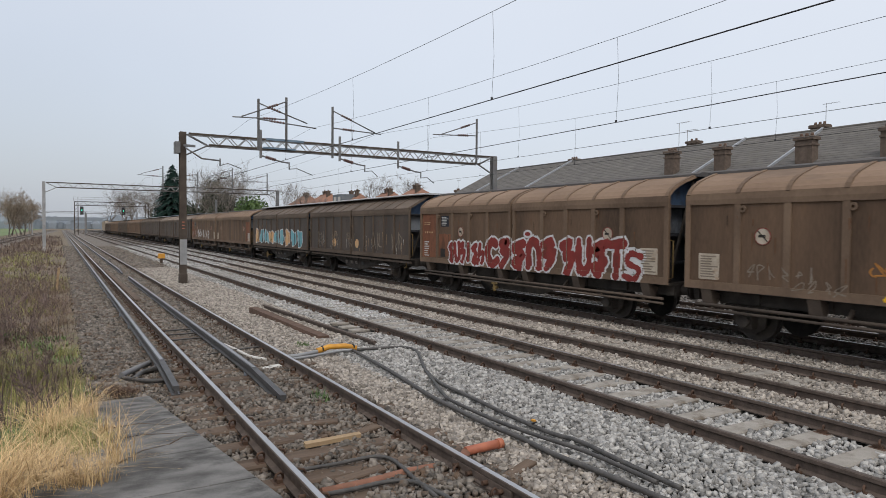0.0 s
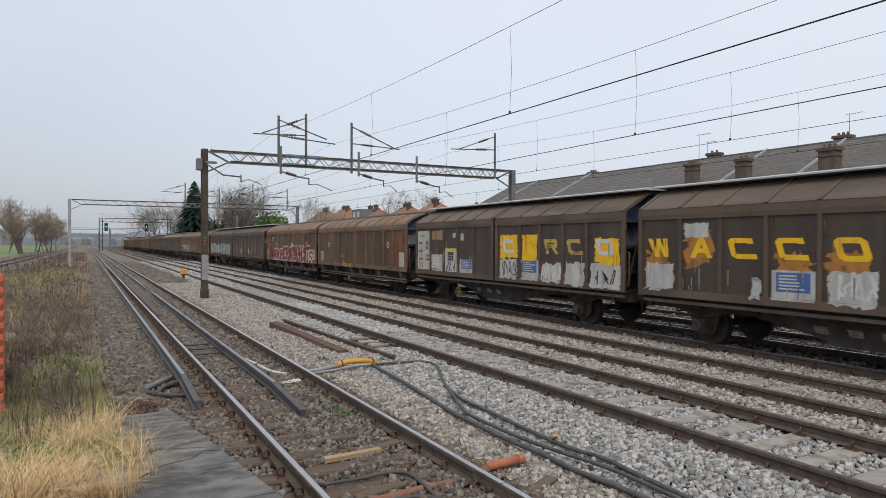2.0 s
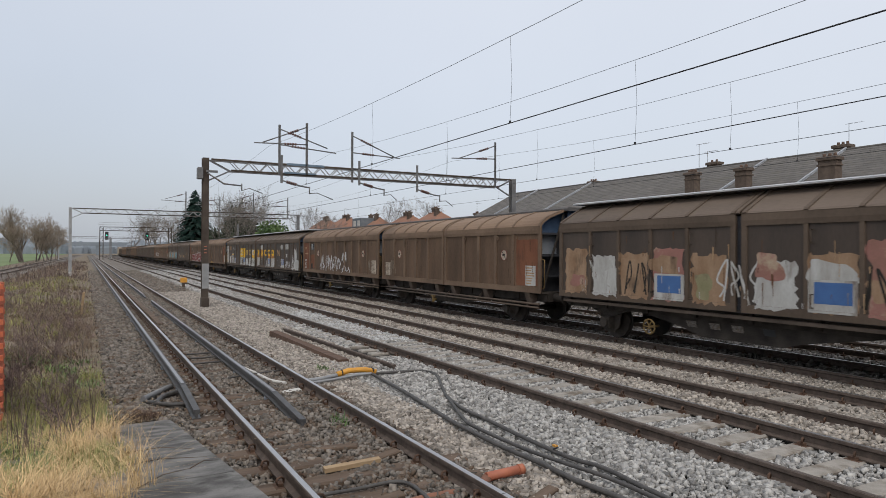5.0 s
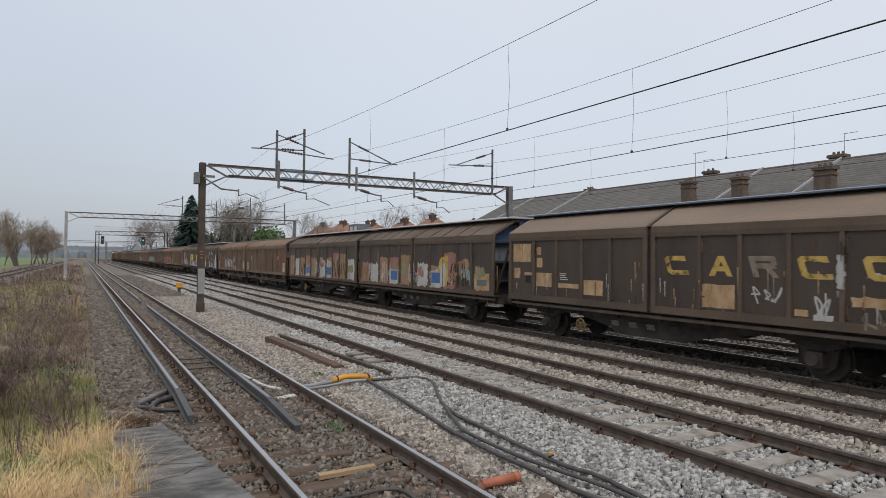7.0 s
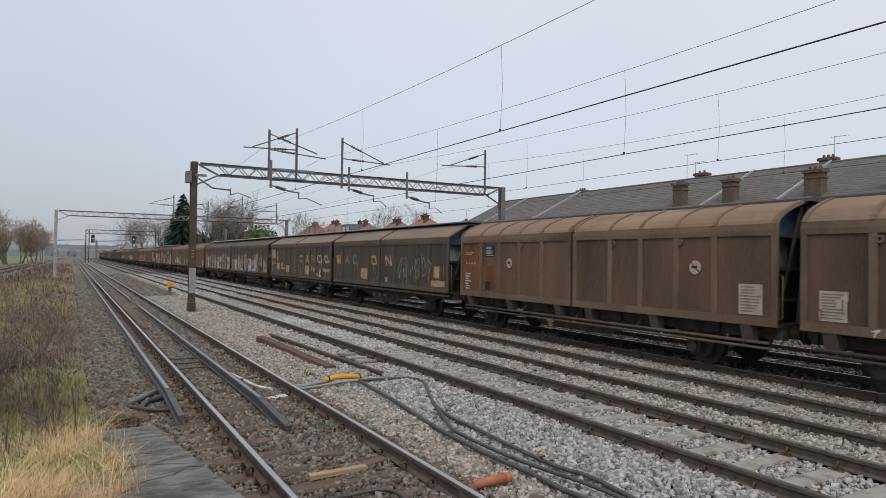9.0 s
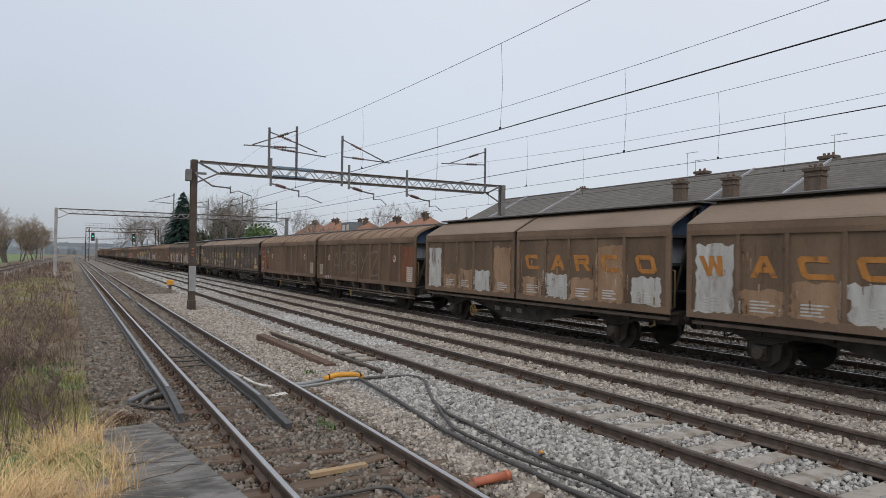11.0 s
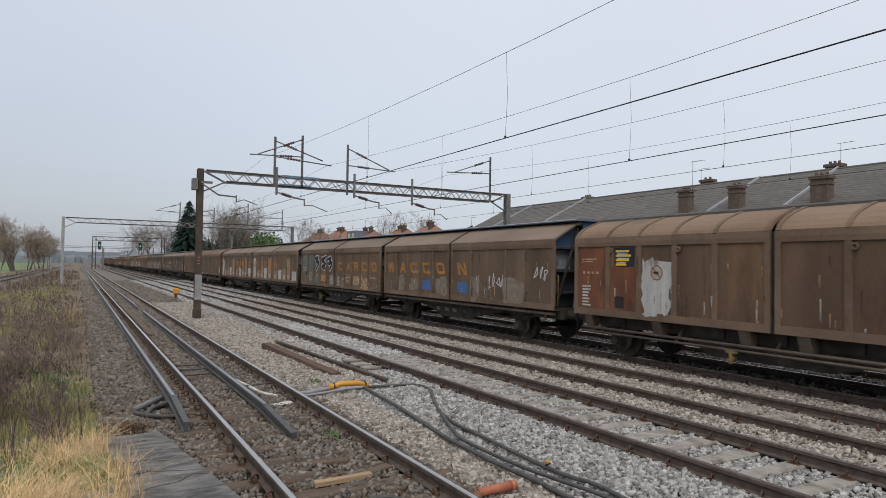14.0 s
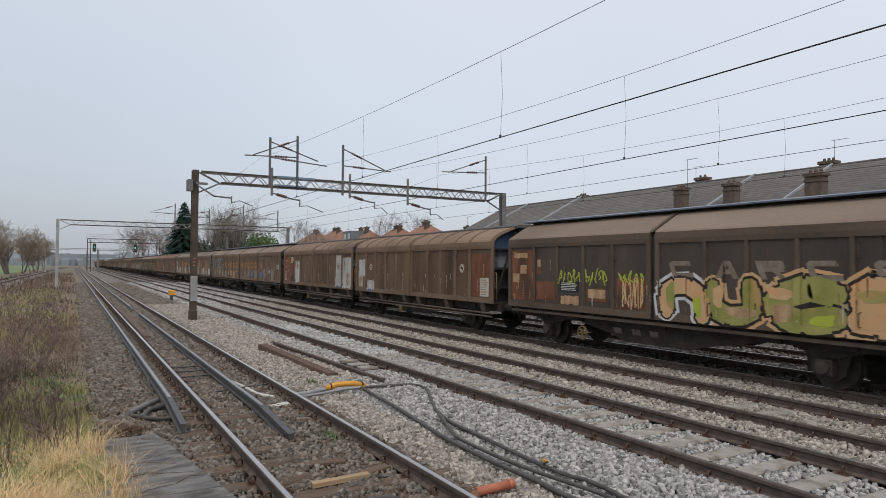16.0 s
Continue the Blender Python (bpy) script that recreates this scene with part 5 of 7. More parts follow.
notice(a, 3.45, 4.12, 1.3, 1.62, P_BLUE, P_GREYW, 5, "blue notice with white print")
coat(a, "yellow_paint", [rect(5.82, 6.75, 1.72, 2.42, 0.03), rect(6.98, 7.7, 1.66, 2.42, 0.03), rect(10.1, 10.95, 1.65, 2.3, 0.05)], P_BRIGHT, "bright yellow paint")
mark(a, 6.25, "open", P_WHITE)
mark(a, 8.35, "bow", P_YELLOW)
mark(a, 9.32, "open", P_YELLOW)
mark(a, 10.45, "ring", P_WHITE)
coat(a, "white_patch", [rect(5.8, 6.7, 1.1, 1.68, 0.04), rect(6.95, 7.76, 1.1, 1.68, 0.02), rect(7.95, 8.75, 1.1, 1.6, 0.05), rect(8.95, 9.7, 1.05, 1.65, 0.05), rect(9.95, 11.0, 1.05, 1.68, 0.03)], P_GREYW, "grey-white worn patch")
notice(a, 6.98, 7.68, 1.32, 1.66, P_BLUE, P_GREYW, 5, "blue notice with white print")
scribble(a, 5.85, 6.7, 1.2, 1.6, P_BLACK, 4, 0.03)
scribble(a, 7.9, 8.8, 1.15, 1.6, P_WHITE, 4, 0.05)
scribble(a, 2.4, 3.05, 1.22, 1.5, P_BLACK, 3, 0.03)
scribble(a, 10.1, 10.9, 1.2, 1.45, P_BLACK, 3, 0.035)
coat(b, "white_patch", [rect(0.2, 1.0, 1.15, 1.75, 0.05), rect(1.3, 1.9, 2.3, 2.6, 0.02), rect(2.9, 3.1, 1.1, 1.5, 0.04), rect(4.4, 5.2, 1.1, 1.7, 0.04), rect(6.9, 7.3, 2.3, 2.6), rect(8.0, 8.3, 2.3, 2.62), rect(8.4, 8.75, 2.3, 2.62), rect(8.1, 8.4, 1.8, 2.0), rect(9.5, 10.95, 1.05, 1.6, 0.06), rect(10.0, 10.5, 1.6, 2.3, 0.1)], P_GREYW, "grey-white worn patch")
coat(b, "yellow_paint", [rect(0.25, 0.9, 1.6, 2.0, 0.08), rect(1.35, 2.0, 1.7, 2.4, 0.12), rect(3.4, 4.1, 1.4, 2.0, 0.12), rect(4.4, 5.1, 1.5, 2.0, 0.1)], P_ORANGE, "orange streaked paint")
for d, f in zip((0.62, 1.7, 2.7, 3.72, 4.8, 6.28), ("zig", "wedge", "open", "open", "ring", "bars")):
    mark(b, d, f, P_BRIGHT if d != 6.28 else P_CREAM)
for d in (3.75, 7.35):
    coat(b, "white_patch", [rect(d - 0.42, d + 0.42, 1.12, 1.68)], P_GREYW, "grey-white patch")
    notice(b, d - 0.33, d + 0.33, 1.28, 1.64, P_BLUE, P_GREYW, 5, "blue notice with white print")
scribble(b, 4.5, 5.2, 1.2, 1.7, P_WHITE, 4, 0.05)
scribble(b, 8.0, 9.0, 1.15, 1.5, P_WHITE, 4, 0.04)
scribble(b, 9.6, 10.6, 1.5, 2.0, P_WHITE, 4, 0.045)
# white tag across the third pair
a, b = WAGONS[3, 0][0], WAGONS[3, 1][0]
scribble(a, 3.1, 6.3, 1.22, 1.92, P_WHITE, 9, 0.065, "big white sprayed tag")
scribble(a, 6.5, 7.6, 1.2, 1.45, P_WHITE, 3, 0.05)
scribble(a, 6.4, 7.2, 1.7, 2.1, P_WHITE, 2, 0.09)
scribble(a, 9.95, 10.4, 1.3, 1.75, P_FAINT, 3, 0.035)
scribble(b, 0.9, 1.4, 1.2, 1.8, P_FAINT, 3, 0.03)
# pale pair covered in old graffiti
a, b = WAGONS[4, 0][0], WAGONS[4, 1][0]
for w in (a, b):
    for i in range(10):
        d = (0.65, 1.7, 2.7, 3.72, 4.8, 6.28, 7.36, 8.35, 9.32, 10.45)[i]
        if w is a or i < 8:
            coat(w, "worn_patch", [rect(d - 0.42, d + 0.42, 1.12, rng.uniform(1.9, 2.4), 0.05)], (P_OLD, P_GREYW, P_OLD, P_PINK)[i % 4], "worn pale patch of old paint", 1)
        coat(w, "graffiti_fill", [blob(d + rng.uniform(-0.2, 0.2), rng.uniform(1.4, 1.9), rng.uniform(0.4, 0.8), rng.uniform(0.3, 0.6), 0.3)], (P_PINK, P_OLD, P_OLIVE, P_GREYW, P_OLD)[(i * 3) % 5], "old graffiti fill", 2)
    for d in (1.2, 2.4, 5.0, 7.8, 8.6):
        scribble(w, d, d + 1.0, 1.2, 2.0, P_GREYW if rng.random() < 0.5 else P_BLACK, 4, 0.04)
    for d in (3.75, 7.35):
        coat(w, "white_patch", [rect(d - 0.42, d + 0.42, 1.12, 1.70)], P_GREYW, "grey-white patch", 3)
        coat(w, "notice", [rect(d - 0.33, d + 0.33, 1.28, 1.66)], P_BLUE, "blue notice", 4)
coat(b, "graffiti_fill", [blob(7.9, 1.72, 0.75, 1.05, 0.15)], P_YELLOW, "yellow graffiti figure", 3)
coat(b, "graffiti_fill", [blob(7.9, 1.6, 0.4, 0.75, 0.15)], P_GREYW, "grey graffiti fill", 4)
scribble(b, 9.0, 9.7, 1.5, 1.85, P_TEAL, 3, 0.07)
coat(b, "white_patch", [rect(10.0, 10.9, 1.15, 1.7, 0.03)], P_CREAM, "cream patch")
coat(b, "notice", [rect(10.15, 10.75, 1.3, 1.5)], P_GREYGREEN, "grey notice", 2)
# dark pair with broken yellow marks
a, b = WAGONS[5, 0][0], WAGONS[5, 1][0]
for w in (a, b):
    repaint(w, "roof_cap", M_CAP_BLUE)
coat(a, "cream_patch", [rect(0.2, 1.05, 2.1, 2.62, 0.01), rect(0.25, 0.55, 1.62, 1.92), rect(0.75, 1.1, 1.72, 1.8), rect(1.32, 1.52, 2.3, 2.52), rect(1.34, 1.58, 1.95, 2.22), rect(1.32, 2.0, 1.42, 1.8), rect(2.28, 3.1, 1.42, 1.54), rect(3.3, 4.0, 1.28, 1.66)], P_CREAM, "cream peeling patch")
coat(a, "label_box", [rect(0.8, 1.05, 1.5, 1.7)], P_BLACK, "black label box", 2)
bars(a, 2.35, 2.75, 1.62, 1.82, 4, P_GREYW)
coat(a, "cream_patch", [rect(6.95, 7.72, 1.22, 1.70, 0.01), rect(8.95, 9.2, 1.2, 1.32), rect(9.95, 11.0, 1.42, 1.6, 0.02)], P_CREAM, "cream peeling patch")
for d, f in ((6.28, "open"), (7.36, "wedge"), (9.32, "open"), (10.45, "ring")):
    mark(a, d, f, P_YELLOW)
mark(a, 8.35, "bow", P_FAINT)
coat(a, "white_patch", [rect(9.70, 9.85, 1.72, 2.3, 0.02), rect(10.2, 10.8, 1.9, 2.0, 0.03), rect(9.3, 9.65, 1.15, 1.25)], P_GREYW, "grey-white worn patch", 2)
scribble(a, 8.05, 8.7, 1.45, 1.62, P_GREYW, 3, 0.03)
scribble(a, 9.3, 9.6, 1.2, 1.5, P_GREYW, 2, 0.04)
scribble(a, 10.1, 10.8, 1.1, 1.35, P_FAINT, 3, 0.04)
for d, f, m_ in ((0.62, "zig", P_YELLOW), (1.7, "wedge", P_FAINT), (2.7, "open", P_FAINT), (4.8, "ring", P_YELLOW), (6.28, "bars", P_CREAM)):
    mark(b, d, f, m_)
coat(b, "cream_patch", [rect(3.4, 4.1, 1.25, 1.72, 0.02), rect(5.95, 6.2, 1.2, 1.4), rect(9.9, 10.9, 1.18, 1.4, 0.02), rect(10.1, 10.5, 1.5, 1.9, 0.03)], P_CREAM, "cream peeling patch")
for d in (7.2, 8.3, 9.2):
    scribble(b, d, d + 0.8, 1.4, 2.2, P_FAINT, 2, 0.05)
# plain round-roofed pair with large faint strokes
b = WAGONS[6, 1][0]
throw_up(b, 2.2, 7.9, 1.4, 2.3, ("tent", "hook", "twin", "fork", "zed"), 0.10, (P_GHOST,), ())
scribble(b, 1.2, 2.1, 1.02, 1.14, P_WHITE, 4, 0.02)
# faded cream pair, orange marks
a, b = WAGONS[7, 0][0], WAGONS[7, 1][0]
for w in (a, b):
    repaint(w, "roof_cap", M_CAP_DARK)
    for i, d in enumerate((0.65, 1.7, 2.7, 3.72, 4.8, 6.28, 7.36, 8.35, 9.32, 10.45)):
        coat(w, "worn_patch", [rect(d - 0.43, d + 0.43, 1.14, rng.uniform(1.6, 1.85) if i % 4 else 2.5, 0.04)], P_OLD if i % 3 else P_GREYW, "worn tan patch of old paint", 1)
        bars(w, d - 0.25, d + 0.3, 1.2, 1.45, 4, P_GREYW)
line_marks(7, P_ORANGE)
for k in (7, 8):
    for half in (0, 1):
        repaint(WAGONS[k, half][0], "sliding_wall", M_CPANEL_WARM)
        for nm in ("rib", "wall_frame"):
            repaint(WAGONS[k, half][0], nm, M_RIB)
# grey-green end, white outlined tags, orange marks
a, b = WAGONS[8, 0][0], WAGONS[8, 1][0]
for w in (a, b):
    repaint(w, "roof_cap", M_CAP_BLUE)
coat(a, "grey_panel", [rect(0.13, 1.14, 1.5, 2.68), rect(1.28, 2.14, 1.16, 2.68), rect(2.3, 3.15, 1.16, 1.45, 0.02)], P_GREYGREEN, "grey-green painted bay")
coat(a, "orange_panel", [rect(3.32, 4.15, 1.25, 1.62, 0.03)], P_ORANGE, "orange faded patch")
for d0, d1, z0, z1, n in ((0.3, 1.0, 2.45, 2.6, 2), (0.3, 1.05, 1.75, 2.0, 3), (1.4, 2.0, 1.25, 1.75, 5), (2.55, 3.0, 1.45, 1.7, 4), (3.4, 4.1, 1.28, 1.6, 6), (7.0, 7.65, 1.25, 1.7, 7), (9.95, 10.9, 1.55, 1.65, 2)):
    bars(a, d0, d1, z0, z1, n, P_CREAM)
coat(a, "label_box", [rect(0.8, 1.1, 1.52, 1.75)], P_BLACK, "black label box", 2)
throw_up(a, 2.25, 5.35, 1.92, 2.5, ("bolt", "knot", "bolt"), 0.17, (P_NAVY,), ((0.05, P_WHITE),))
for dc, zc, ww, hh in ((5.05, 1.35, 0.7, 0.6), (6.05, 1.35, 0.5, 0.6), (6.7, 1.3, 0.6, 0.5), (8.35, 1.42, 0.75, 0.45), (9.1, 1.35, 0.3, 0.6), (9.55, 1.28, 0.6, 0.55)):
    coat(a, "worn_shape", [blob(dc, zc, ww, hh, 0.15)], P_CREAM if dc > 7 else P_FAINT, "worn cream rounded shape", 2)
    bars(a, dc - ww * 0.3, dc + ww * 0.35, zc - hh * 0.35, zc + hh * 0.35, 6, P_FAINT if dc > 7 else P_GREYW, "worn_streaks")
line_marks(8, P_ORANGE)
for d in (3.75, 6.3):
    coat(b, "notice", [rect(d - 0.33, d + 0.33, 1.28, 1.62)], P_BLUE, "faded blue notice", 2)
for dc, ww, hh in ((1.6, 0.5, 0.7), (2.7, 0.6, 0.5), (4.9, 0.8, 0.7), (7.1, 0.5, 0.9), (9.2, 1.1, 0.8)):
    coat(b, "worn_shape", [blob(dc, 1.45, ww, hh, 0.2)], P_FAINT, "worn grey rounded shape", 1)
scribble(b, 7.9, 8.8, 1.5, 1.9, P_WHITE, 4, 0.03)
scribble(b, 10.2, 10.9, 1.85, 2.1, P_WHITE, 3, 0.03)
# rust and white worn bays
a, b = WAGONS[9, 0][0], WAGONS[9, 1][0]
coat(a, "rust_panel", [rect(1.28, 2.12, 1.18, 2.2, 0.02)], P_RUST, "rust-red bay", 2)
notice(a, 1.4, 2.05, 2.18, 2.66, P_NAVY, P_BRIGHT, 4, "dark blue notice with a yellow line")
coat(a, "white_patch", [rect(2.28, 3.1, 1.14, 2.4, 0.08)], P_GREYW, "grey-white worn bay", 1)
coat(a, "white_patch", [rect(8.93, 9.72, 1.1, 2.62, 0.03), rect(9.88, 11.0, 1.05, 2.5, 0.05)], P_GREYW, "grey-white worn bay")
coat(a, "notice", [rect(9.15, 9.45, 1.06, 1.15)], P_BLUE, "small blue label", 3)
coat(b, "white_patch", [rect(0.35, 1.1, 1.7, 2.4, 0.06), rect(1.3, 2.1, 1.1, 1.5, 0.05)], P_GREYW, "grey-white worn bay")
coat(b, "notice", [rect(1.5, 1.8, 1.03, 1.14)], P_BLUE, "small blue label", 3)
# green and peach throw-up on the last pair
a, b = WAGONS[10, 0][0], WAGONS[10, 1][0]
for w in (a, b):
    repaint(w, "roof_cap", M_CAP_BLUE)
coat(a, "rust_patch", [rect(0.15, 1.1, 1.2, 2.62, 0.02), rect(1.3, 2.1, 1.25, 1.75, 0.02), rect(1.32, 1.55, 1.95, 2.15), rect(3.35, 4.05, 1.3, 1.62, 0.02), rect(4.4, 5.28, 1.18, 1.9, 0.03)], P_RUST, "rust-orange patch")
coat(a, "cream_patch", [rect(0.25, 0.9, 2.4, 2.55, 0.02), rect(0.2, 0.5, 1.7, 1.95), rect(0.55, 0.85, 1.95, 2.2), rect(1.35, 1.5, 2.15, 2.35), rect(3.4, 4.0, 1.38, 1.6), rect(2.35, 3.05, 1.18, 1.4, 0.02)], P_CREAM, "cream worn patch", 2)
notice(a, 2.3, 3.05, 1.5, 1.78, P_NAVY, P_GREYW, 5, "dark notice plate")
for d0, d1 in ((2.25, 3.1), (3.3, 4.1), (4.45, 5.25)):
    scribble(a, d0, d1, 1.75, 2.05, P_LIME, 5, 0.028, "lime yellow scribble")
scribble(a, 4.55, 5.2, 1.2, 1.85, P_PEACH, 6, 0.03)
for d, f in zip((6.28, 7.36, 8.35, 9.32, 10.45), ("open", "wedge", "bow", "open", "ring")):
    mark(a, d, f, P_FAINT, 1.95, 2.3)
throw_up(a, 5.7, 7.0, 1.14, 1.74, ("arch",), 0.34, (P_PEACH,), ((0.13, P_WHITE), (0.06, P_BLACK)))
throw_up(a, 6.95, 8.15, 1.20, 1.78, ("cup",), 0.36, (P_GREEN,), ((0.13, P_PEACH), (0.06, P_BLACK)))
throw_up(a, 8.2, 9.75, 1.20, 1.78, ("bowl",), 0.46, (P_GREEN,), ((0.13, P_PEACH), (0.06, P_BLACK)))
throw_up(a, 9.75, 11.0, 1.22, 1.82, ("snake",), 0.40, (P_PEACH,), ((0.13, P_PEACH), (0.06, P_BLACK)))
for dc, zc, ww, hh, pm in ((6.0, 1.55, 0.25, 0.5, P_GREEN), (6.7, 1.35, 0.2, 0.4, P_LIME), (7.2, 1.6, 0.25, 0.4, P_PEACH), (7.7, 1.3, 0.6, 0.2, P_CREAM),
                           (8.5, 1.7, 0.5, 0.22, P_PEACH), (8.55, 1.35, 0.35, 0.35, P_CREAM), (9.3, 1.25, 0.4, 0.2, P_LIME), (10.2, 1.72, 0.6, 0.2, P_GREEN), (10.5, 1.3, 0.4, 0.25, P_CREAM)):
    coat(a, "graffiti_shade", [blob(dc, zc, ww, hh, 0.25)], pm, "patch of sprayed shading", 6)
# streaks of rust, soot and worn paint on the wagons that pass close
for (k, half), (w, lead) in WAGONS.items():
    if k >= 0:
        streaks(w, 0.2, 5.2, 1.3, 2.7, P_RUSTY, 9)
        streaks(w, 5.8, 10.9, 1.3, 2.7, P_RUSTY, 9)
        streaks(w, 0.2, 10.9, 1.3, 2.7, P_SOOT, 12)
        if KINDS[k] in "CS" or k == 9:
            streaks(w, 0.2, 10.9, 1.2, 2.4, P_CREAM, 16)
            streaks(w, 0.2, 10.9, 1.2, 1.9, P_GREYW, 16)

# only the leading wagon of a pair has the hand brake
for (k, half), (w, lead) in WAGONS.items():
    if half and KINDS[k] in "CS":
        for o in list(w.children):
            if o.name.startswith("hand_wheel"):
                bpy.data.objects.remove(o)


# ---------------------------------------------------------------- line-side clutter
def cable(pts, r, material, label, name="cable", z=-0.12):
    ctrl = [Vector((x, y, z + rng.uniform(0, 0.02))) for x, y in pts]
    fine = []
    for k in range(len(ctrl) - 1):
        p0, p1, p2, p3 = ctrl[max(k - 1, 0)], ctrl[k], ctrl[k + 1], ctrl[min(k + 2, len(ctrl) - 1)]
        for s in range(6):
            t = s / 6
            fine.append(0.5 * (2 * p1 + (p2 - p0) * t + (2 * p0 - 5 * p1 + 4 * p2 - p3) * t * t + (3 * p1 - p0 - 3 * p2 + p3) * t ** 3))
    fine.append(ctrl[-1])
    return solid(name, Geo().tube(fine, r, 8), material, label, "cable", "cables on the ballast")


cable([(4.73, 11.3), (5.15, 11.22), (5.65, 11.15), (5.74, 10.7), (5.22, 9.45), (4.99, 8.91), (4.83, 8.17), (4.80, 7.45), (4.74, 6.51), (4.74, 5.67), (4.80, 5.19), (4.74, 4.58), (4.7, 3.8)], 0.026, M_CABLE, "thick black cable looping over the ballast")
cable([(4.70, 11.25), (4.56, 9.43), (4.36, 7.74), (4.31, 7.09), (4.29, 6.29), (4.33, 5.65), (4.32, 5.09), (4.36, 4.5), (4.4, 3.7)], 0.029, M_CABLE, "thick black cable lying along the ballast")
cable([(4.99, 8.91), (4.51, 7.61), (4.44, 7.22), (4.45, 6.21), (4.50, 5.51), (4.60, 4.87), (4.62, 4.0)], 0.024, M_CABLE, "black cable lying along the ballast", z=-0.105)
cable([(3.32, 11.18), (3.7, 11.25), (4.08, 11.40)], 0.038, M_STEEL, "grey conduit leading under the rail", "conduit")
cable([(3.34, 10.95), (3.9, 11.1), (4.4, 11.28), (4.75, 11.3)], 0.026, M_STEEL, "grey conduit beside the yellow sleeve", "conduit")
cable([(1.86, 5.90), (2.31, 5.87), (2.66, 5.85), (2.79, 5.72), (2.79, 5.43), (2.77, 5.16), (2.74, 4.7)], 0.020, M_CABLE, "thin black cable between the near rails")
cable([(1.84, 5.22), (2.17, 5.23), (2.54, 5.21), (2.72, 5.06), (2.80, 4.8), (2.84, 4.4)], 0.022, M_CABLE, "thin black cable between the near rails")
cable([(2.72, 13.0), (2.80, 12.3), (2.88, 11.58), (3.05, 11.15)], 0.028, M_WHITE, "white cable bond between the near rails")
cable([(0.79, 10.93), (1.01, 11.34), (1.28, 11.76)], 0.045, M_STEEL_DARK, "grey jumper cable at the conductor rail end")
cable([(0.95, 10.6), (1.1, 11.08), (1.33, 11.25)], 0.04, M_CABLE, "black jumper cable at the conductor rail end")
cable([(0.81, 10.84), (1.11, 10.41), (1.35, 10.38)], 0.03, M_CABLE, "black jumper cable at the conductor rail end")
for y in (13.8, 14.5, 15.1):
    cable([(1.9, y), (2.25, y + 0.06), (2.58, y + 0.1)], 0.018, M_CABLE, "thin bonding cable across the near track", z=-0.10)
cable([(2.25, 12.0), (2.9, 12.2), (3.25, 12.3)], 0.016, M_CABLE, "thin bonding cable across the near track", z=-0.10)
sl = thing("cable_sleeve", "yellow plastic cable sleeve on the ballast", "cable sleeve")
part("sleeve", Geo().tube([(4.06, 11.4, -0.09), (4.3, 11.42, -0.04), (4.6, 11.38, -0.04), (4.8, 11.3, -0.09)], 0.050, 10), M_YELLOW, sl)
for x, y in ((4.16, 11.41), (4.74, 11.325)):
    part("strap", Geo().tube([(x - 0.012, y, -0.062), (x + 0.012, y, -0.06)], 0.056, 10), M_BLACK, sl, "black strap")
part("yellow_tag", Geo().box(-0.018, 0.018, -0.03, 0.03, 0, 0.02), M_YELLOW, solid("cable_tie_stub", Geo().tube([(4.715, 5.93, -0.09), (4.72, 5.85, -0.05)], 0.01, 5), M_BLACK, "small yellow cable tag on the black cable", "cable tag"), "", pose(4.74, 5.93, -0.065))
M_TUBE_DIRTY = mat("dirty_clay_tube", (0.26, 0.12, 0.08), (0.15, 0.085, 0.06), 8, 0.85, 0, 0.2, 60)
tb = thing("drain_tube", "orange clay tube passing under the near rail", "tube")
n = 12
part("tube_wall", Geo().tube([(3.55, 5.53, -0.10), (3.98, 5.53, -0.085)], 0.047, n), M_ORANGE, tb)
part("tube_buried", Geo().tube([(1.95, 5.36, -0.155), (2.4, 5.39, -0.165), (2.8, 5.42, -0.155), (3.12, 5.45, -0.17), (3.3, 5.48, -0.225), (3.46, 5.50, -0.18), (3.56, 5.53, -0.105)], 0.05, n), M_TUBE_DIRTY, tb, "dirt-caked length running under the rail")
part("tube_rim", Geo().tube([(3.94, 5.53, -0.086), (4.0, 5.53, -0.084)], 0.053, n), M_ORANGE, tb)
pl = Geo().add([(2.2, 6.52, -0.145), (2.85, 6.57, -0.145), (2.86, 6.66, -0.145), (2.21, 6.62, -0.145), (2.2, 6.52, -0.10), (2.85, 6.57, -0.10), (2.86, 6.66, -0.10), (2.21, 6.62, -0.10)],
               [(3, 2, 1, 0), (4, 5, 6, 7), (0, 1, 5, 4), (1, 2, 6, 5), (2, 3, 7, 6), (3, 0, 4, 7)])
M_PLANK = mat("bleached_plank", (0.40, 0.29, 0.17), (0.26, 0.18, 0.11), 6, 0.85, 0, 0.2, 60, stretch=(0.2, 1, 1))
solid("wood_plank", pl, M_PLANK, "short bleached wooden plank between the rails", "plank")
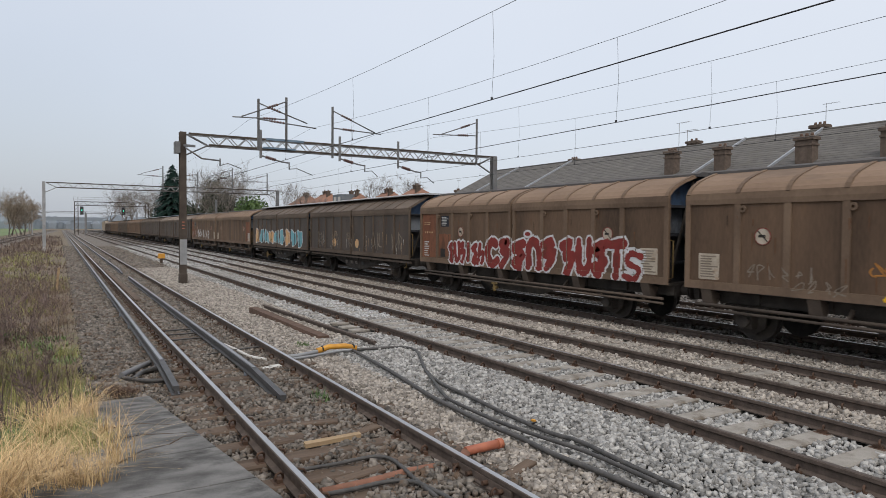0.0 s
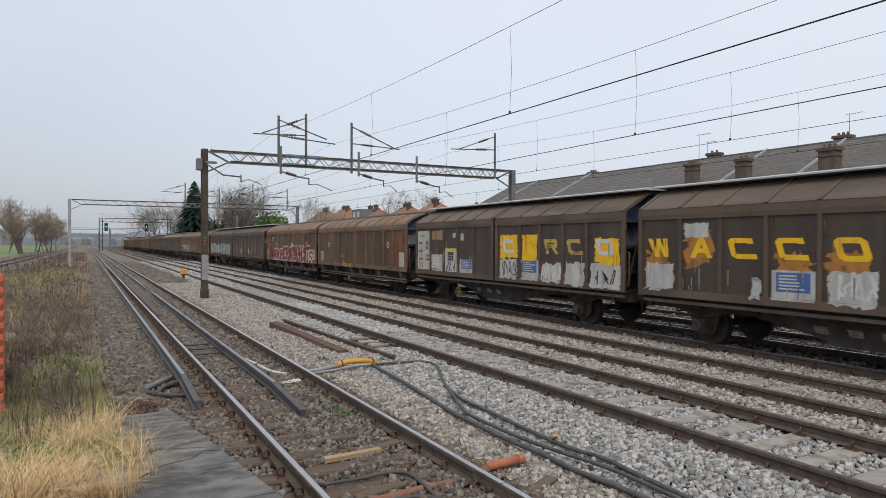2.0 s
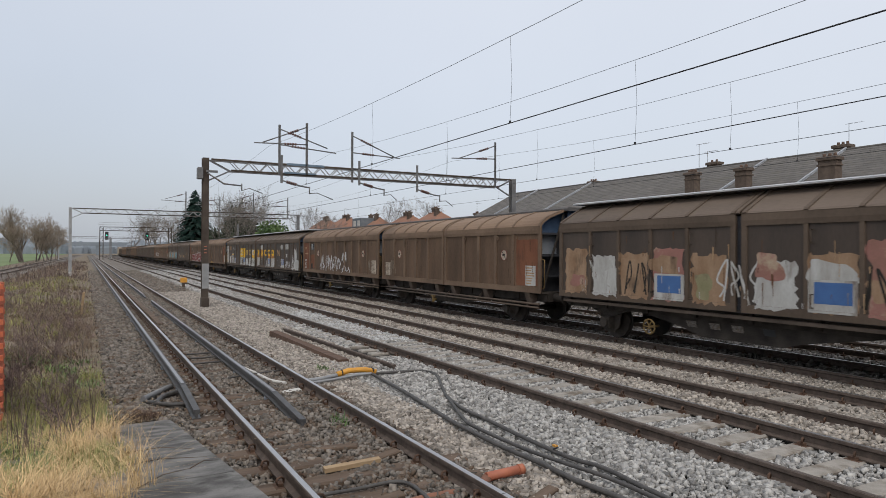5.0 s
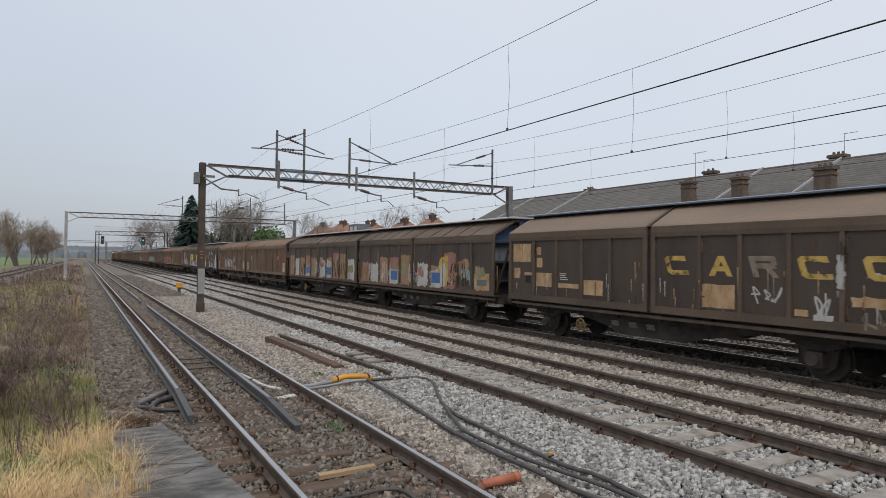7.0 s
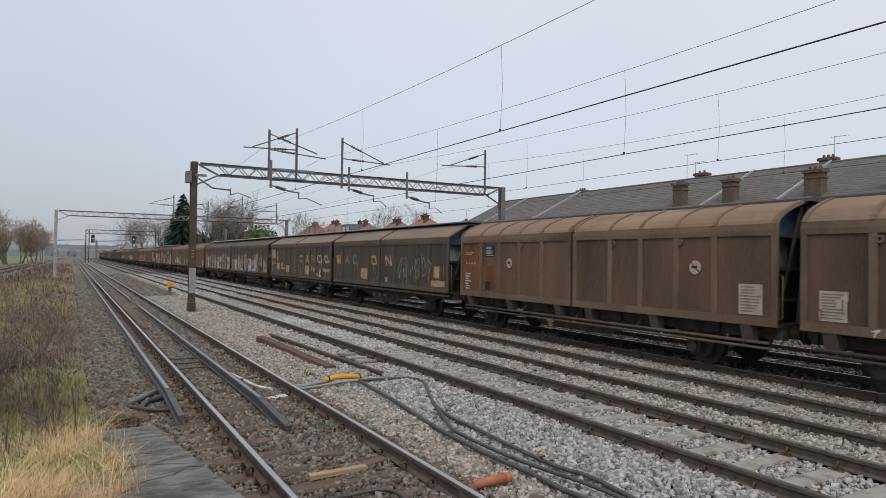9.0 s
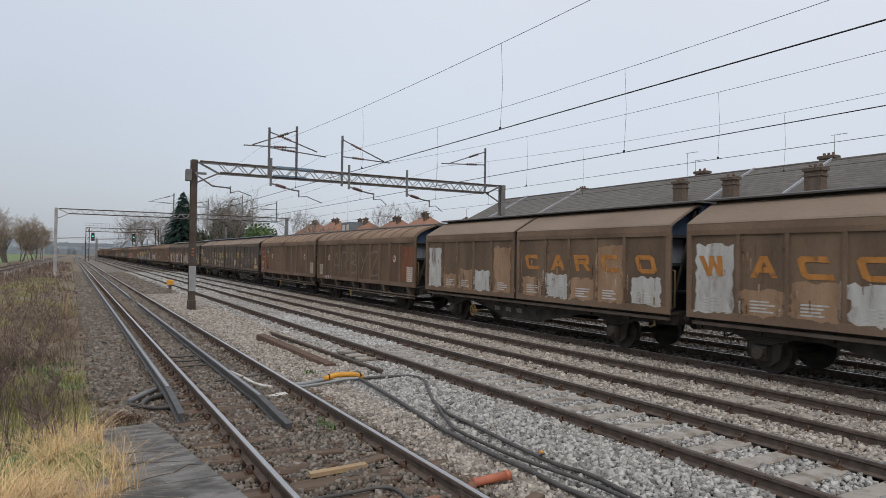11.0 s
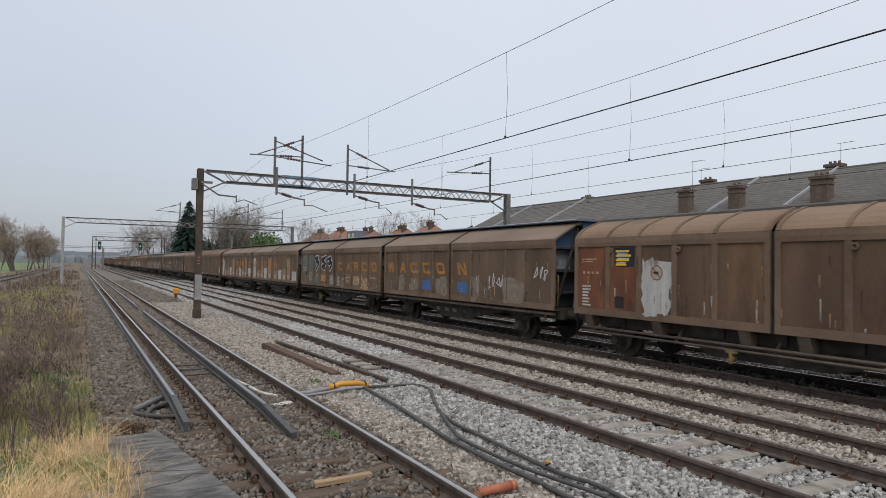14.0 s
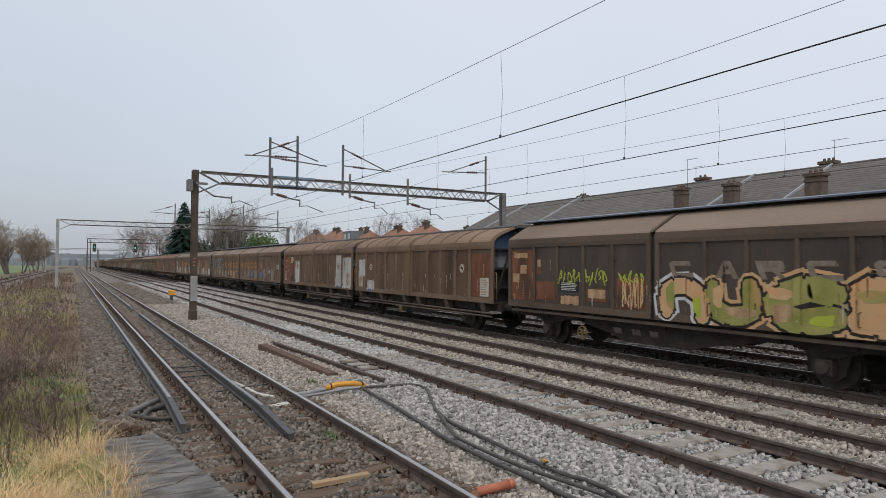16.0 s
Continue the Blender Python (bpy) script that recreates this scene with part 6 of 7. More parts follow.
# bolted joints of the near track
for xr in (TRACKS["A"] - 0.7525, TRACKS["A"] + 0.7525):
    fp = thing("rail_joint", "bolted steel fishplate joint on the near rail", "rail joint", pose(xr, 4.85, 0), "joints of the near track")
    for s in (-1, 1):
        plate = Geo().prism([(s * 0.016, -0.045), (s * 0.040, -0.052), (s * 0.044, -0.11), (s * 0.062, -0.128), (s * 0.016, -0.122)], -0.48, 0.48)
        fpl = part("fishplate", plate, M_RUST, fp, "rusty fishplate")
        for y in (-0.36, -0.13, 0.13, 0.36):
            part("bolt", Geo().tube([(s * 0.036, y, -0.085), (s * 0.095, y, -0.085)], 0.024, 6), M_CHAIR, fpl)
    part("joint_gap", Geo().box(-0.034, 0.034, -0.004, 0.004, -0.03, 0.0035), M_BLACK, fp)
board = Geo().chamfer(-0.09, 0.09, -7.8, 7.8, 0, 0.06, 0.01)
solid("timber_board", board, M_TIMBER, "long brown board lying beside the centre conductor rail", "board", m=pose(2.08, 30.0, -0.165, 0, 0, 0.1))
for bx_, by_, bl, ba in ((3.0, 10.6, 0.30, 8), (2.6, 7.3, 0.5, -25), (2.95, 6.75, 0.45, 12), (3.8, 4.95, 0.42, 20), (2.4, 5.55, 0.5, 5)):
    solid("wood_scrap", Geo().chamfer(-bl / 2, bl / 2, -0.06, 0.06, 0, 0.04, 0.012), M_WHITE if by_ > 10 else M_TIMBER, "pale splintered scrap on the ballast" if by_ > 10 else "dark splintered timber scrap on the ballast", "scrap wood", m=pose(bx_, by_, -0.155, 3, -4, ba))
for k_, (ax_, ay_, bx_, by_) in enumerate(((0.30, 5.0, 0.75, 5.55), (0.75, 5.55, 1.0, 5.75), (0.2, 6.1, 0.95, 6.0), (0.4, 6.9, 0.9, 6.6))):
    solid("fallen_twig", Geo().tube([(ax_, ay_, ramp_z(ay_) + 0.012), ((ax_ + bx_) / 2, (ay_ + by_) / 2 + 0.04, ramp_z((ay_ + by_) / 2) + 0.03), (bx_, by_, ramp_z(by_) + 0.012)], 0.005, 5, True, 0.002), M_TIMBER, "thin brown twig fallen on the concrete slabs", "twig", "twigs on the slabs")
# loose steel beside the second track
bm_ = thing("steel_beam", "rust-red steel beam lying on the ballast", "steel beam")
g = Geo()
for (xa, ya), (xb, yb) in (((4.58, 18.0), (4.78, 13.0)),):
    g.add([(xa - 0.12, ya, -0.17), (xa + 0.12, ya, -0.17), (xb + 0.12, yb, -0.17), (xb - 0.12, yb, -0.17), (xa - 0.11, ya, -0.02), (xa + 0.11, ya, -0.02), (xb + 0.11, yb, -0.10), (xb - 0.11, yb, -0.10)],
          [(3, 2, 1, 0), (4, 5, 6, 7), (0, 1, 5, 4), (1, 2, 6, 5), (2, 3, 7, 6), (3, 0, 4, 7)])
part("beam", g, M_RUST_RED, bm_)
lr = Geo().prism(RAIL, 0, 7.0)
solid("loose_rail", lr, M_RUST, "rusty spare rail lying on the ballast", "rail", m=pose(5.29, 11.56, -0.03, 0, 0, 2.2))
# yellow box on a stub beside the line
yb = thing("trackside_box", "small yellow trackside box on a short post", "trackside box", pose(5.42, 43.5, -0.17))
part("box", Geo().chamfer(-0.19, 0.19, -0.15, 0.15, 0.38, 0.68, 0.04), M_YELLOW, yb)
part("stub", Geo().box(-0.08, 0.08, -0.08, 0.08, 0, 0.35), M_RUST, yb)
# small posts on the bank
ps = thing("timber_post", "weathered leaning timber post in the weeds", "post", pose(-0.12, 27.5, -0.3, 4, 6, 0))
part("post_shaft", Geo().chamfer(-0.04, 0.04, -0.04, 0.04, 0, 0.95, 0.02), M_PLANK, ps)
# brick pier
bp = thing("brick_pier", "orange-red brick pier beside the platform ramp", "brick pier", pose(-1.22, 10.0, 0))
part("core", Geo().box(-0.6, 0.245, -0.105, 0.6, -0.4, 1.74), mat("lime_mortar", (0.30, 0.15, 0.09), (0.38, 0.2, 0.13), 6, 0.95), bp)
brick = Geo().chamfer(-0.1075, 0.1075, -0.05, 0.05, 0, 0.065, 0.004).mesh("brick", M_BRICK)
for row in range(27):
    for c in range(4):
        x = -0.49 + c * 0.225 + (0.11 if row % 2 else 0)
        if x < 0.2:
            part("brick", brick, None, bp, "", pose(x + 0.03, -0.08, -0.28 + row * 0.075))
    for c in range(3):
        part("brick", brick, None, bp, "", pose(0.22, 0.02 + c * 0.225 + (0.11 if row % 2 else 0), -0.28 + row * 0.075, 0, 0, 90))


# ---------------------------------------------------------------- loose stones
def stones(name, n, place, size, material, label, seed):
    """Angular stones, joined; place gives x, y, z for uniform random pairs, or None."""
    rs = np.random.RandomState(seed)
    pos = place(rs, n)
    n = len(pos)
    base = np.array([(x, y, z) for z in (-1, 1) for y in (-1, 1) for x in (-1, 1)], float)
    sc = rs.uniform(0.55, 1.15, (n, 1, 3)) * size * rs.uniform(0.62, 1.2, (n, 1, 1)) * 0.5
    v = (base[None] + rs.uniform(-0.55, 0.55, (n, 8, 3))) * sc
    v[:, :, 2] *= 0.85
    ang = rs.uniform(0, 6.28, n)
    tilt = rs.uniform(-1.2, 1.2, n)
    ct, st = np.cos(tilt)[:, None], np.sin(tilt)[:, None]
    y, z = v[:, :, 1] * ct - v[:, :, 2] * st, v[:, :, 1] * st + v[:, :, 2] * ct
    ca, sa = np.cos(ang)[:, None], np.sin(ang)[:, None]
    x, y = v[:, :, 0] * ca - y * sa, v[:, :, 0] * sa + y * ca
    v = np.stack([x, y, z], -1) + pos[:, None, :]
    f = np.array([(0, 2, 3, 1), (4, 5, 7, 6), (0, 1, 5, 4), (2, 6, 7, 3), (0, 4, 6, 2), (1, 3, 7, 5)])
    faces = (f[None] + (np.arange(n) * 8)[:, None, None]).reshape(-1, 4)
    me = bpy.data.meshes.new(name)
    me.vertices.add(n * 8)
    me.vertices.foreach_set("co", v.reshape(-1).astype(np.float32))
    me.loops.add(n * 24)
    me.loops.foreach_set("vertex_index", faces.reshape(-1).astype(np.int32))
    me.polygons.add(n * 6)
    me.polygons.foreach_set("loop_start", np.arange(0, n * 24, 4, dtype=np.int32))
    me.update(calc_edges=True)
    me.validate()
    me.materials.append(material)
    return tagged(new(name, me), label, "ballast", kind="stuff")


def scatter(x0, x1, y0, y1, skip_rails, sleepers=None, zb=-0.155):
    """Random places in a strip, clear of rails and mostly of sleepers."""
    def place(rs, n):
        cell = math.sqrt((x1 - x0) * (y1 - y0) / (0.8 * n))
        gx_, gy_ = np.meshgrid(np.arange(x0, x1, cell), np.arange(y0, y1, cell))
        gx_ = gx_ + 0.5 * cell * (np.arange(gx_.shape[0])[:, None] % 2)
        extra = n // 5
        x = np.concatenate([gx_.ravel() + rs.uniform(-0.42, 0.42, gx_.size) * cell, rs.uniform(x0, x1, extra)])
        y = np.concatenate([gy_.ravel() + rs.uniform(-0.42, 0.42, gy_.size) * cell, rs.uniform(y0, y1, extra)])
        lift = np.concatenate([np.zeros(gx_.size), np.full(extra, 0.016)])
        n = len(x)
        keep = np.ones(n, bool)
        for xr in skip_rails:
            keep &= np.abs(x - xr) > 0.09
        if sleepers:
            xc, s0, pitch, share = sleepers
            on = (np.abs(x - xc) < 1.27) & (np.abs((y - s0 + pitch / 2) % pitch - pitch / 2) < 0.15)
            keep &= ~on | (rs.uniform(0, 1, n) < share)
        # a wedge that the tracks' side view takes in
        keep &= (y > 0.42 * x - 0.3) & ((x > 1.06) | (y > 9.75))
        hump = (0.02 * np.sin(x * 2.3 + 1) + 0.012 * np.sin(y * 1.7)) * (0.25 if sleepers and sleepers[3] < 0.1 else 1.0)
        return np.stack([x, y, np.full(n, zb) + hump + lift + rs.uniform(-0.016, 0.012, n)], -1)[keep]
    return place


RA = [TRACKS["A"] - 0.7525, TRACKS["A"] + 0.7525]
RB = [TRACKS["B"] - 0.7525, TRACKS["B"] + 0.7525]
RC = [TRACKS["C"] - 0.7525, TRACKS["C"] + 0.7525]
RD = [TRACKS["D"] - 0.7525, TRACKS["D"] + 0.7525]
SA, SB, SC = (TRACKS["A"], 3.3, 0.62, 0.6), (TRACKS["B"], 3.0, 0.601, 0.02), (TRACKS["C"], 4.0, 0.62, 0.55)
stones("oily_stones", 15500, scatter(1.06, 3.75, 3.5, 16, RA, SA, -0.172), 0.056, M_STONE_DARK, "dark oily ballast stones round the near rails", 1)
stones("oily_stones", 18000, scatter(1.06, 3.75, 16, 40, RA, SA, -0.172), 0.075, M_STONE_DARK, "dark oily ballast stones round the near rails", 2)
stones("old_stones", 7500, scatter(0.35, 1.15, 9.7, 40, RA, None, -0.178), 0.066, M_STONE_DARK, "dark old ballast stones of the path beside the track", 31)
stones("old_stones", 3500, scatter(3.65, 4.42, 3.5, 12, RA, None, -0.170), 0.057, M_STONE_WARM, "brownish old ballast stones beside the track", 3)
stones("old_stones", 19000, scatter(3.5, 5.45, 12, 40, RA, None, -0.165), 0.066, M_STONE_WARM, "brownish old ballast stones beside the track", 4)
stones("grey_stones", 9500, scatter(4.35, 6.1, 2.6, 13, RB, None, -0.174), 0.056, M_STONE, "clean grey granite ballast stones", 5)
stones("grey_stones", 12900, scatter(6.1, 8.2, 2.6, 15, RB, SB, -0.188), 0.056, M_STONE, "clean grey granite ballast stones", 6)
stones("grey_stones", 20000, scatter(5.4, 8.2, 15, 40, RB, SB, -0.184), 0.070, M_STONE, "clean grey granite ballast stones", 7)
stones("grey_stones", 22000, scatter(8.1, 11.8, 3.2, 17, RC, SC, -0.160), 0.059, M_STONE_WARM, "grey ballast stones between the far tracks", 8)
stones("grey_stones", 24000, scatter(8.1, 11.8, 17, 42, RC, SC, -0.160), 0.070, M_STONE_WARM, "grey ballast stones between the far tracks", 9)
stones("pale_stones", 5000, scatter(6.28, 7.62, 15.5, 25, RB, (TRACKS["B"], 3.0, 0.601, 0.4), -0.165), 0.06, M_STONE_PALE, "pale dusty ballast stones between the rails", 32)
stones("old_stones", 20000, scatter(0.4, 5.6, 40, 85, RA, None, -0.175), 0.12, M_STONE_DARK, "brownish old ballast stones beside the track", 33)
stones("grey_stones", 18000, scatter(5.4, 11.8, 40, 85, RB + RC, None, -0.175), 0.13, M_STONE, "grey ballast stones along the tracks", 34)
# stones below the train, their colour darkened for its shadow
stones("far_stones", 16000, scatter(11.8, 19.5, 4.6, 32, RD, None, -0.16), 0.075, M_STONE_SHADE, "grimy ballast stones, coloured darker for the shade under the train", 10)


# ---------------------------------------------------------------- weeds and grass
def blades(name, n, place, height, width, material, label, bend=0.5, seed=3, segs=3):
    """Thin curved blades, joined into one mesh."""
    rs = np.random.RandomState(seed)
    base = place(rs, n)
    n = len(base)
    hgt = height * rs.uniform(0.35, 1.15, n) * (0.5 + 0.65 * np.abs(np.sin(base[:, 0] * 3.1 + 1.3 * base[:, 1]) * np.cos(base[:, 1] * 1.9 - base[:, 0])))
    ang, lean = rs.uniform(0, 6.283, n), rs.uniform(0.1, 1.0, n) * bend
    dx, dy = np.cos(ang), np.sin(ang)
    rows = []
    for i in range(segs + 1):
        f = i / segs
        out = lean * hgt * f * f
        up = hgt * f * (1 - 0.25 * lean * f)
        c = base + np.stack([dx * out, dy * out, up], -1)
        wv = width * (1 - 0.85 * f) * 0.5
        side = np.stack([-dy * wv, dx * wv, np.zeros(n)], -1)
        rows += [c - side, c + side]
    v = np.stack(rows, 1)
    k = 2 * (segs + 1)
    f = np.array([(2 * i, 2 * i + 1, 2 * i + 3, 2 * i + 2) for i in range(segs)])
    faces = (f[None] + (np.arange(n) * k)[:, None, None]).reshape(-1, 4)
    me = bpy.data.meshes.new(name)
    me.vertices.add(n * k)
    me.vertices.foreach_set("co", v.reshape(-1).astype(np.float32))
    me.loops.add(len(faces) * 4)
    me.loops.foreach_set("vertex_index", faces.reshape(-1).astype(np.int32))
    me.polygons.add(len(faces))
    me.polygons.foreach_set("loop_start", np.arange(0, len(faces) * 4, 4, dtype=np.int32))
    me.update(calc_edges=True)
    me.validate()
    me.materials.append(material)
    return tagged(new(name, me), label, "vegetation", kind="stuff")


M_STRAW = mat("dry_straw", (0.30, 0.19, 0.085), (0.82, 0.60, 0.33), 9, 0.8, 0, 0, 40, island=True, spread=0.45)
M_GRASS = mat("rough_green_grass", (0.11, 0.125, 0.04), (0.42, 0.40, 0.15), 9, 0.75, 0, 0, 40, island=True, spread=0.45, c3=(0.40, 0.31, 0.15), stain=0.56)
M_STEM = mat("dead_brown_stems", (0.055, 0.040, 0.036), (0.22, 0.165, 0.14), 9, 0.9, 0, 0, 40, island=True, spread=0.45)
M_LITTER = mat("dead_leaf_litter", (0.085, 0.06, 0.045), (0.30, 0.225, 0.155), 9, 0.9, 0, 0, 40, island=True, spread=0.45)
M_LEAFY = mat("weed_leaf", (0.05, 0.085, 0.025), (0.20, 0.27, 0.08), 9, 0.6, 0, 0, 40, island=True, spread=0.45)
M_LEAF = mat("evergreen_leaf", (0.035, 0.075, 0.022), (0.12, 0.19, 0.05), 9, 0.6, 0, 0, 40, island=True, spread=0.4)


def weeds(x0, x1, y0, y1, clumps, tight, onramp=False, edge=None):
    def place(rs, n):
        cx, cy = rs.uniform(x0, x1, clumps), rs.uniform(y0, y1, clumps)
        i = rs.randint(0, clumps, n)
        x, y = cx[i] + rs.normal(0, tight, n), cy[i] + rs.normal(0, tight * 1.3, n)
        keep = (y > 2.5) & (x < np.where(y > 9.6, 0.20 + 0.16 * np.sin(y * 1.9) * np.sin(y * 0.7 + 1) + 0.5 * rs.uniform(0, 1, n) ** 3, 0.62)) & ((x < 0.36) | (rs.uniform(0, 1, n) < 0.25) | (y > 9.7))
        x, y = x[keep], y[keep]
        z = np.array([max(ground_z(a, b), ramp_z(b) if (b < 9.7 and a > -1.6) else -9) for a, b in zip(x, y)])
        return np.stack([x, y, z - 0.01], -1)
    return place


blades("straw_grass", 2600, weeds(-1.3, 0.0, 4.2, 6.3, 14, 0.09), 0.48, 0.006, M_STRAW, "tufts of dry straw-yellow grass on the ramp", 2.2, 11, 5)
blades("straw_grass", 1700, weeds(-0.1, 0.40, 4.6, 8.2, 11, 0.06), 0.46, 0.005, M_STRAW, "tufts of dry straw-yellow grass on the ramp", 1.7, 12, 5)
blades("straw_grass", 1100, weeds(-1.6, 0.2, 6.5, 10.5, 16, 0.10), 0.42, 0.006, M_STRAW, "tufts of dry straw-yellow grass on the bank", 2.0, 24, 4)
blades("green_grass", 11000, weeds(-1.6, 0.22, 5.0, 11.0, 60, 0.13), 0.24, 0.008, M_GRASS, "rough green grass and weeds on the bank", 1.1, 13)
blades("green_grass", 9000, weeds(-2.4, 0.25, 9.3, 13.5, 40, 0.16), 0.30, 0.009, M_GRASS, "rough green grass and weeds on the bank", 1.0, 14)
blades("leafy_weeds", 2600, weeds(-1.2, 0.15, 5.6, 10.2, 34, 0.10), 0.13, 0.032, M_LEAFY, "broad green weed leaves among the grass", 1.6, 41, 2)
blades("leafy_weeds", 1800, weeds(-2.2, 0.2, 9.5, 16, 26, 0.16), 0.16, 0.035, M_LEAFY, "broad green weed leaves among the dead stems", 1.6, 42, 2)
blades("dead_stems", 240, weeds(-1.8, 0.1, 7.5, 11, 24, 0.10), 0.85, 0.010, M_STEM, "dead brown weed stems on the bank", 0.5, 18, 4)
blades("dead_stems", 420, weeds(-2.4, 0.2, 10, 17, 30, 0.16), 0.8, 0.010, M_STEM, "dead brown weed stems on the bank", 0.7, 15, 4)
blades("dead_stems", 900, weeds(-3.8, 0.2, 15, 32, 60, 0.30), 0.6, 0.012, M_STEM, "dead brown weed stems on the bank", 0.9, 16, 4)
blades("dead_stems", 1300, weeds(-5.5, 0.1, 30, 66, 70, 0.45), 0.6, 0.025, M_STEM, "dead brown weed stems on the bank", 0.8, 17)
blades("bramble_twigs", 9000, weeds(-3.5, 0.3, 10.5, 30, 70, 0.30), 0.5, 0.008, M_LITTER, "tangled dry twigs among the weeds", 1.8, 26, 4)
blades("leaf_litter", 24000, weeds(-3.5, 0.45, 9.6, 30, 140, 0.4), 0.08, 0.035, M_LITTER, "dead leaf litter among the weeds", 1.6, 19, 1)
blades("far_weeds", 2600, weeds(-8.5, 0.2, 60, 150, 120, 0.9), 0.75, 0.06, M_STEM, "brown dead weeds far along the bank", 0.9, 43, 3)
blades("far_litter", 9000, weeds(-8.0, 0.3, 28, 120, 200, 0.8), 0.2, 0.08, M_LITTER, "dead litter far along the bank", 1.6, 44, 1)
blades("green_patches", 5000, weeds(-5.5, 0.2, 15, 60, 80, 0.45), 0.28, 0.025, M_GRASS, "green weeds among dead stems", 1.0, 20)
blades("ramp_stalks", 90, weeds(0.1, 0.7, 4.8, 9.2, 26, 0.14), 0.5, 0.005, M_STRAW, "loose dry stalks on the slabs", 1.9, 21, 4)
blades("track_weeds", 130, lambda rs, n: np.stack([np.concatenate([rs.normal(4.1, 0.06, n // 2), rs.normal(3.0, 0.06, n - n // 2)]), np.concatenate([rs.normal(12.3, 0.12, n // 2), rs.normal(8.3, 0.1, n - n // 2)]), np.full(n, -0.15)], -1), 0.14, 0.02, M_LEAF, "small green weeds in the ballast", 1.0, 22, 2)
blades("litter_scrap", 500, lambda rs, n: np.stack([rs.normal(0.72, 0.12, n), rs.normal(9.85, 0.12, n), np.full(n, -0.13)], -1), 0.16, 0.008, M_RUST_RED, "tuft of dead red-brown grass at the slab edge", 1.2, 23, 2)


# ---------------------------------------------------------------- houses
M_SLATE = mat("grey_brown_slate_roof", (0.090, 0.084, 0.079), (0.155, 0.144, 0.133), 1.2, 0.9, 0, 0.25, 12, c3=(0.115, 0.106, 0.092), stain=0.54)
M_CLAY = mat("orange_clay_tile_roof", (0.30, 0.155, 0.105), (0.22, 0.125, 0.09), 0.8, 0.9, 0, 0.2, 12, c3=(0.18, 0.13, 0.10), stain=0.55)
M_STOCK = mat("sooty_stock_brick", (0.085, 0.066, 0.055), (0.15, 0.115, 0.092), 4, 0.9, 0, 0.2, 30)
M_RENDER = mat("pale_render_wall", (0.42, 0.40, 0.37), (0.52, 0.50, 0.46), 1, 0.9, 0, 0.1, 30)
M_POT = mat("clay_chimney_pot", (0.13, 0.085, 0.065), (0.10, 0.065, 0.05), 4, 0.85)
M_FLASH = mat("lead_flashing", (0.34, 0.36, 0.39), (0.24, 0.25, 0.27), 3, 0.6)
M_GLASS = mat("dark_window_glass", (0.05, 0.06, 0.07), (0.09, 0.10, 0.12), 2, 0.1)
M_DORMER = mat("grey_dormer_cladding", (0.13, 0.15, 0.17), (0.18, 0.20, 0.22), 2, 0.8)


def chimney(parent, x, y, z0, z1, w=0.9, pots=3):
    w *= 0.85
    c = Geo().box(x - 0.33, x + 0.33, y - w / 2, y + w / 2, z0, z1 - 0.28)
    c.box(x - 0.38, x + 0.38, y - w / 2 - 0.06, y + w / 2 + 0.06, z1 - 0.62, z1 - 0.52)
    c.chamfer(x - 0.42, x + 0.42, y - w / 2 - 0.1, y + w / 2 + 0.1, z1 - 0.28, z1 - 0.05, 0.05)
    ch = part("chimney", c, M_STOCK, parent, "sooty brick chimney")
    for i in range(pots):
        yy = y + (i - (pots - 1) / 2) * w / (pots + 0.2)
        part("chimney_pot", Geo().tube([(x, yy, z1 - 0.06), (x, yy, z1 + 0.16)], 0.11, 8, True, 0.09), M_POT, ch)


def aerial(parent, x, y, z0, z1, arm=0.9):
    a = Geo().tube([(x, y, z0), (x, y, z1)], 0.018, 5)
    a.tube([(x, y - arm, z1 - 0.03), (x, y + 0.25, z1 - 0.03)], 0.012, 4)
    for i in range(5):
        a.tube([(x - 0.2, y - arm + i * 0.2, z1 - 0.03), (x + 0.2, y - arm + i * 0.2, z1 - 0.03)], 0.007, 4)
    part("aerial", a, M_STEEL_DARK, parent, "thin television aerial")


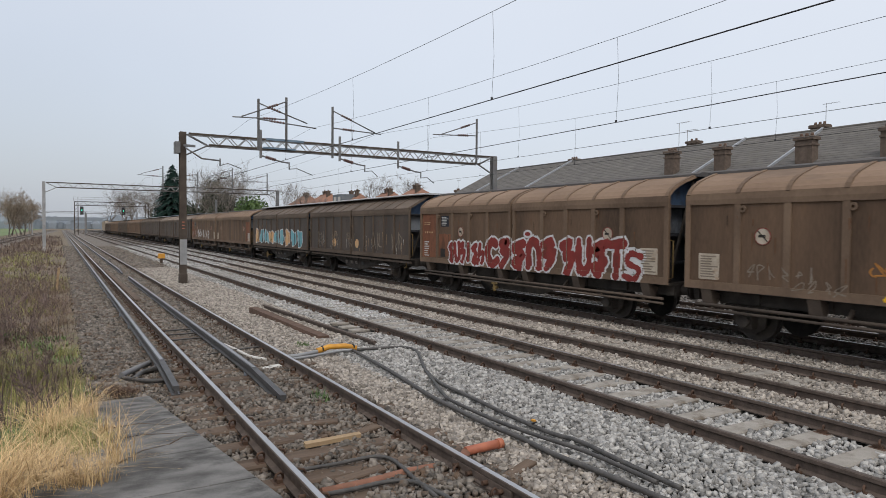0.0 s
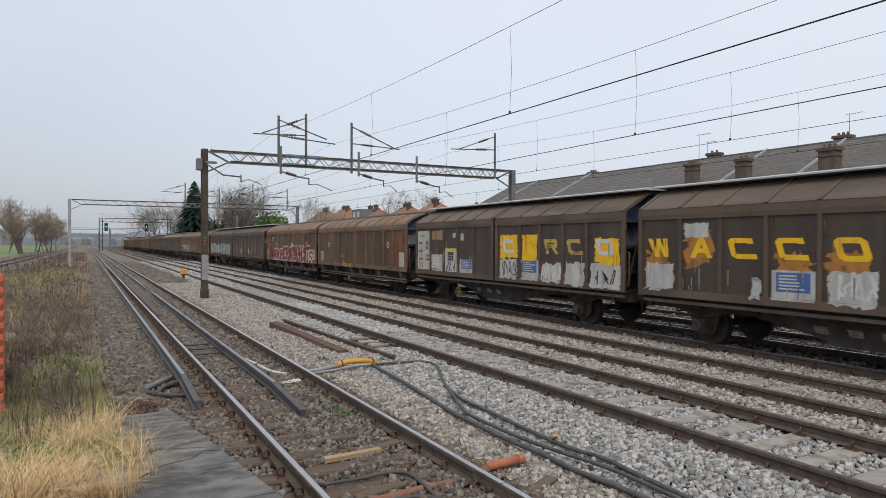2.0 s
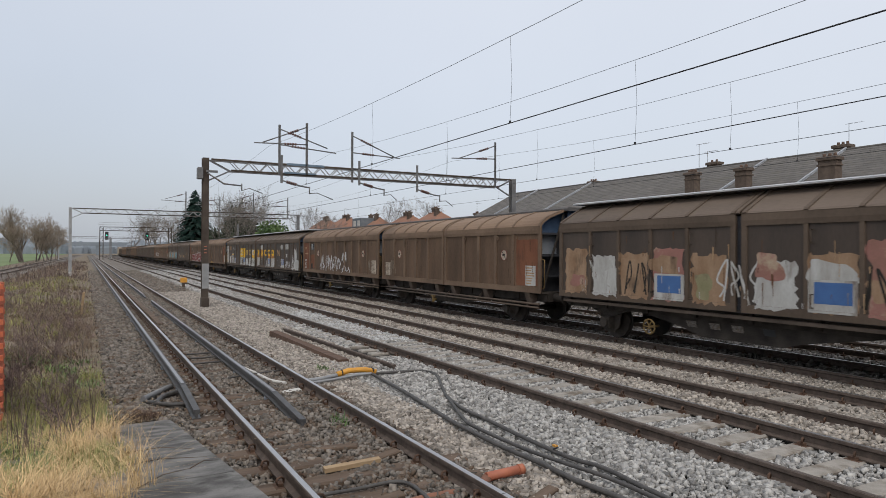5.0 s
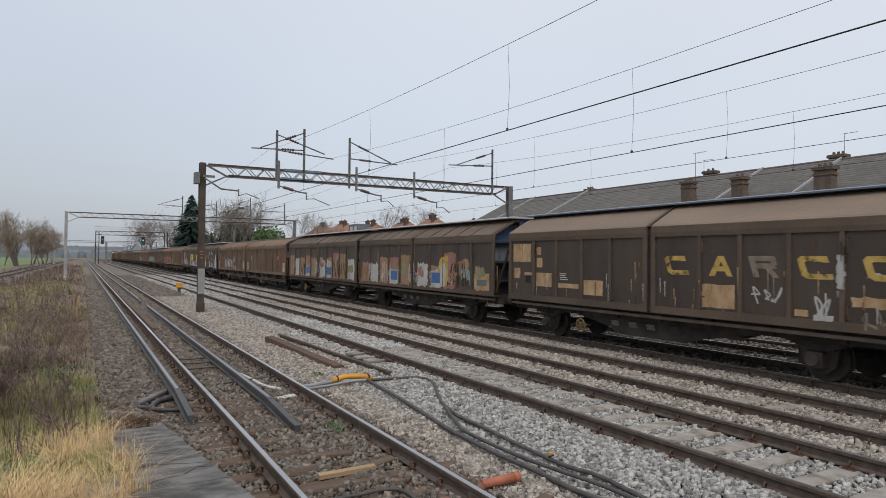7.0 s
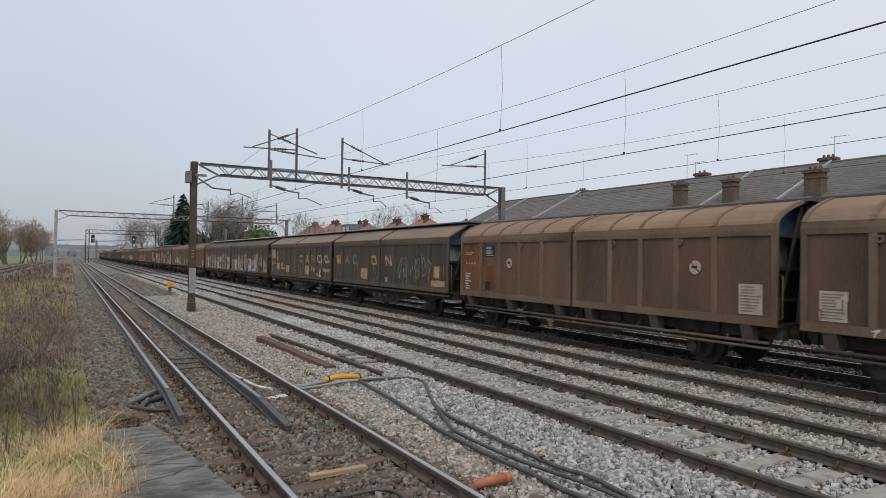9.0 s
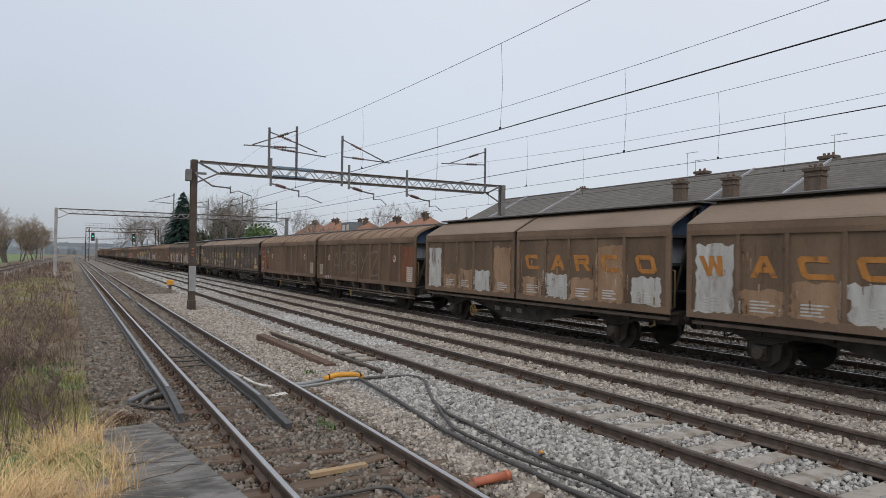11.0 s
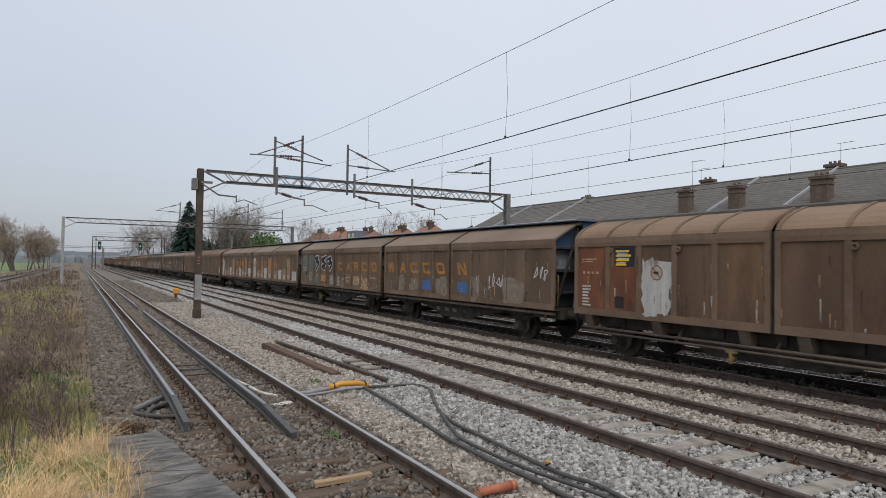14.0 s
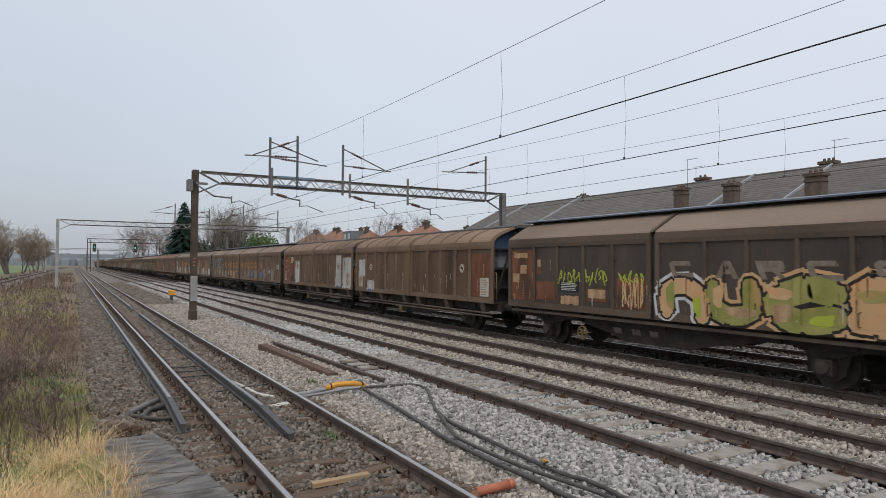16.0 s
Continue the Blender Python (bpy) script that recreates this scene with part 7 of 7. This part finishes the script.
def terrace():
    t = thing("terraced_houses", "long terrace with grey slate roofs and brick chimneys", "terraced house")
    y0, y1, xr, zr = -12.0, 64.2, 45.0, 9.2
    part("wall", Geo().box(38.6, 51.4, y0 + 0.1, y1 - 0.1, -0.5, 5.75), M_STOCK, t, "sooty brick wall")
    part("gable", Geo().prism([(38.7, 5.7), (51.3, 5.7), (45.0, 8.95)], y0 + 0.12, y1 - 0.12), M_STOCK, t)
    for s in (-1, 1):
        rf = Geo().prism([(xr, zr), (xr, zr - 0.12), (xr + s * 7.0, zr - 0.12 - 3.5), (xr + s * 7.0, zr - 3.5)], y0, y1)
        roof = part("roof", rf, M_SLATE, t, "grey slate roof slope")
        if s < 0:
            for i in range(19):
                d, e = 0.08 + i * 0.36, 0.08 + (i + 1) * 0.36
                course = Geo().prism([(xr - d, zr - 0.5 * d + 0.004), (xr - e, zr - 0.5 * e + 0.018), (xr - e, zr - 0.5 * e - 0.03), (xr - d, zr - 0.5 * d - 0.03)], y0 + 0.02, y1 - 0.02)
                part("slate_course", course, M_SLATE, roof)
    part("ridge", Geo().tube([(xr, y0, zr), (xr, y1, zr)], 0.10, 8), M_SLATE, t, "ridge tiles")
    for y in (59.4, 50.6, 31.2, 25.4, 12.0):
        p = Geo().prism([(xr, zr + 0.17), (xr, zr - 0.05), (xr - 7.0, zr - 3.55), (xr - 7.0, zr - 3.33)], y - 0.07, y + 0.07)
        part("parapet", p, M_FLASH, t, "pale flashing on the party wall")
    for x, y, z1, w, pots in ((39.6, 33.5, 8.22, 1.0, 3), (39.6, 29.2, 8.10, 1.0, 2), (39.6, 23.3, 8.1, 1.25, 3), (39.6, 18.5, 8.1, 1.1, 3), (46.8, 52.3, 9.75, 1.2, 3), (46.8, 37.3, 9.95, 1.2, 2), (46.8, 26.6, 9.9, 1.2, 3)):
        chimney(t, x, y, 5.9, z1, w, pots)
    aerial(t, 39.6, 32.9, 8.0, 10.2)
    aerial(t, 46.8, 38.0, 9.6, 10.9)
    aerial(t, 46.8, 26.2, 9.8, 11.3)
    return t


terrace()


def house(x, y, w, dep, eave, ridge, roof_mat, hip=2.5, dormer=False):
    t = thing("house", "semi-detached house with an orange clay tile roof", "house", pose(x, y, 0), "houses behind the railway")
    part("wall", Geo().box(-dep / 2 + 0.3, dep / 2 - 0.3, -w / 2 + 0.3, w / 2 - 0.3, -0.5, eave), M_RENDER, t, "pale rendered wall")
    d, h = dep / 2, w / 2
    rf = Geo().add([(-d, -h, eave - 0.1), (d, -h, eave - 0.1), (d, h, eave - 0.1), (-d, h, eave - 0.1), (0, -h + hip, ridge), (0, h - hip, ridge)],
                   [(0, 1, 4), (1, 2, 5, 4), (2, 3, 5), (3, 0, 4, 5), (3, 2, 1, 0)])
    part("roof", rf, roof_mat, t, "hipped clay tile roof")
    part("ridge", Geo().tube([(0, -h + hip, ridge), (0, h - hip, ridge)], 0.12, 6), roof_mat, t)
    chimney(t, 0.8, h - hip - 0.4, eave + 1, ridge + 0.9, 0.8, 3)
    chimney(t, -0.6, -h + hip + 0.4, eave + 1, ridge + 0.7, 0.7, 2)
    aerial(t, 0.8, h - hip - 0.4, ridge + 0.8, ridge + 2.2)
    for k in (-1, 1):
        win = part("window", Geo().box(-dep / 2 + 0.25, -dep / 2 + 0.32, k * w / 4 - 0.8, k * w / 4 + 0.8, eave - 1.7, eave - 0.5), M_WHITE, t, "white framed window")
        part("pane", Geo().box(-dep / 2 + 0.23, -dep / 2 + 0.26, k * w / 4 - 0.7, k * w / 4 + 0.7, eave - 1.6, eave - 0.6), M_GLASS, win)
    if dormer:
        dm = part("dormer", Geo().box(-d * 0.72, 0.3, -2.2, 2.2, eave + 0.5, ridge - 0.05), M_DORMER, t, "flat-roofed grey dormer")
        for k in (-1, 1):
            part("pane", Geo().box(-d * 0.72 - 0.03, -d * 0.72, k * 1.0 - 0.6, k * 1.0 + 0.6, eave + 1.0, ridge - 0.5), M_WHITE, dm, "white framed pane")
    return t


house(47, 76, 8, 9, 4.4, 6.8, M_SLATE)
house(47, 88, 10, 9, 5.4, 8.2, M_CLAY, 3.0)
house(48, 100, 11, 9, 5.4, 8.2, M_CLAY, 3.0)
house(47, 112.5, 12, 9, 5.6, 8.4, M_CLAY, 2.6, True)
house(47, 127, 13, 9, 6.0, 9.0, M_CLAY, 3.2)
house(48, 143, 13, 9, 6.1, 9.3, M_CLAY, 3.2)
house(62, 158, 14, 9, 6, 10.0, M_SLATE, 4.0)


# ---------------------------------------------------------------- trees
M_BARK = mat("grey_brown_bark", (0.11, 0.092, 0.078), (0.20, 0.17, 0.145), 5, 0.95, 0, 0.3, 30)
M_TWIG = mat("bare_twigs", (0.15, 0.13, 0.115), (0.24, 0.215, 0.19), 3, 0.95, 0, 0, 20, island=True)
M_TWIG_WARM = mat("warm_bare_twigs", (0.23, 0.185, 0.145), (0.34, 0.28, 0.22), 3, 0.95, 0, 0, 20, island=True)
M_NEEDLE = mat("dark_conifer_needles", (0.014, 0.030, 0.026), (0.032, 0.056, 0.046), 1.5, 0.9, 0, 0, 20, island=True)


def bare_tree(x, y, hgt, seed, twig=M_TWIG, spread=0.55, trunks=1, label="bare leafless tree behind the railway", r0=None, depth=6, rmin=None, name="bare_tree", group="bare trees"):
    rt = random.Random(seed)
    t = thing(name, label, "tree" if hgt > 2 else "shrub", pose(x, y, -0.4 if hgt > 2 else ground_z(x, y) - 0.03), group)
    tr, cw = Geo(), Geo()

    def grow_branch(p, d, ln, r, lev):
        pts = [p]
        q = p
        for _ in range(3):
            d = (d + Vector((rt.uniform(-0.18, 0.18), rt.uniform(-0.18, 0.18), rt.uniform(-0.02, 0.12)))).normalized()
            q = q + d * ln / 3
            pts.append(q)
        (tr if lev < 2 else cw).tube(pts, r, 6 if lev < 2 else (4 if lev < 4 else 3), False, r * 0.6)
        if lev >= depth:
            return
        for k in range(3 if lev else 4):
            f = rt.choice((1, 2, 3))
            nd = (d + Vector((rt.uniform(-1, 1), rt.uniform(-1, 1), rt.uniform(-0.4, 0.7))) * spread * (1.5 if lev else 1.15)).normalized()
            grow_branch(pts[f], nd, ln * rt.uniform(0.6, 0.8), max(r * 0.52, rmin or (0.016 if y > 140 else 0.010)), lev + 1)

    for k in range(trunks):
        grow_branch(Vector((rt.uniform(-0.4, 0.4) * (trunks > 1), rt.uniform(-0.4, 0.4) * (trunks > 1), 0)), Vector((rt.uniform(-0.15, 0.15) * trunks, rt.uniform(-0.15, 0.15) * trunks, 1)).normalized(), hgt * 0.40, r0 or hgt * 0.014, 0)
    part("trunk", tr, M_BARK, t)
    part("crown", cw, twig, t, "fine bare branches")
    return t


for x, y, hgt, sd in ((24, 119, 13.5, 1), (25, 128, 13, 2), (23, 112, 11.5, 3), (26, 137, 13, 4), (25, 123, 13, 11), (27, 132, 14, 12), (26, 113, 12, 13), (29.5, 95, 11.5, 5), (34, 100, 8.5, 6), (48, 106, 11.5, 7), (52, 95, 10.5, 8)):
    bare_tree(x, y, hgt, sd)
for i, (x, y, hgt) in enumerate(((24, 215, 15), (28, 240, 16), (22, 262, 17), (34, 285, 19), (24, 310, 18), (42, 250, 17), (30, 225, 14), (25, 285, 17), (30, 330, 20), (20, 350, 18))):
    bare_tree(x, y, hgt, 20 + i, spread=0.6)
# pollarded willow and brush on the left
bare_tree(-12.2, 170, 12.0, 40, M_TWIG_WARM, 0.55, 3, "pollarded willow with thick bare limbs", 0.36, 6)
for i, (x, y, hgt) in enumerate(((-9.8, 176, 10), (-8.4, 185, 8.5), (-7.4, 178, 7.0), (-10.5, 200, 11), (-14.5, 168, 8), (-9.0, 215, 11), (-8, 240, 11))):
    bare_tree(x, y, hgt, 50 + i, M_TWIG_WARM, 0.7, 2, "brown bare brush beside the branch line", None, 6)


def conifer(x, y, hgt, rad, seed):
    rt = random.Random(seed)
    t = thing("conifer", "tall dark conifer with drooping branches", "tree", pose(x, y, -0.4))
    part("trunk", Geo().tube([(0, 0, 0), (0, 0, hgt)], 0.28, 8, True, 0.03), M_BARK, t)
    g = Geo()
    for i in range(760):
        f = (i + 0.5) / 760
        z = hgt * (0.04 + 0.95 * f)
        r = rad * (1 - f) ** 0.72 * rt.uniform(0.75, 1.12) + 0.12
        a = rt.uniform(0, 6.283)
        c, s = math.cos(a), math.sin(a)
        for k in range(5):
            u = 0.25 + 0.75 * k / 4
            wv = 0.34 * r * (1.1 - u) + 0.14
            p = Vector((c * r * u, s * r * u, z - 0.30 * r * u * u + 0.15 * u))
            w = Vector((-s, c, 0)) * wv
            o = Vector((c, s, -0.45)) * (0.3 * r + 0.15)
            g.add([p - w * 0.5, p + w * rt.uniform(0.3, 0.7), p + o + w * rt.uniform(-0.3, 0.3) - Vector((0, 0, rt.uniform(0, 0.25)))], [(0, 1, 2)])
    ob = new("needles", g.mesh("needles", M_NEEDLE, False))
    ob.parent = t
    return t


M_NEEDLE.node_tree.nodes["Principled BSDF"].inputs["Specular IOR Level"].default_value = 0.02
conifer(21.8, 156, 16.5, 6.4, 3)
conifer(24.2, 163, 8.5, 3.4, 5)


def leafy_bush(x, y, w, dep, hgt, seed, leaf=M_LEAF, n=5200, size=0.2, label="dense green ivy-covered bush behind the train"):
    rt = random.Random(seed)
    t = thing("leafy_bush", label, "bush", pose(x, y, -0.4))
    part("stem", Geo().tube([(0, 0, 0), (0.1, 0, hgt * 0.6)], 0.15, 6), M_BARK, t)
    g = Geo()
    for i in range(n):
        a, b = rt.uniform(0, 6.283), math.acos(rt.uniform(-0.2, 1))
        lump = 1 + 0.22 * math.sin(3 * a + 1) + 0.15 * math.sin(5 * a + 4 * b)
        k = rt.uniform(0.72, 1.03) * lump
        p = Vector((math.sin(b) * math.cos(a) * dep / 2 * k, math.sin(b) * math.sin(a) * w / 2 * k, hgt * 0.45 + math.cos(b) * hgt * 0.52 * k))
        u = Vector((rt.uniform(-1, 1), rt.uniform(-1, 1), rt.uniform(-1, 1))).normalized() * size
        v = Vector((rt.uniform(-1, 1), rt.uniform(-1, 1), rt.uniform(-1, 1))).normalized() * size
        g.add([p - u, p + v, p + u, p - v], [(0, 1, 2, 3)])
    ob = new("leaves", g.mesh("leaves", leaf, False))
    ob.parent = t


leafy_bush(25.0, 99, 9.0, 5, 6.6, 7)
leafy_bush(27.0, 106, 6.0, 4, 5.6, 8)
M_IVY = mat("dull_ivy_leaf", (0.035, 0.045, 0.032), (0.085, 0.10, 0.065), 2, 0.9, 0, 0, 20, island=True)
leafy_bush(26.5, 133, 9, 5, 11.5, 9, M_IVY, 2600, 0.24, "tall dull ivy-clad tree behind the train")
leafy_bush(25.5, 121, 10, 5, 8.5, 10, M_IVY, 2600, 0.24, "dull ivy-clad thicket behind the train")
leafy_bush(24.0, 146, 8, 5, 7.5, 12, M_IVY, 2000, 0.24, "dull ivy-clad thicket behind the train")

M_SHRUB = mat("dead_shrub_twigs", (0.085, 0.062, 0.057), (0.27, 0.20, 0.18), 4, 0.95, 0, 0, 20, island=True)
for i in range(46):
    rs_ = random.Random(200 + i)
    yy = 7.6 + 3.4 * rs_.random() if i < 6 else 10.6 + 26 * rs_.random() ** 1.6
    bare_tree(rs_.uniform(-3.2 if yy > 16 else -1.9 if yy > 12 else -1.2, 0.02), yy, rs_.uniform(0.5, 0.85) if i < 6 else rs_.uniform(0.6, 1.3), 300 + i, M_SHRUB, 0.8, 1, "dead purple-brown shrub in the weeds", 0.009, 4, 0.0035, "dead_shrub", "dead shrubs on the bank")

# far woods: aerial haze is mixed into their blue-grey base colour
M_FAR_HAZE = mat("haze_tinted_backdrop", (0.20, 0.23, 0.26), (0.26, 0.29, 0.325), 0.05, 1.0, 0, 0, 1)


def far_woods(x0, x1, y, hgt, seed, label):
    rt = random.Random(seed)
    g = Geo()
    n = int(abs(x1 - x0) / 1.6)
    for i in range(n):
        x = x0 + (x1 - x0) * (i + rt.random()) / n
        h = hgt * rt.uniform(0.6, 1.1)
        w = hgt * rt.uniform(0.3, 0.7)
        yy = y + rt.uniform(-20, 20)
        ring = [(x + w * math.cos(a) * rt.uniform(0.7, 1.1), yy + w * 0.5 * math.sin(a), -0.5) for a in (0, 1.05, 2.1, 3.14, 4.2, 5.2)]
        mid_ = [(x + w * 1.05 * math.cos(a) * rt.uniform(0.8, 1.2), yy + w * 0.5 * math.sin(a), h * rt.uniform(0.45, 0.65)) for a in (0, 1.05, 2.1, 3.14, 4.2, 5.2)]
        top = [(x + w * 0.5 * math.cos(a) * rt.uniform(0.6, 1.2), yy + w * 0.3 * math.sin(a), h * rt.uniform(0.85, 1.0)) for a in (0, 1.05, 2.1, 3.14, 4.2, 5.2)]
        g.add(ring + mid_ + top, [(k, (k + 1) % 6, 6 + (k + 1) % 6, 6 + k) for k in range(6)] + [(6 + k, 6 + (k + 1) % 6, 12 + (k + 1) % 6, 12 + k) for k in range(6)] + [(12, 13, 14, 15, 16, 17)])
    return tagged(new("far_woods", g.mesh("far_woods", M_FAR_HAZE, False)), label, "woods", kind="stuff")


far_woods(-420, -14, 640, 13, 1, "distant winter woods beyond the field, haze in their bluish colour")
far_woods(-30, 90, 700, 11, 2, "distant winter woods along the line, haze in their bluish colour")
far_woods(24, 130, 420, 8, 3, "distant winter woods beside the line, haze in their colour")
far_woods(55, 160, 250, 6, 4, "distant winter trees behind the houses, haze in their colour")

# far bridge over the line, in the same haze-tinted colour
br = thing("road_bridge", "distant road bridge over the railway, haze in its colour", "bridge", pose(0, 430, 0))
part("deck", Geo().box(-16, 26, -4, 4, 5.2, 7.2), M_FAR_HAZE, br)
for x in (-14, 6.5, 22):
    part("pier", Geo().box(x - 0.8, x + 0.8, -3.5, 3.5, -0.5, 5.2), M_FAR_HAZE, br)


# ---------------------------------------------------------------- signal gantry
M_GREENLIGHT = plain("green_signal_light", (0.05, 0.9, 0.55), 0.3, 0, 0.05, 1.6)
sg = thing("signal_gantry", "steel signal gantry with a railed walkway over the tracks", "signal gantry", pose(0, 200, 0))
for x in (3.95, 21.2):
    g = Geo()
    for dx in (-0.4, 0.4):
        g.box(x + dx - 0.1, x + dx + 0.1, -0.1, 0.1, -0.5, 8.6)
    for k in range(8):
        g.bar((x - 0.4, 0, 0.4 + k), (x + 0.4, 0, 1.2 + k), 0.08)
    part("leg", g, M_STEEL_RUST, sg)
g = Geo()
for z in (7.7, 8.7):
    g.box(3.5, 21.6, -0.5, -0.38, z - 0.08, z + 0.08)
for k in range(18):
    g.bar((3.6 + k, -0.44, 7.7 if k % 2 else 8.7), (4.6 + k, -0.44, 8.7 if k % 2 else 7.7), 0.09)
part("girder", g, M_STEEL_RUST, sg)
g = Geo()
for z in (9.3, 9.9):
    g.box(3.3, 14, -0.75, -0.70, z - 0.03, z + 0.03)
for k in range(12):
    g.box(3.3 + k * 0.97 - 0.03, 3.3 + k * 0.97 + 0.03, -0.75, -0.70, 8.8, 9.95)
part("walkway_rail", g, M_STEEL, sg, "galvanised walkway rail")
for x in (5.2, 15.2):
    h = part("signal_head", Geo().chamfer(x - 0.42, x + 0.42, -0.9, -0.6, 5.2, 7.4, 0.1), M_BLACK, sg, "black signal head")
    part("lamp", Geo().tube([(x, -0.92, 6.4), (x, -0.9, 6.4)], 0.14, 12), M_GREENLIGHT, h, "lit green signal lamp")
for x, y, z in ((5.6, 186, 6.2), (3.9, 225, 6.0), (8.2, 260, 7), (21, 140, 7.4), (21, 105, 6.8)):
    m_ = thing("steel_mast", "plain steel line mast beside the track", "mast", pose(x, y, -0.4), "line masts")
    part("shaft", Geo().box(-0.14, 0.14, -0.14, 0.14, 0, z), M_STEEL_DARK, m_)


# ---------------------------------------------------------------- locomotive
def locomotive():
    t = thing("locomotive", "dark electric locomotive at the head of the train", "locomotive")
    b = Geo().plate([(-8.2, 0.9), (8.0, 0.9), (8.3, 1.6), (7.6, 3.3), (7.0, 3.6), (-7.4, 3.6), (-8.0, 3.3), (-8.4, 1.6)], -1.35, 1.35)
    part("body", b, M_CPANEL_PALE, t)
    part("roof_box", Geo().chamfer(-1.0, 1.0, -5, 5, 3.6, 3.8, 0.06), M_UNDER, t)
    for y in (-5.2, 5.2):
        bg = part("bogie", Geo().box(-1.1, 1.1, y - 1.9, y + 1.9, 0.45, 0.85), M_UNDER, t)
        for d in (-1.2, 1.2):
            part("wheel", Geo().tube([(-0.8, y + d, 0.5), (0.8, y + d, 0.5)], 0.5, 16), M_WHEEL, bg)
    return t


LOCO = (locomotive(), 20.75 + 8 * PITCH + 9.3)


# ---------------------------------------------------------------- motion
def motions():
    times = [i * 0.8 for i in range(21)]
    for (k, half), (w, lead) in WAGONS.items():
        walk(w, [(t, pose(TRACKS["D"], lead - L / 2 + travel(t), 0)) for t in times])
    walk(LOCO[0], [(t, pose(TRACKS["D"], LOCO[1] + travel(t), 0)) for t in times])
    # wheels turn as they roll, one row a thirtieth of a second
    ticks = [i / 30 for i in range(481)]
    for (k, half), (w, lead) in WAGONS.items():
        if 0 <= k <= 10:
            for o in w.children:
                if o.name.startswith("wheelset"):
                    x, y, z = o.location
                    walk(o, [(t, pose(x, y, z, -math.degrees(travel(t) / 0.42))) for t in ticks])


motions()
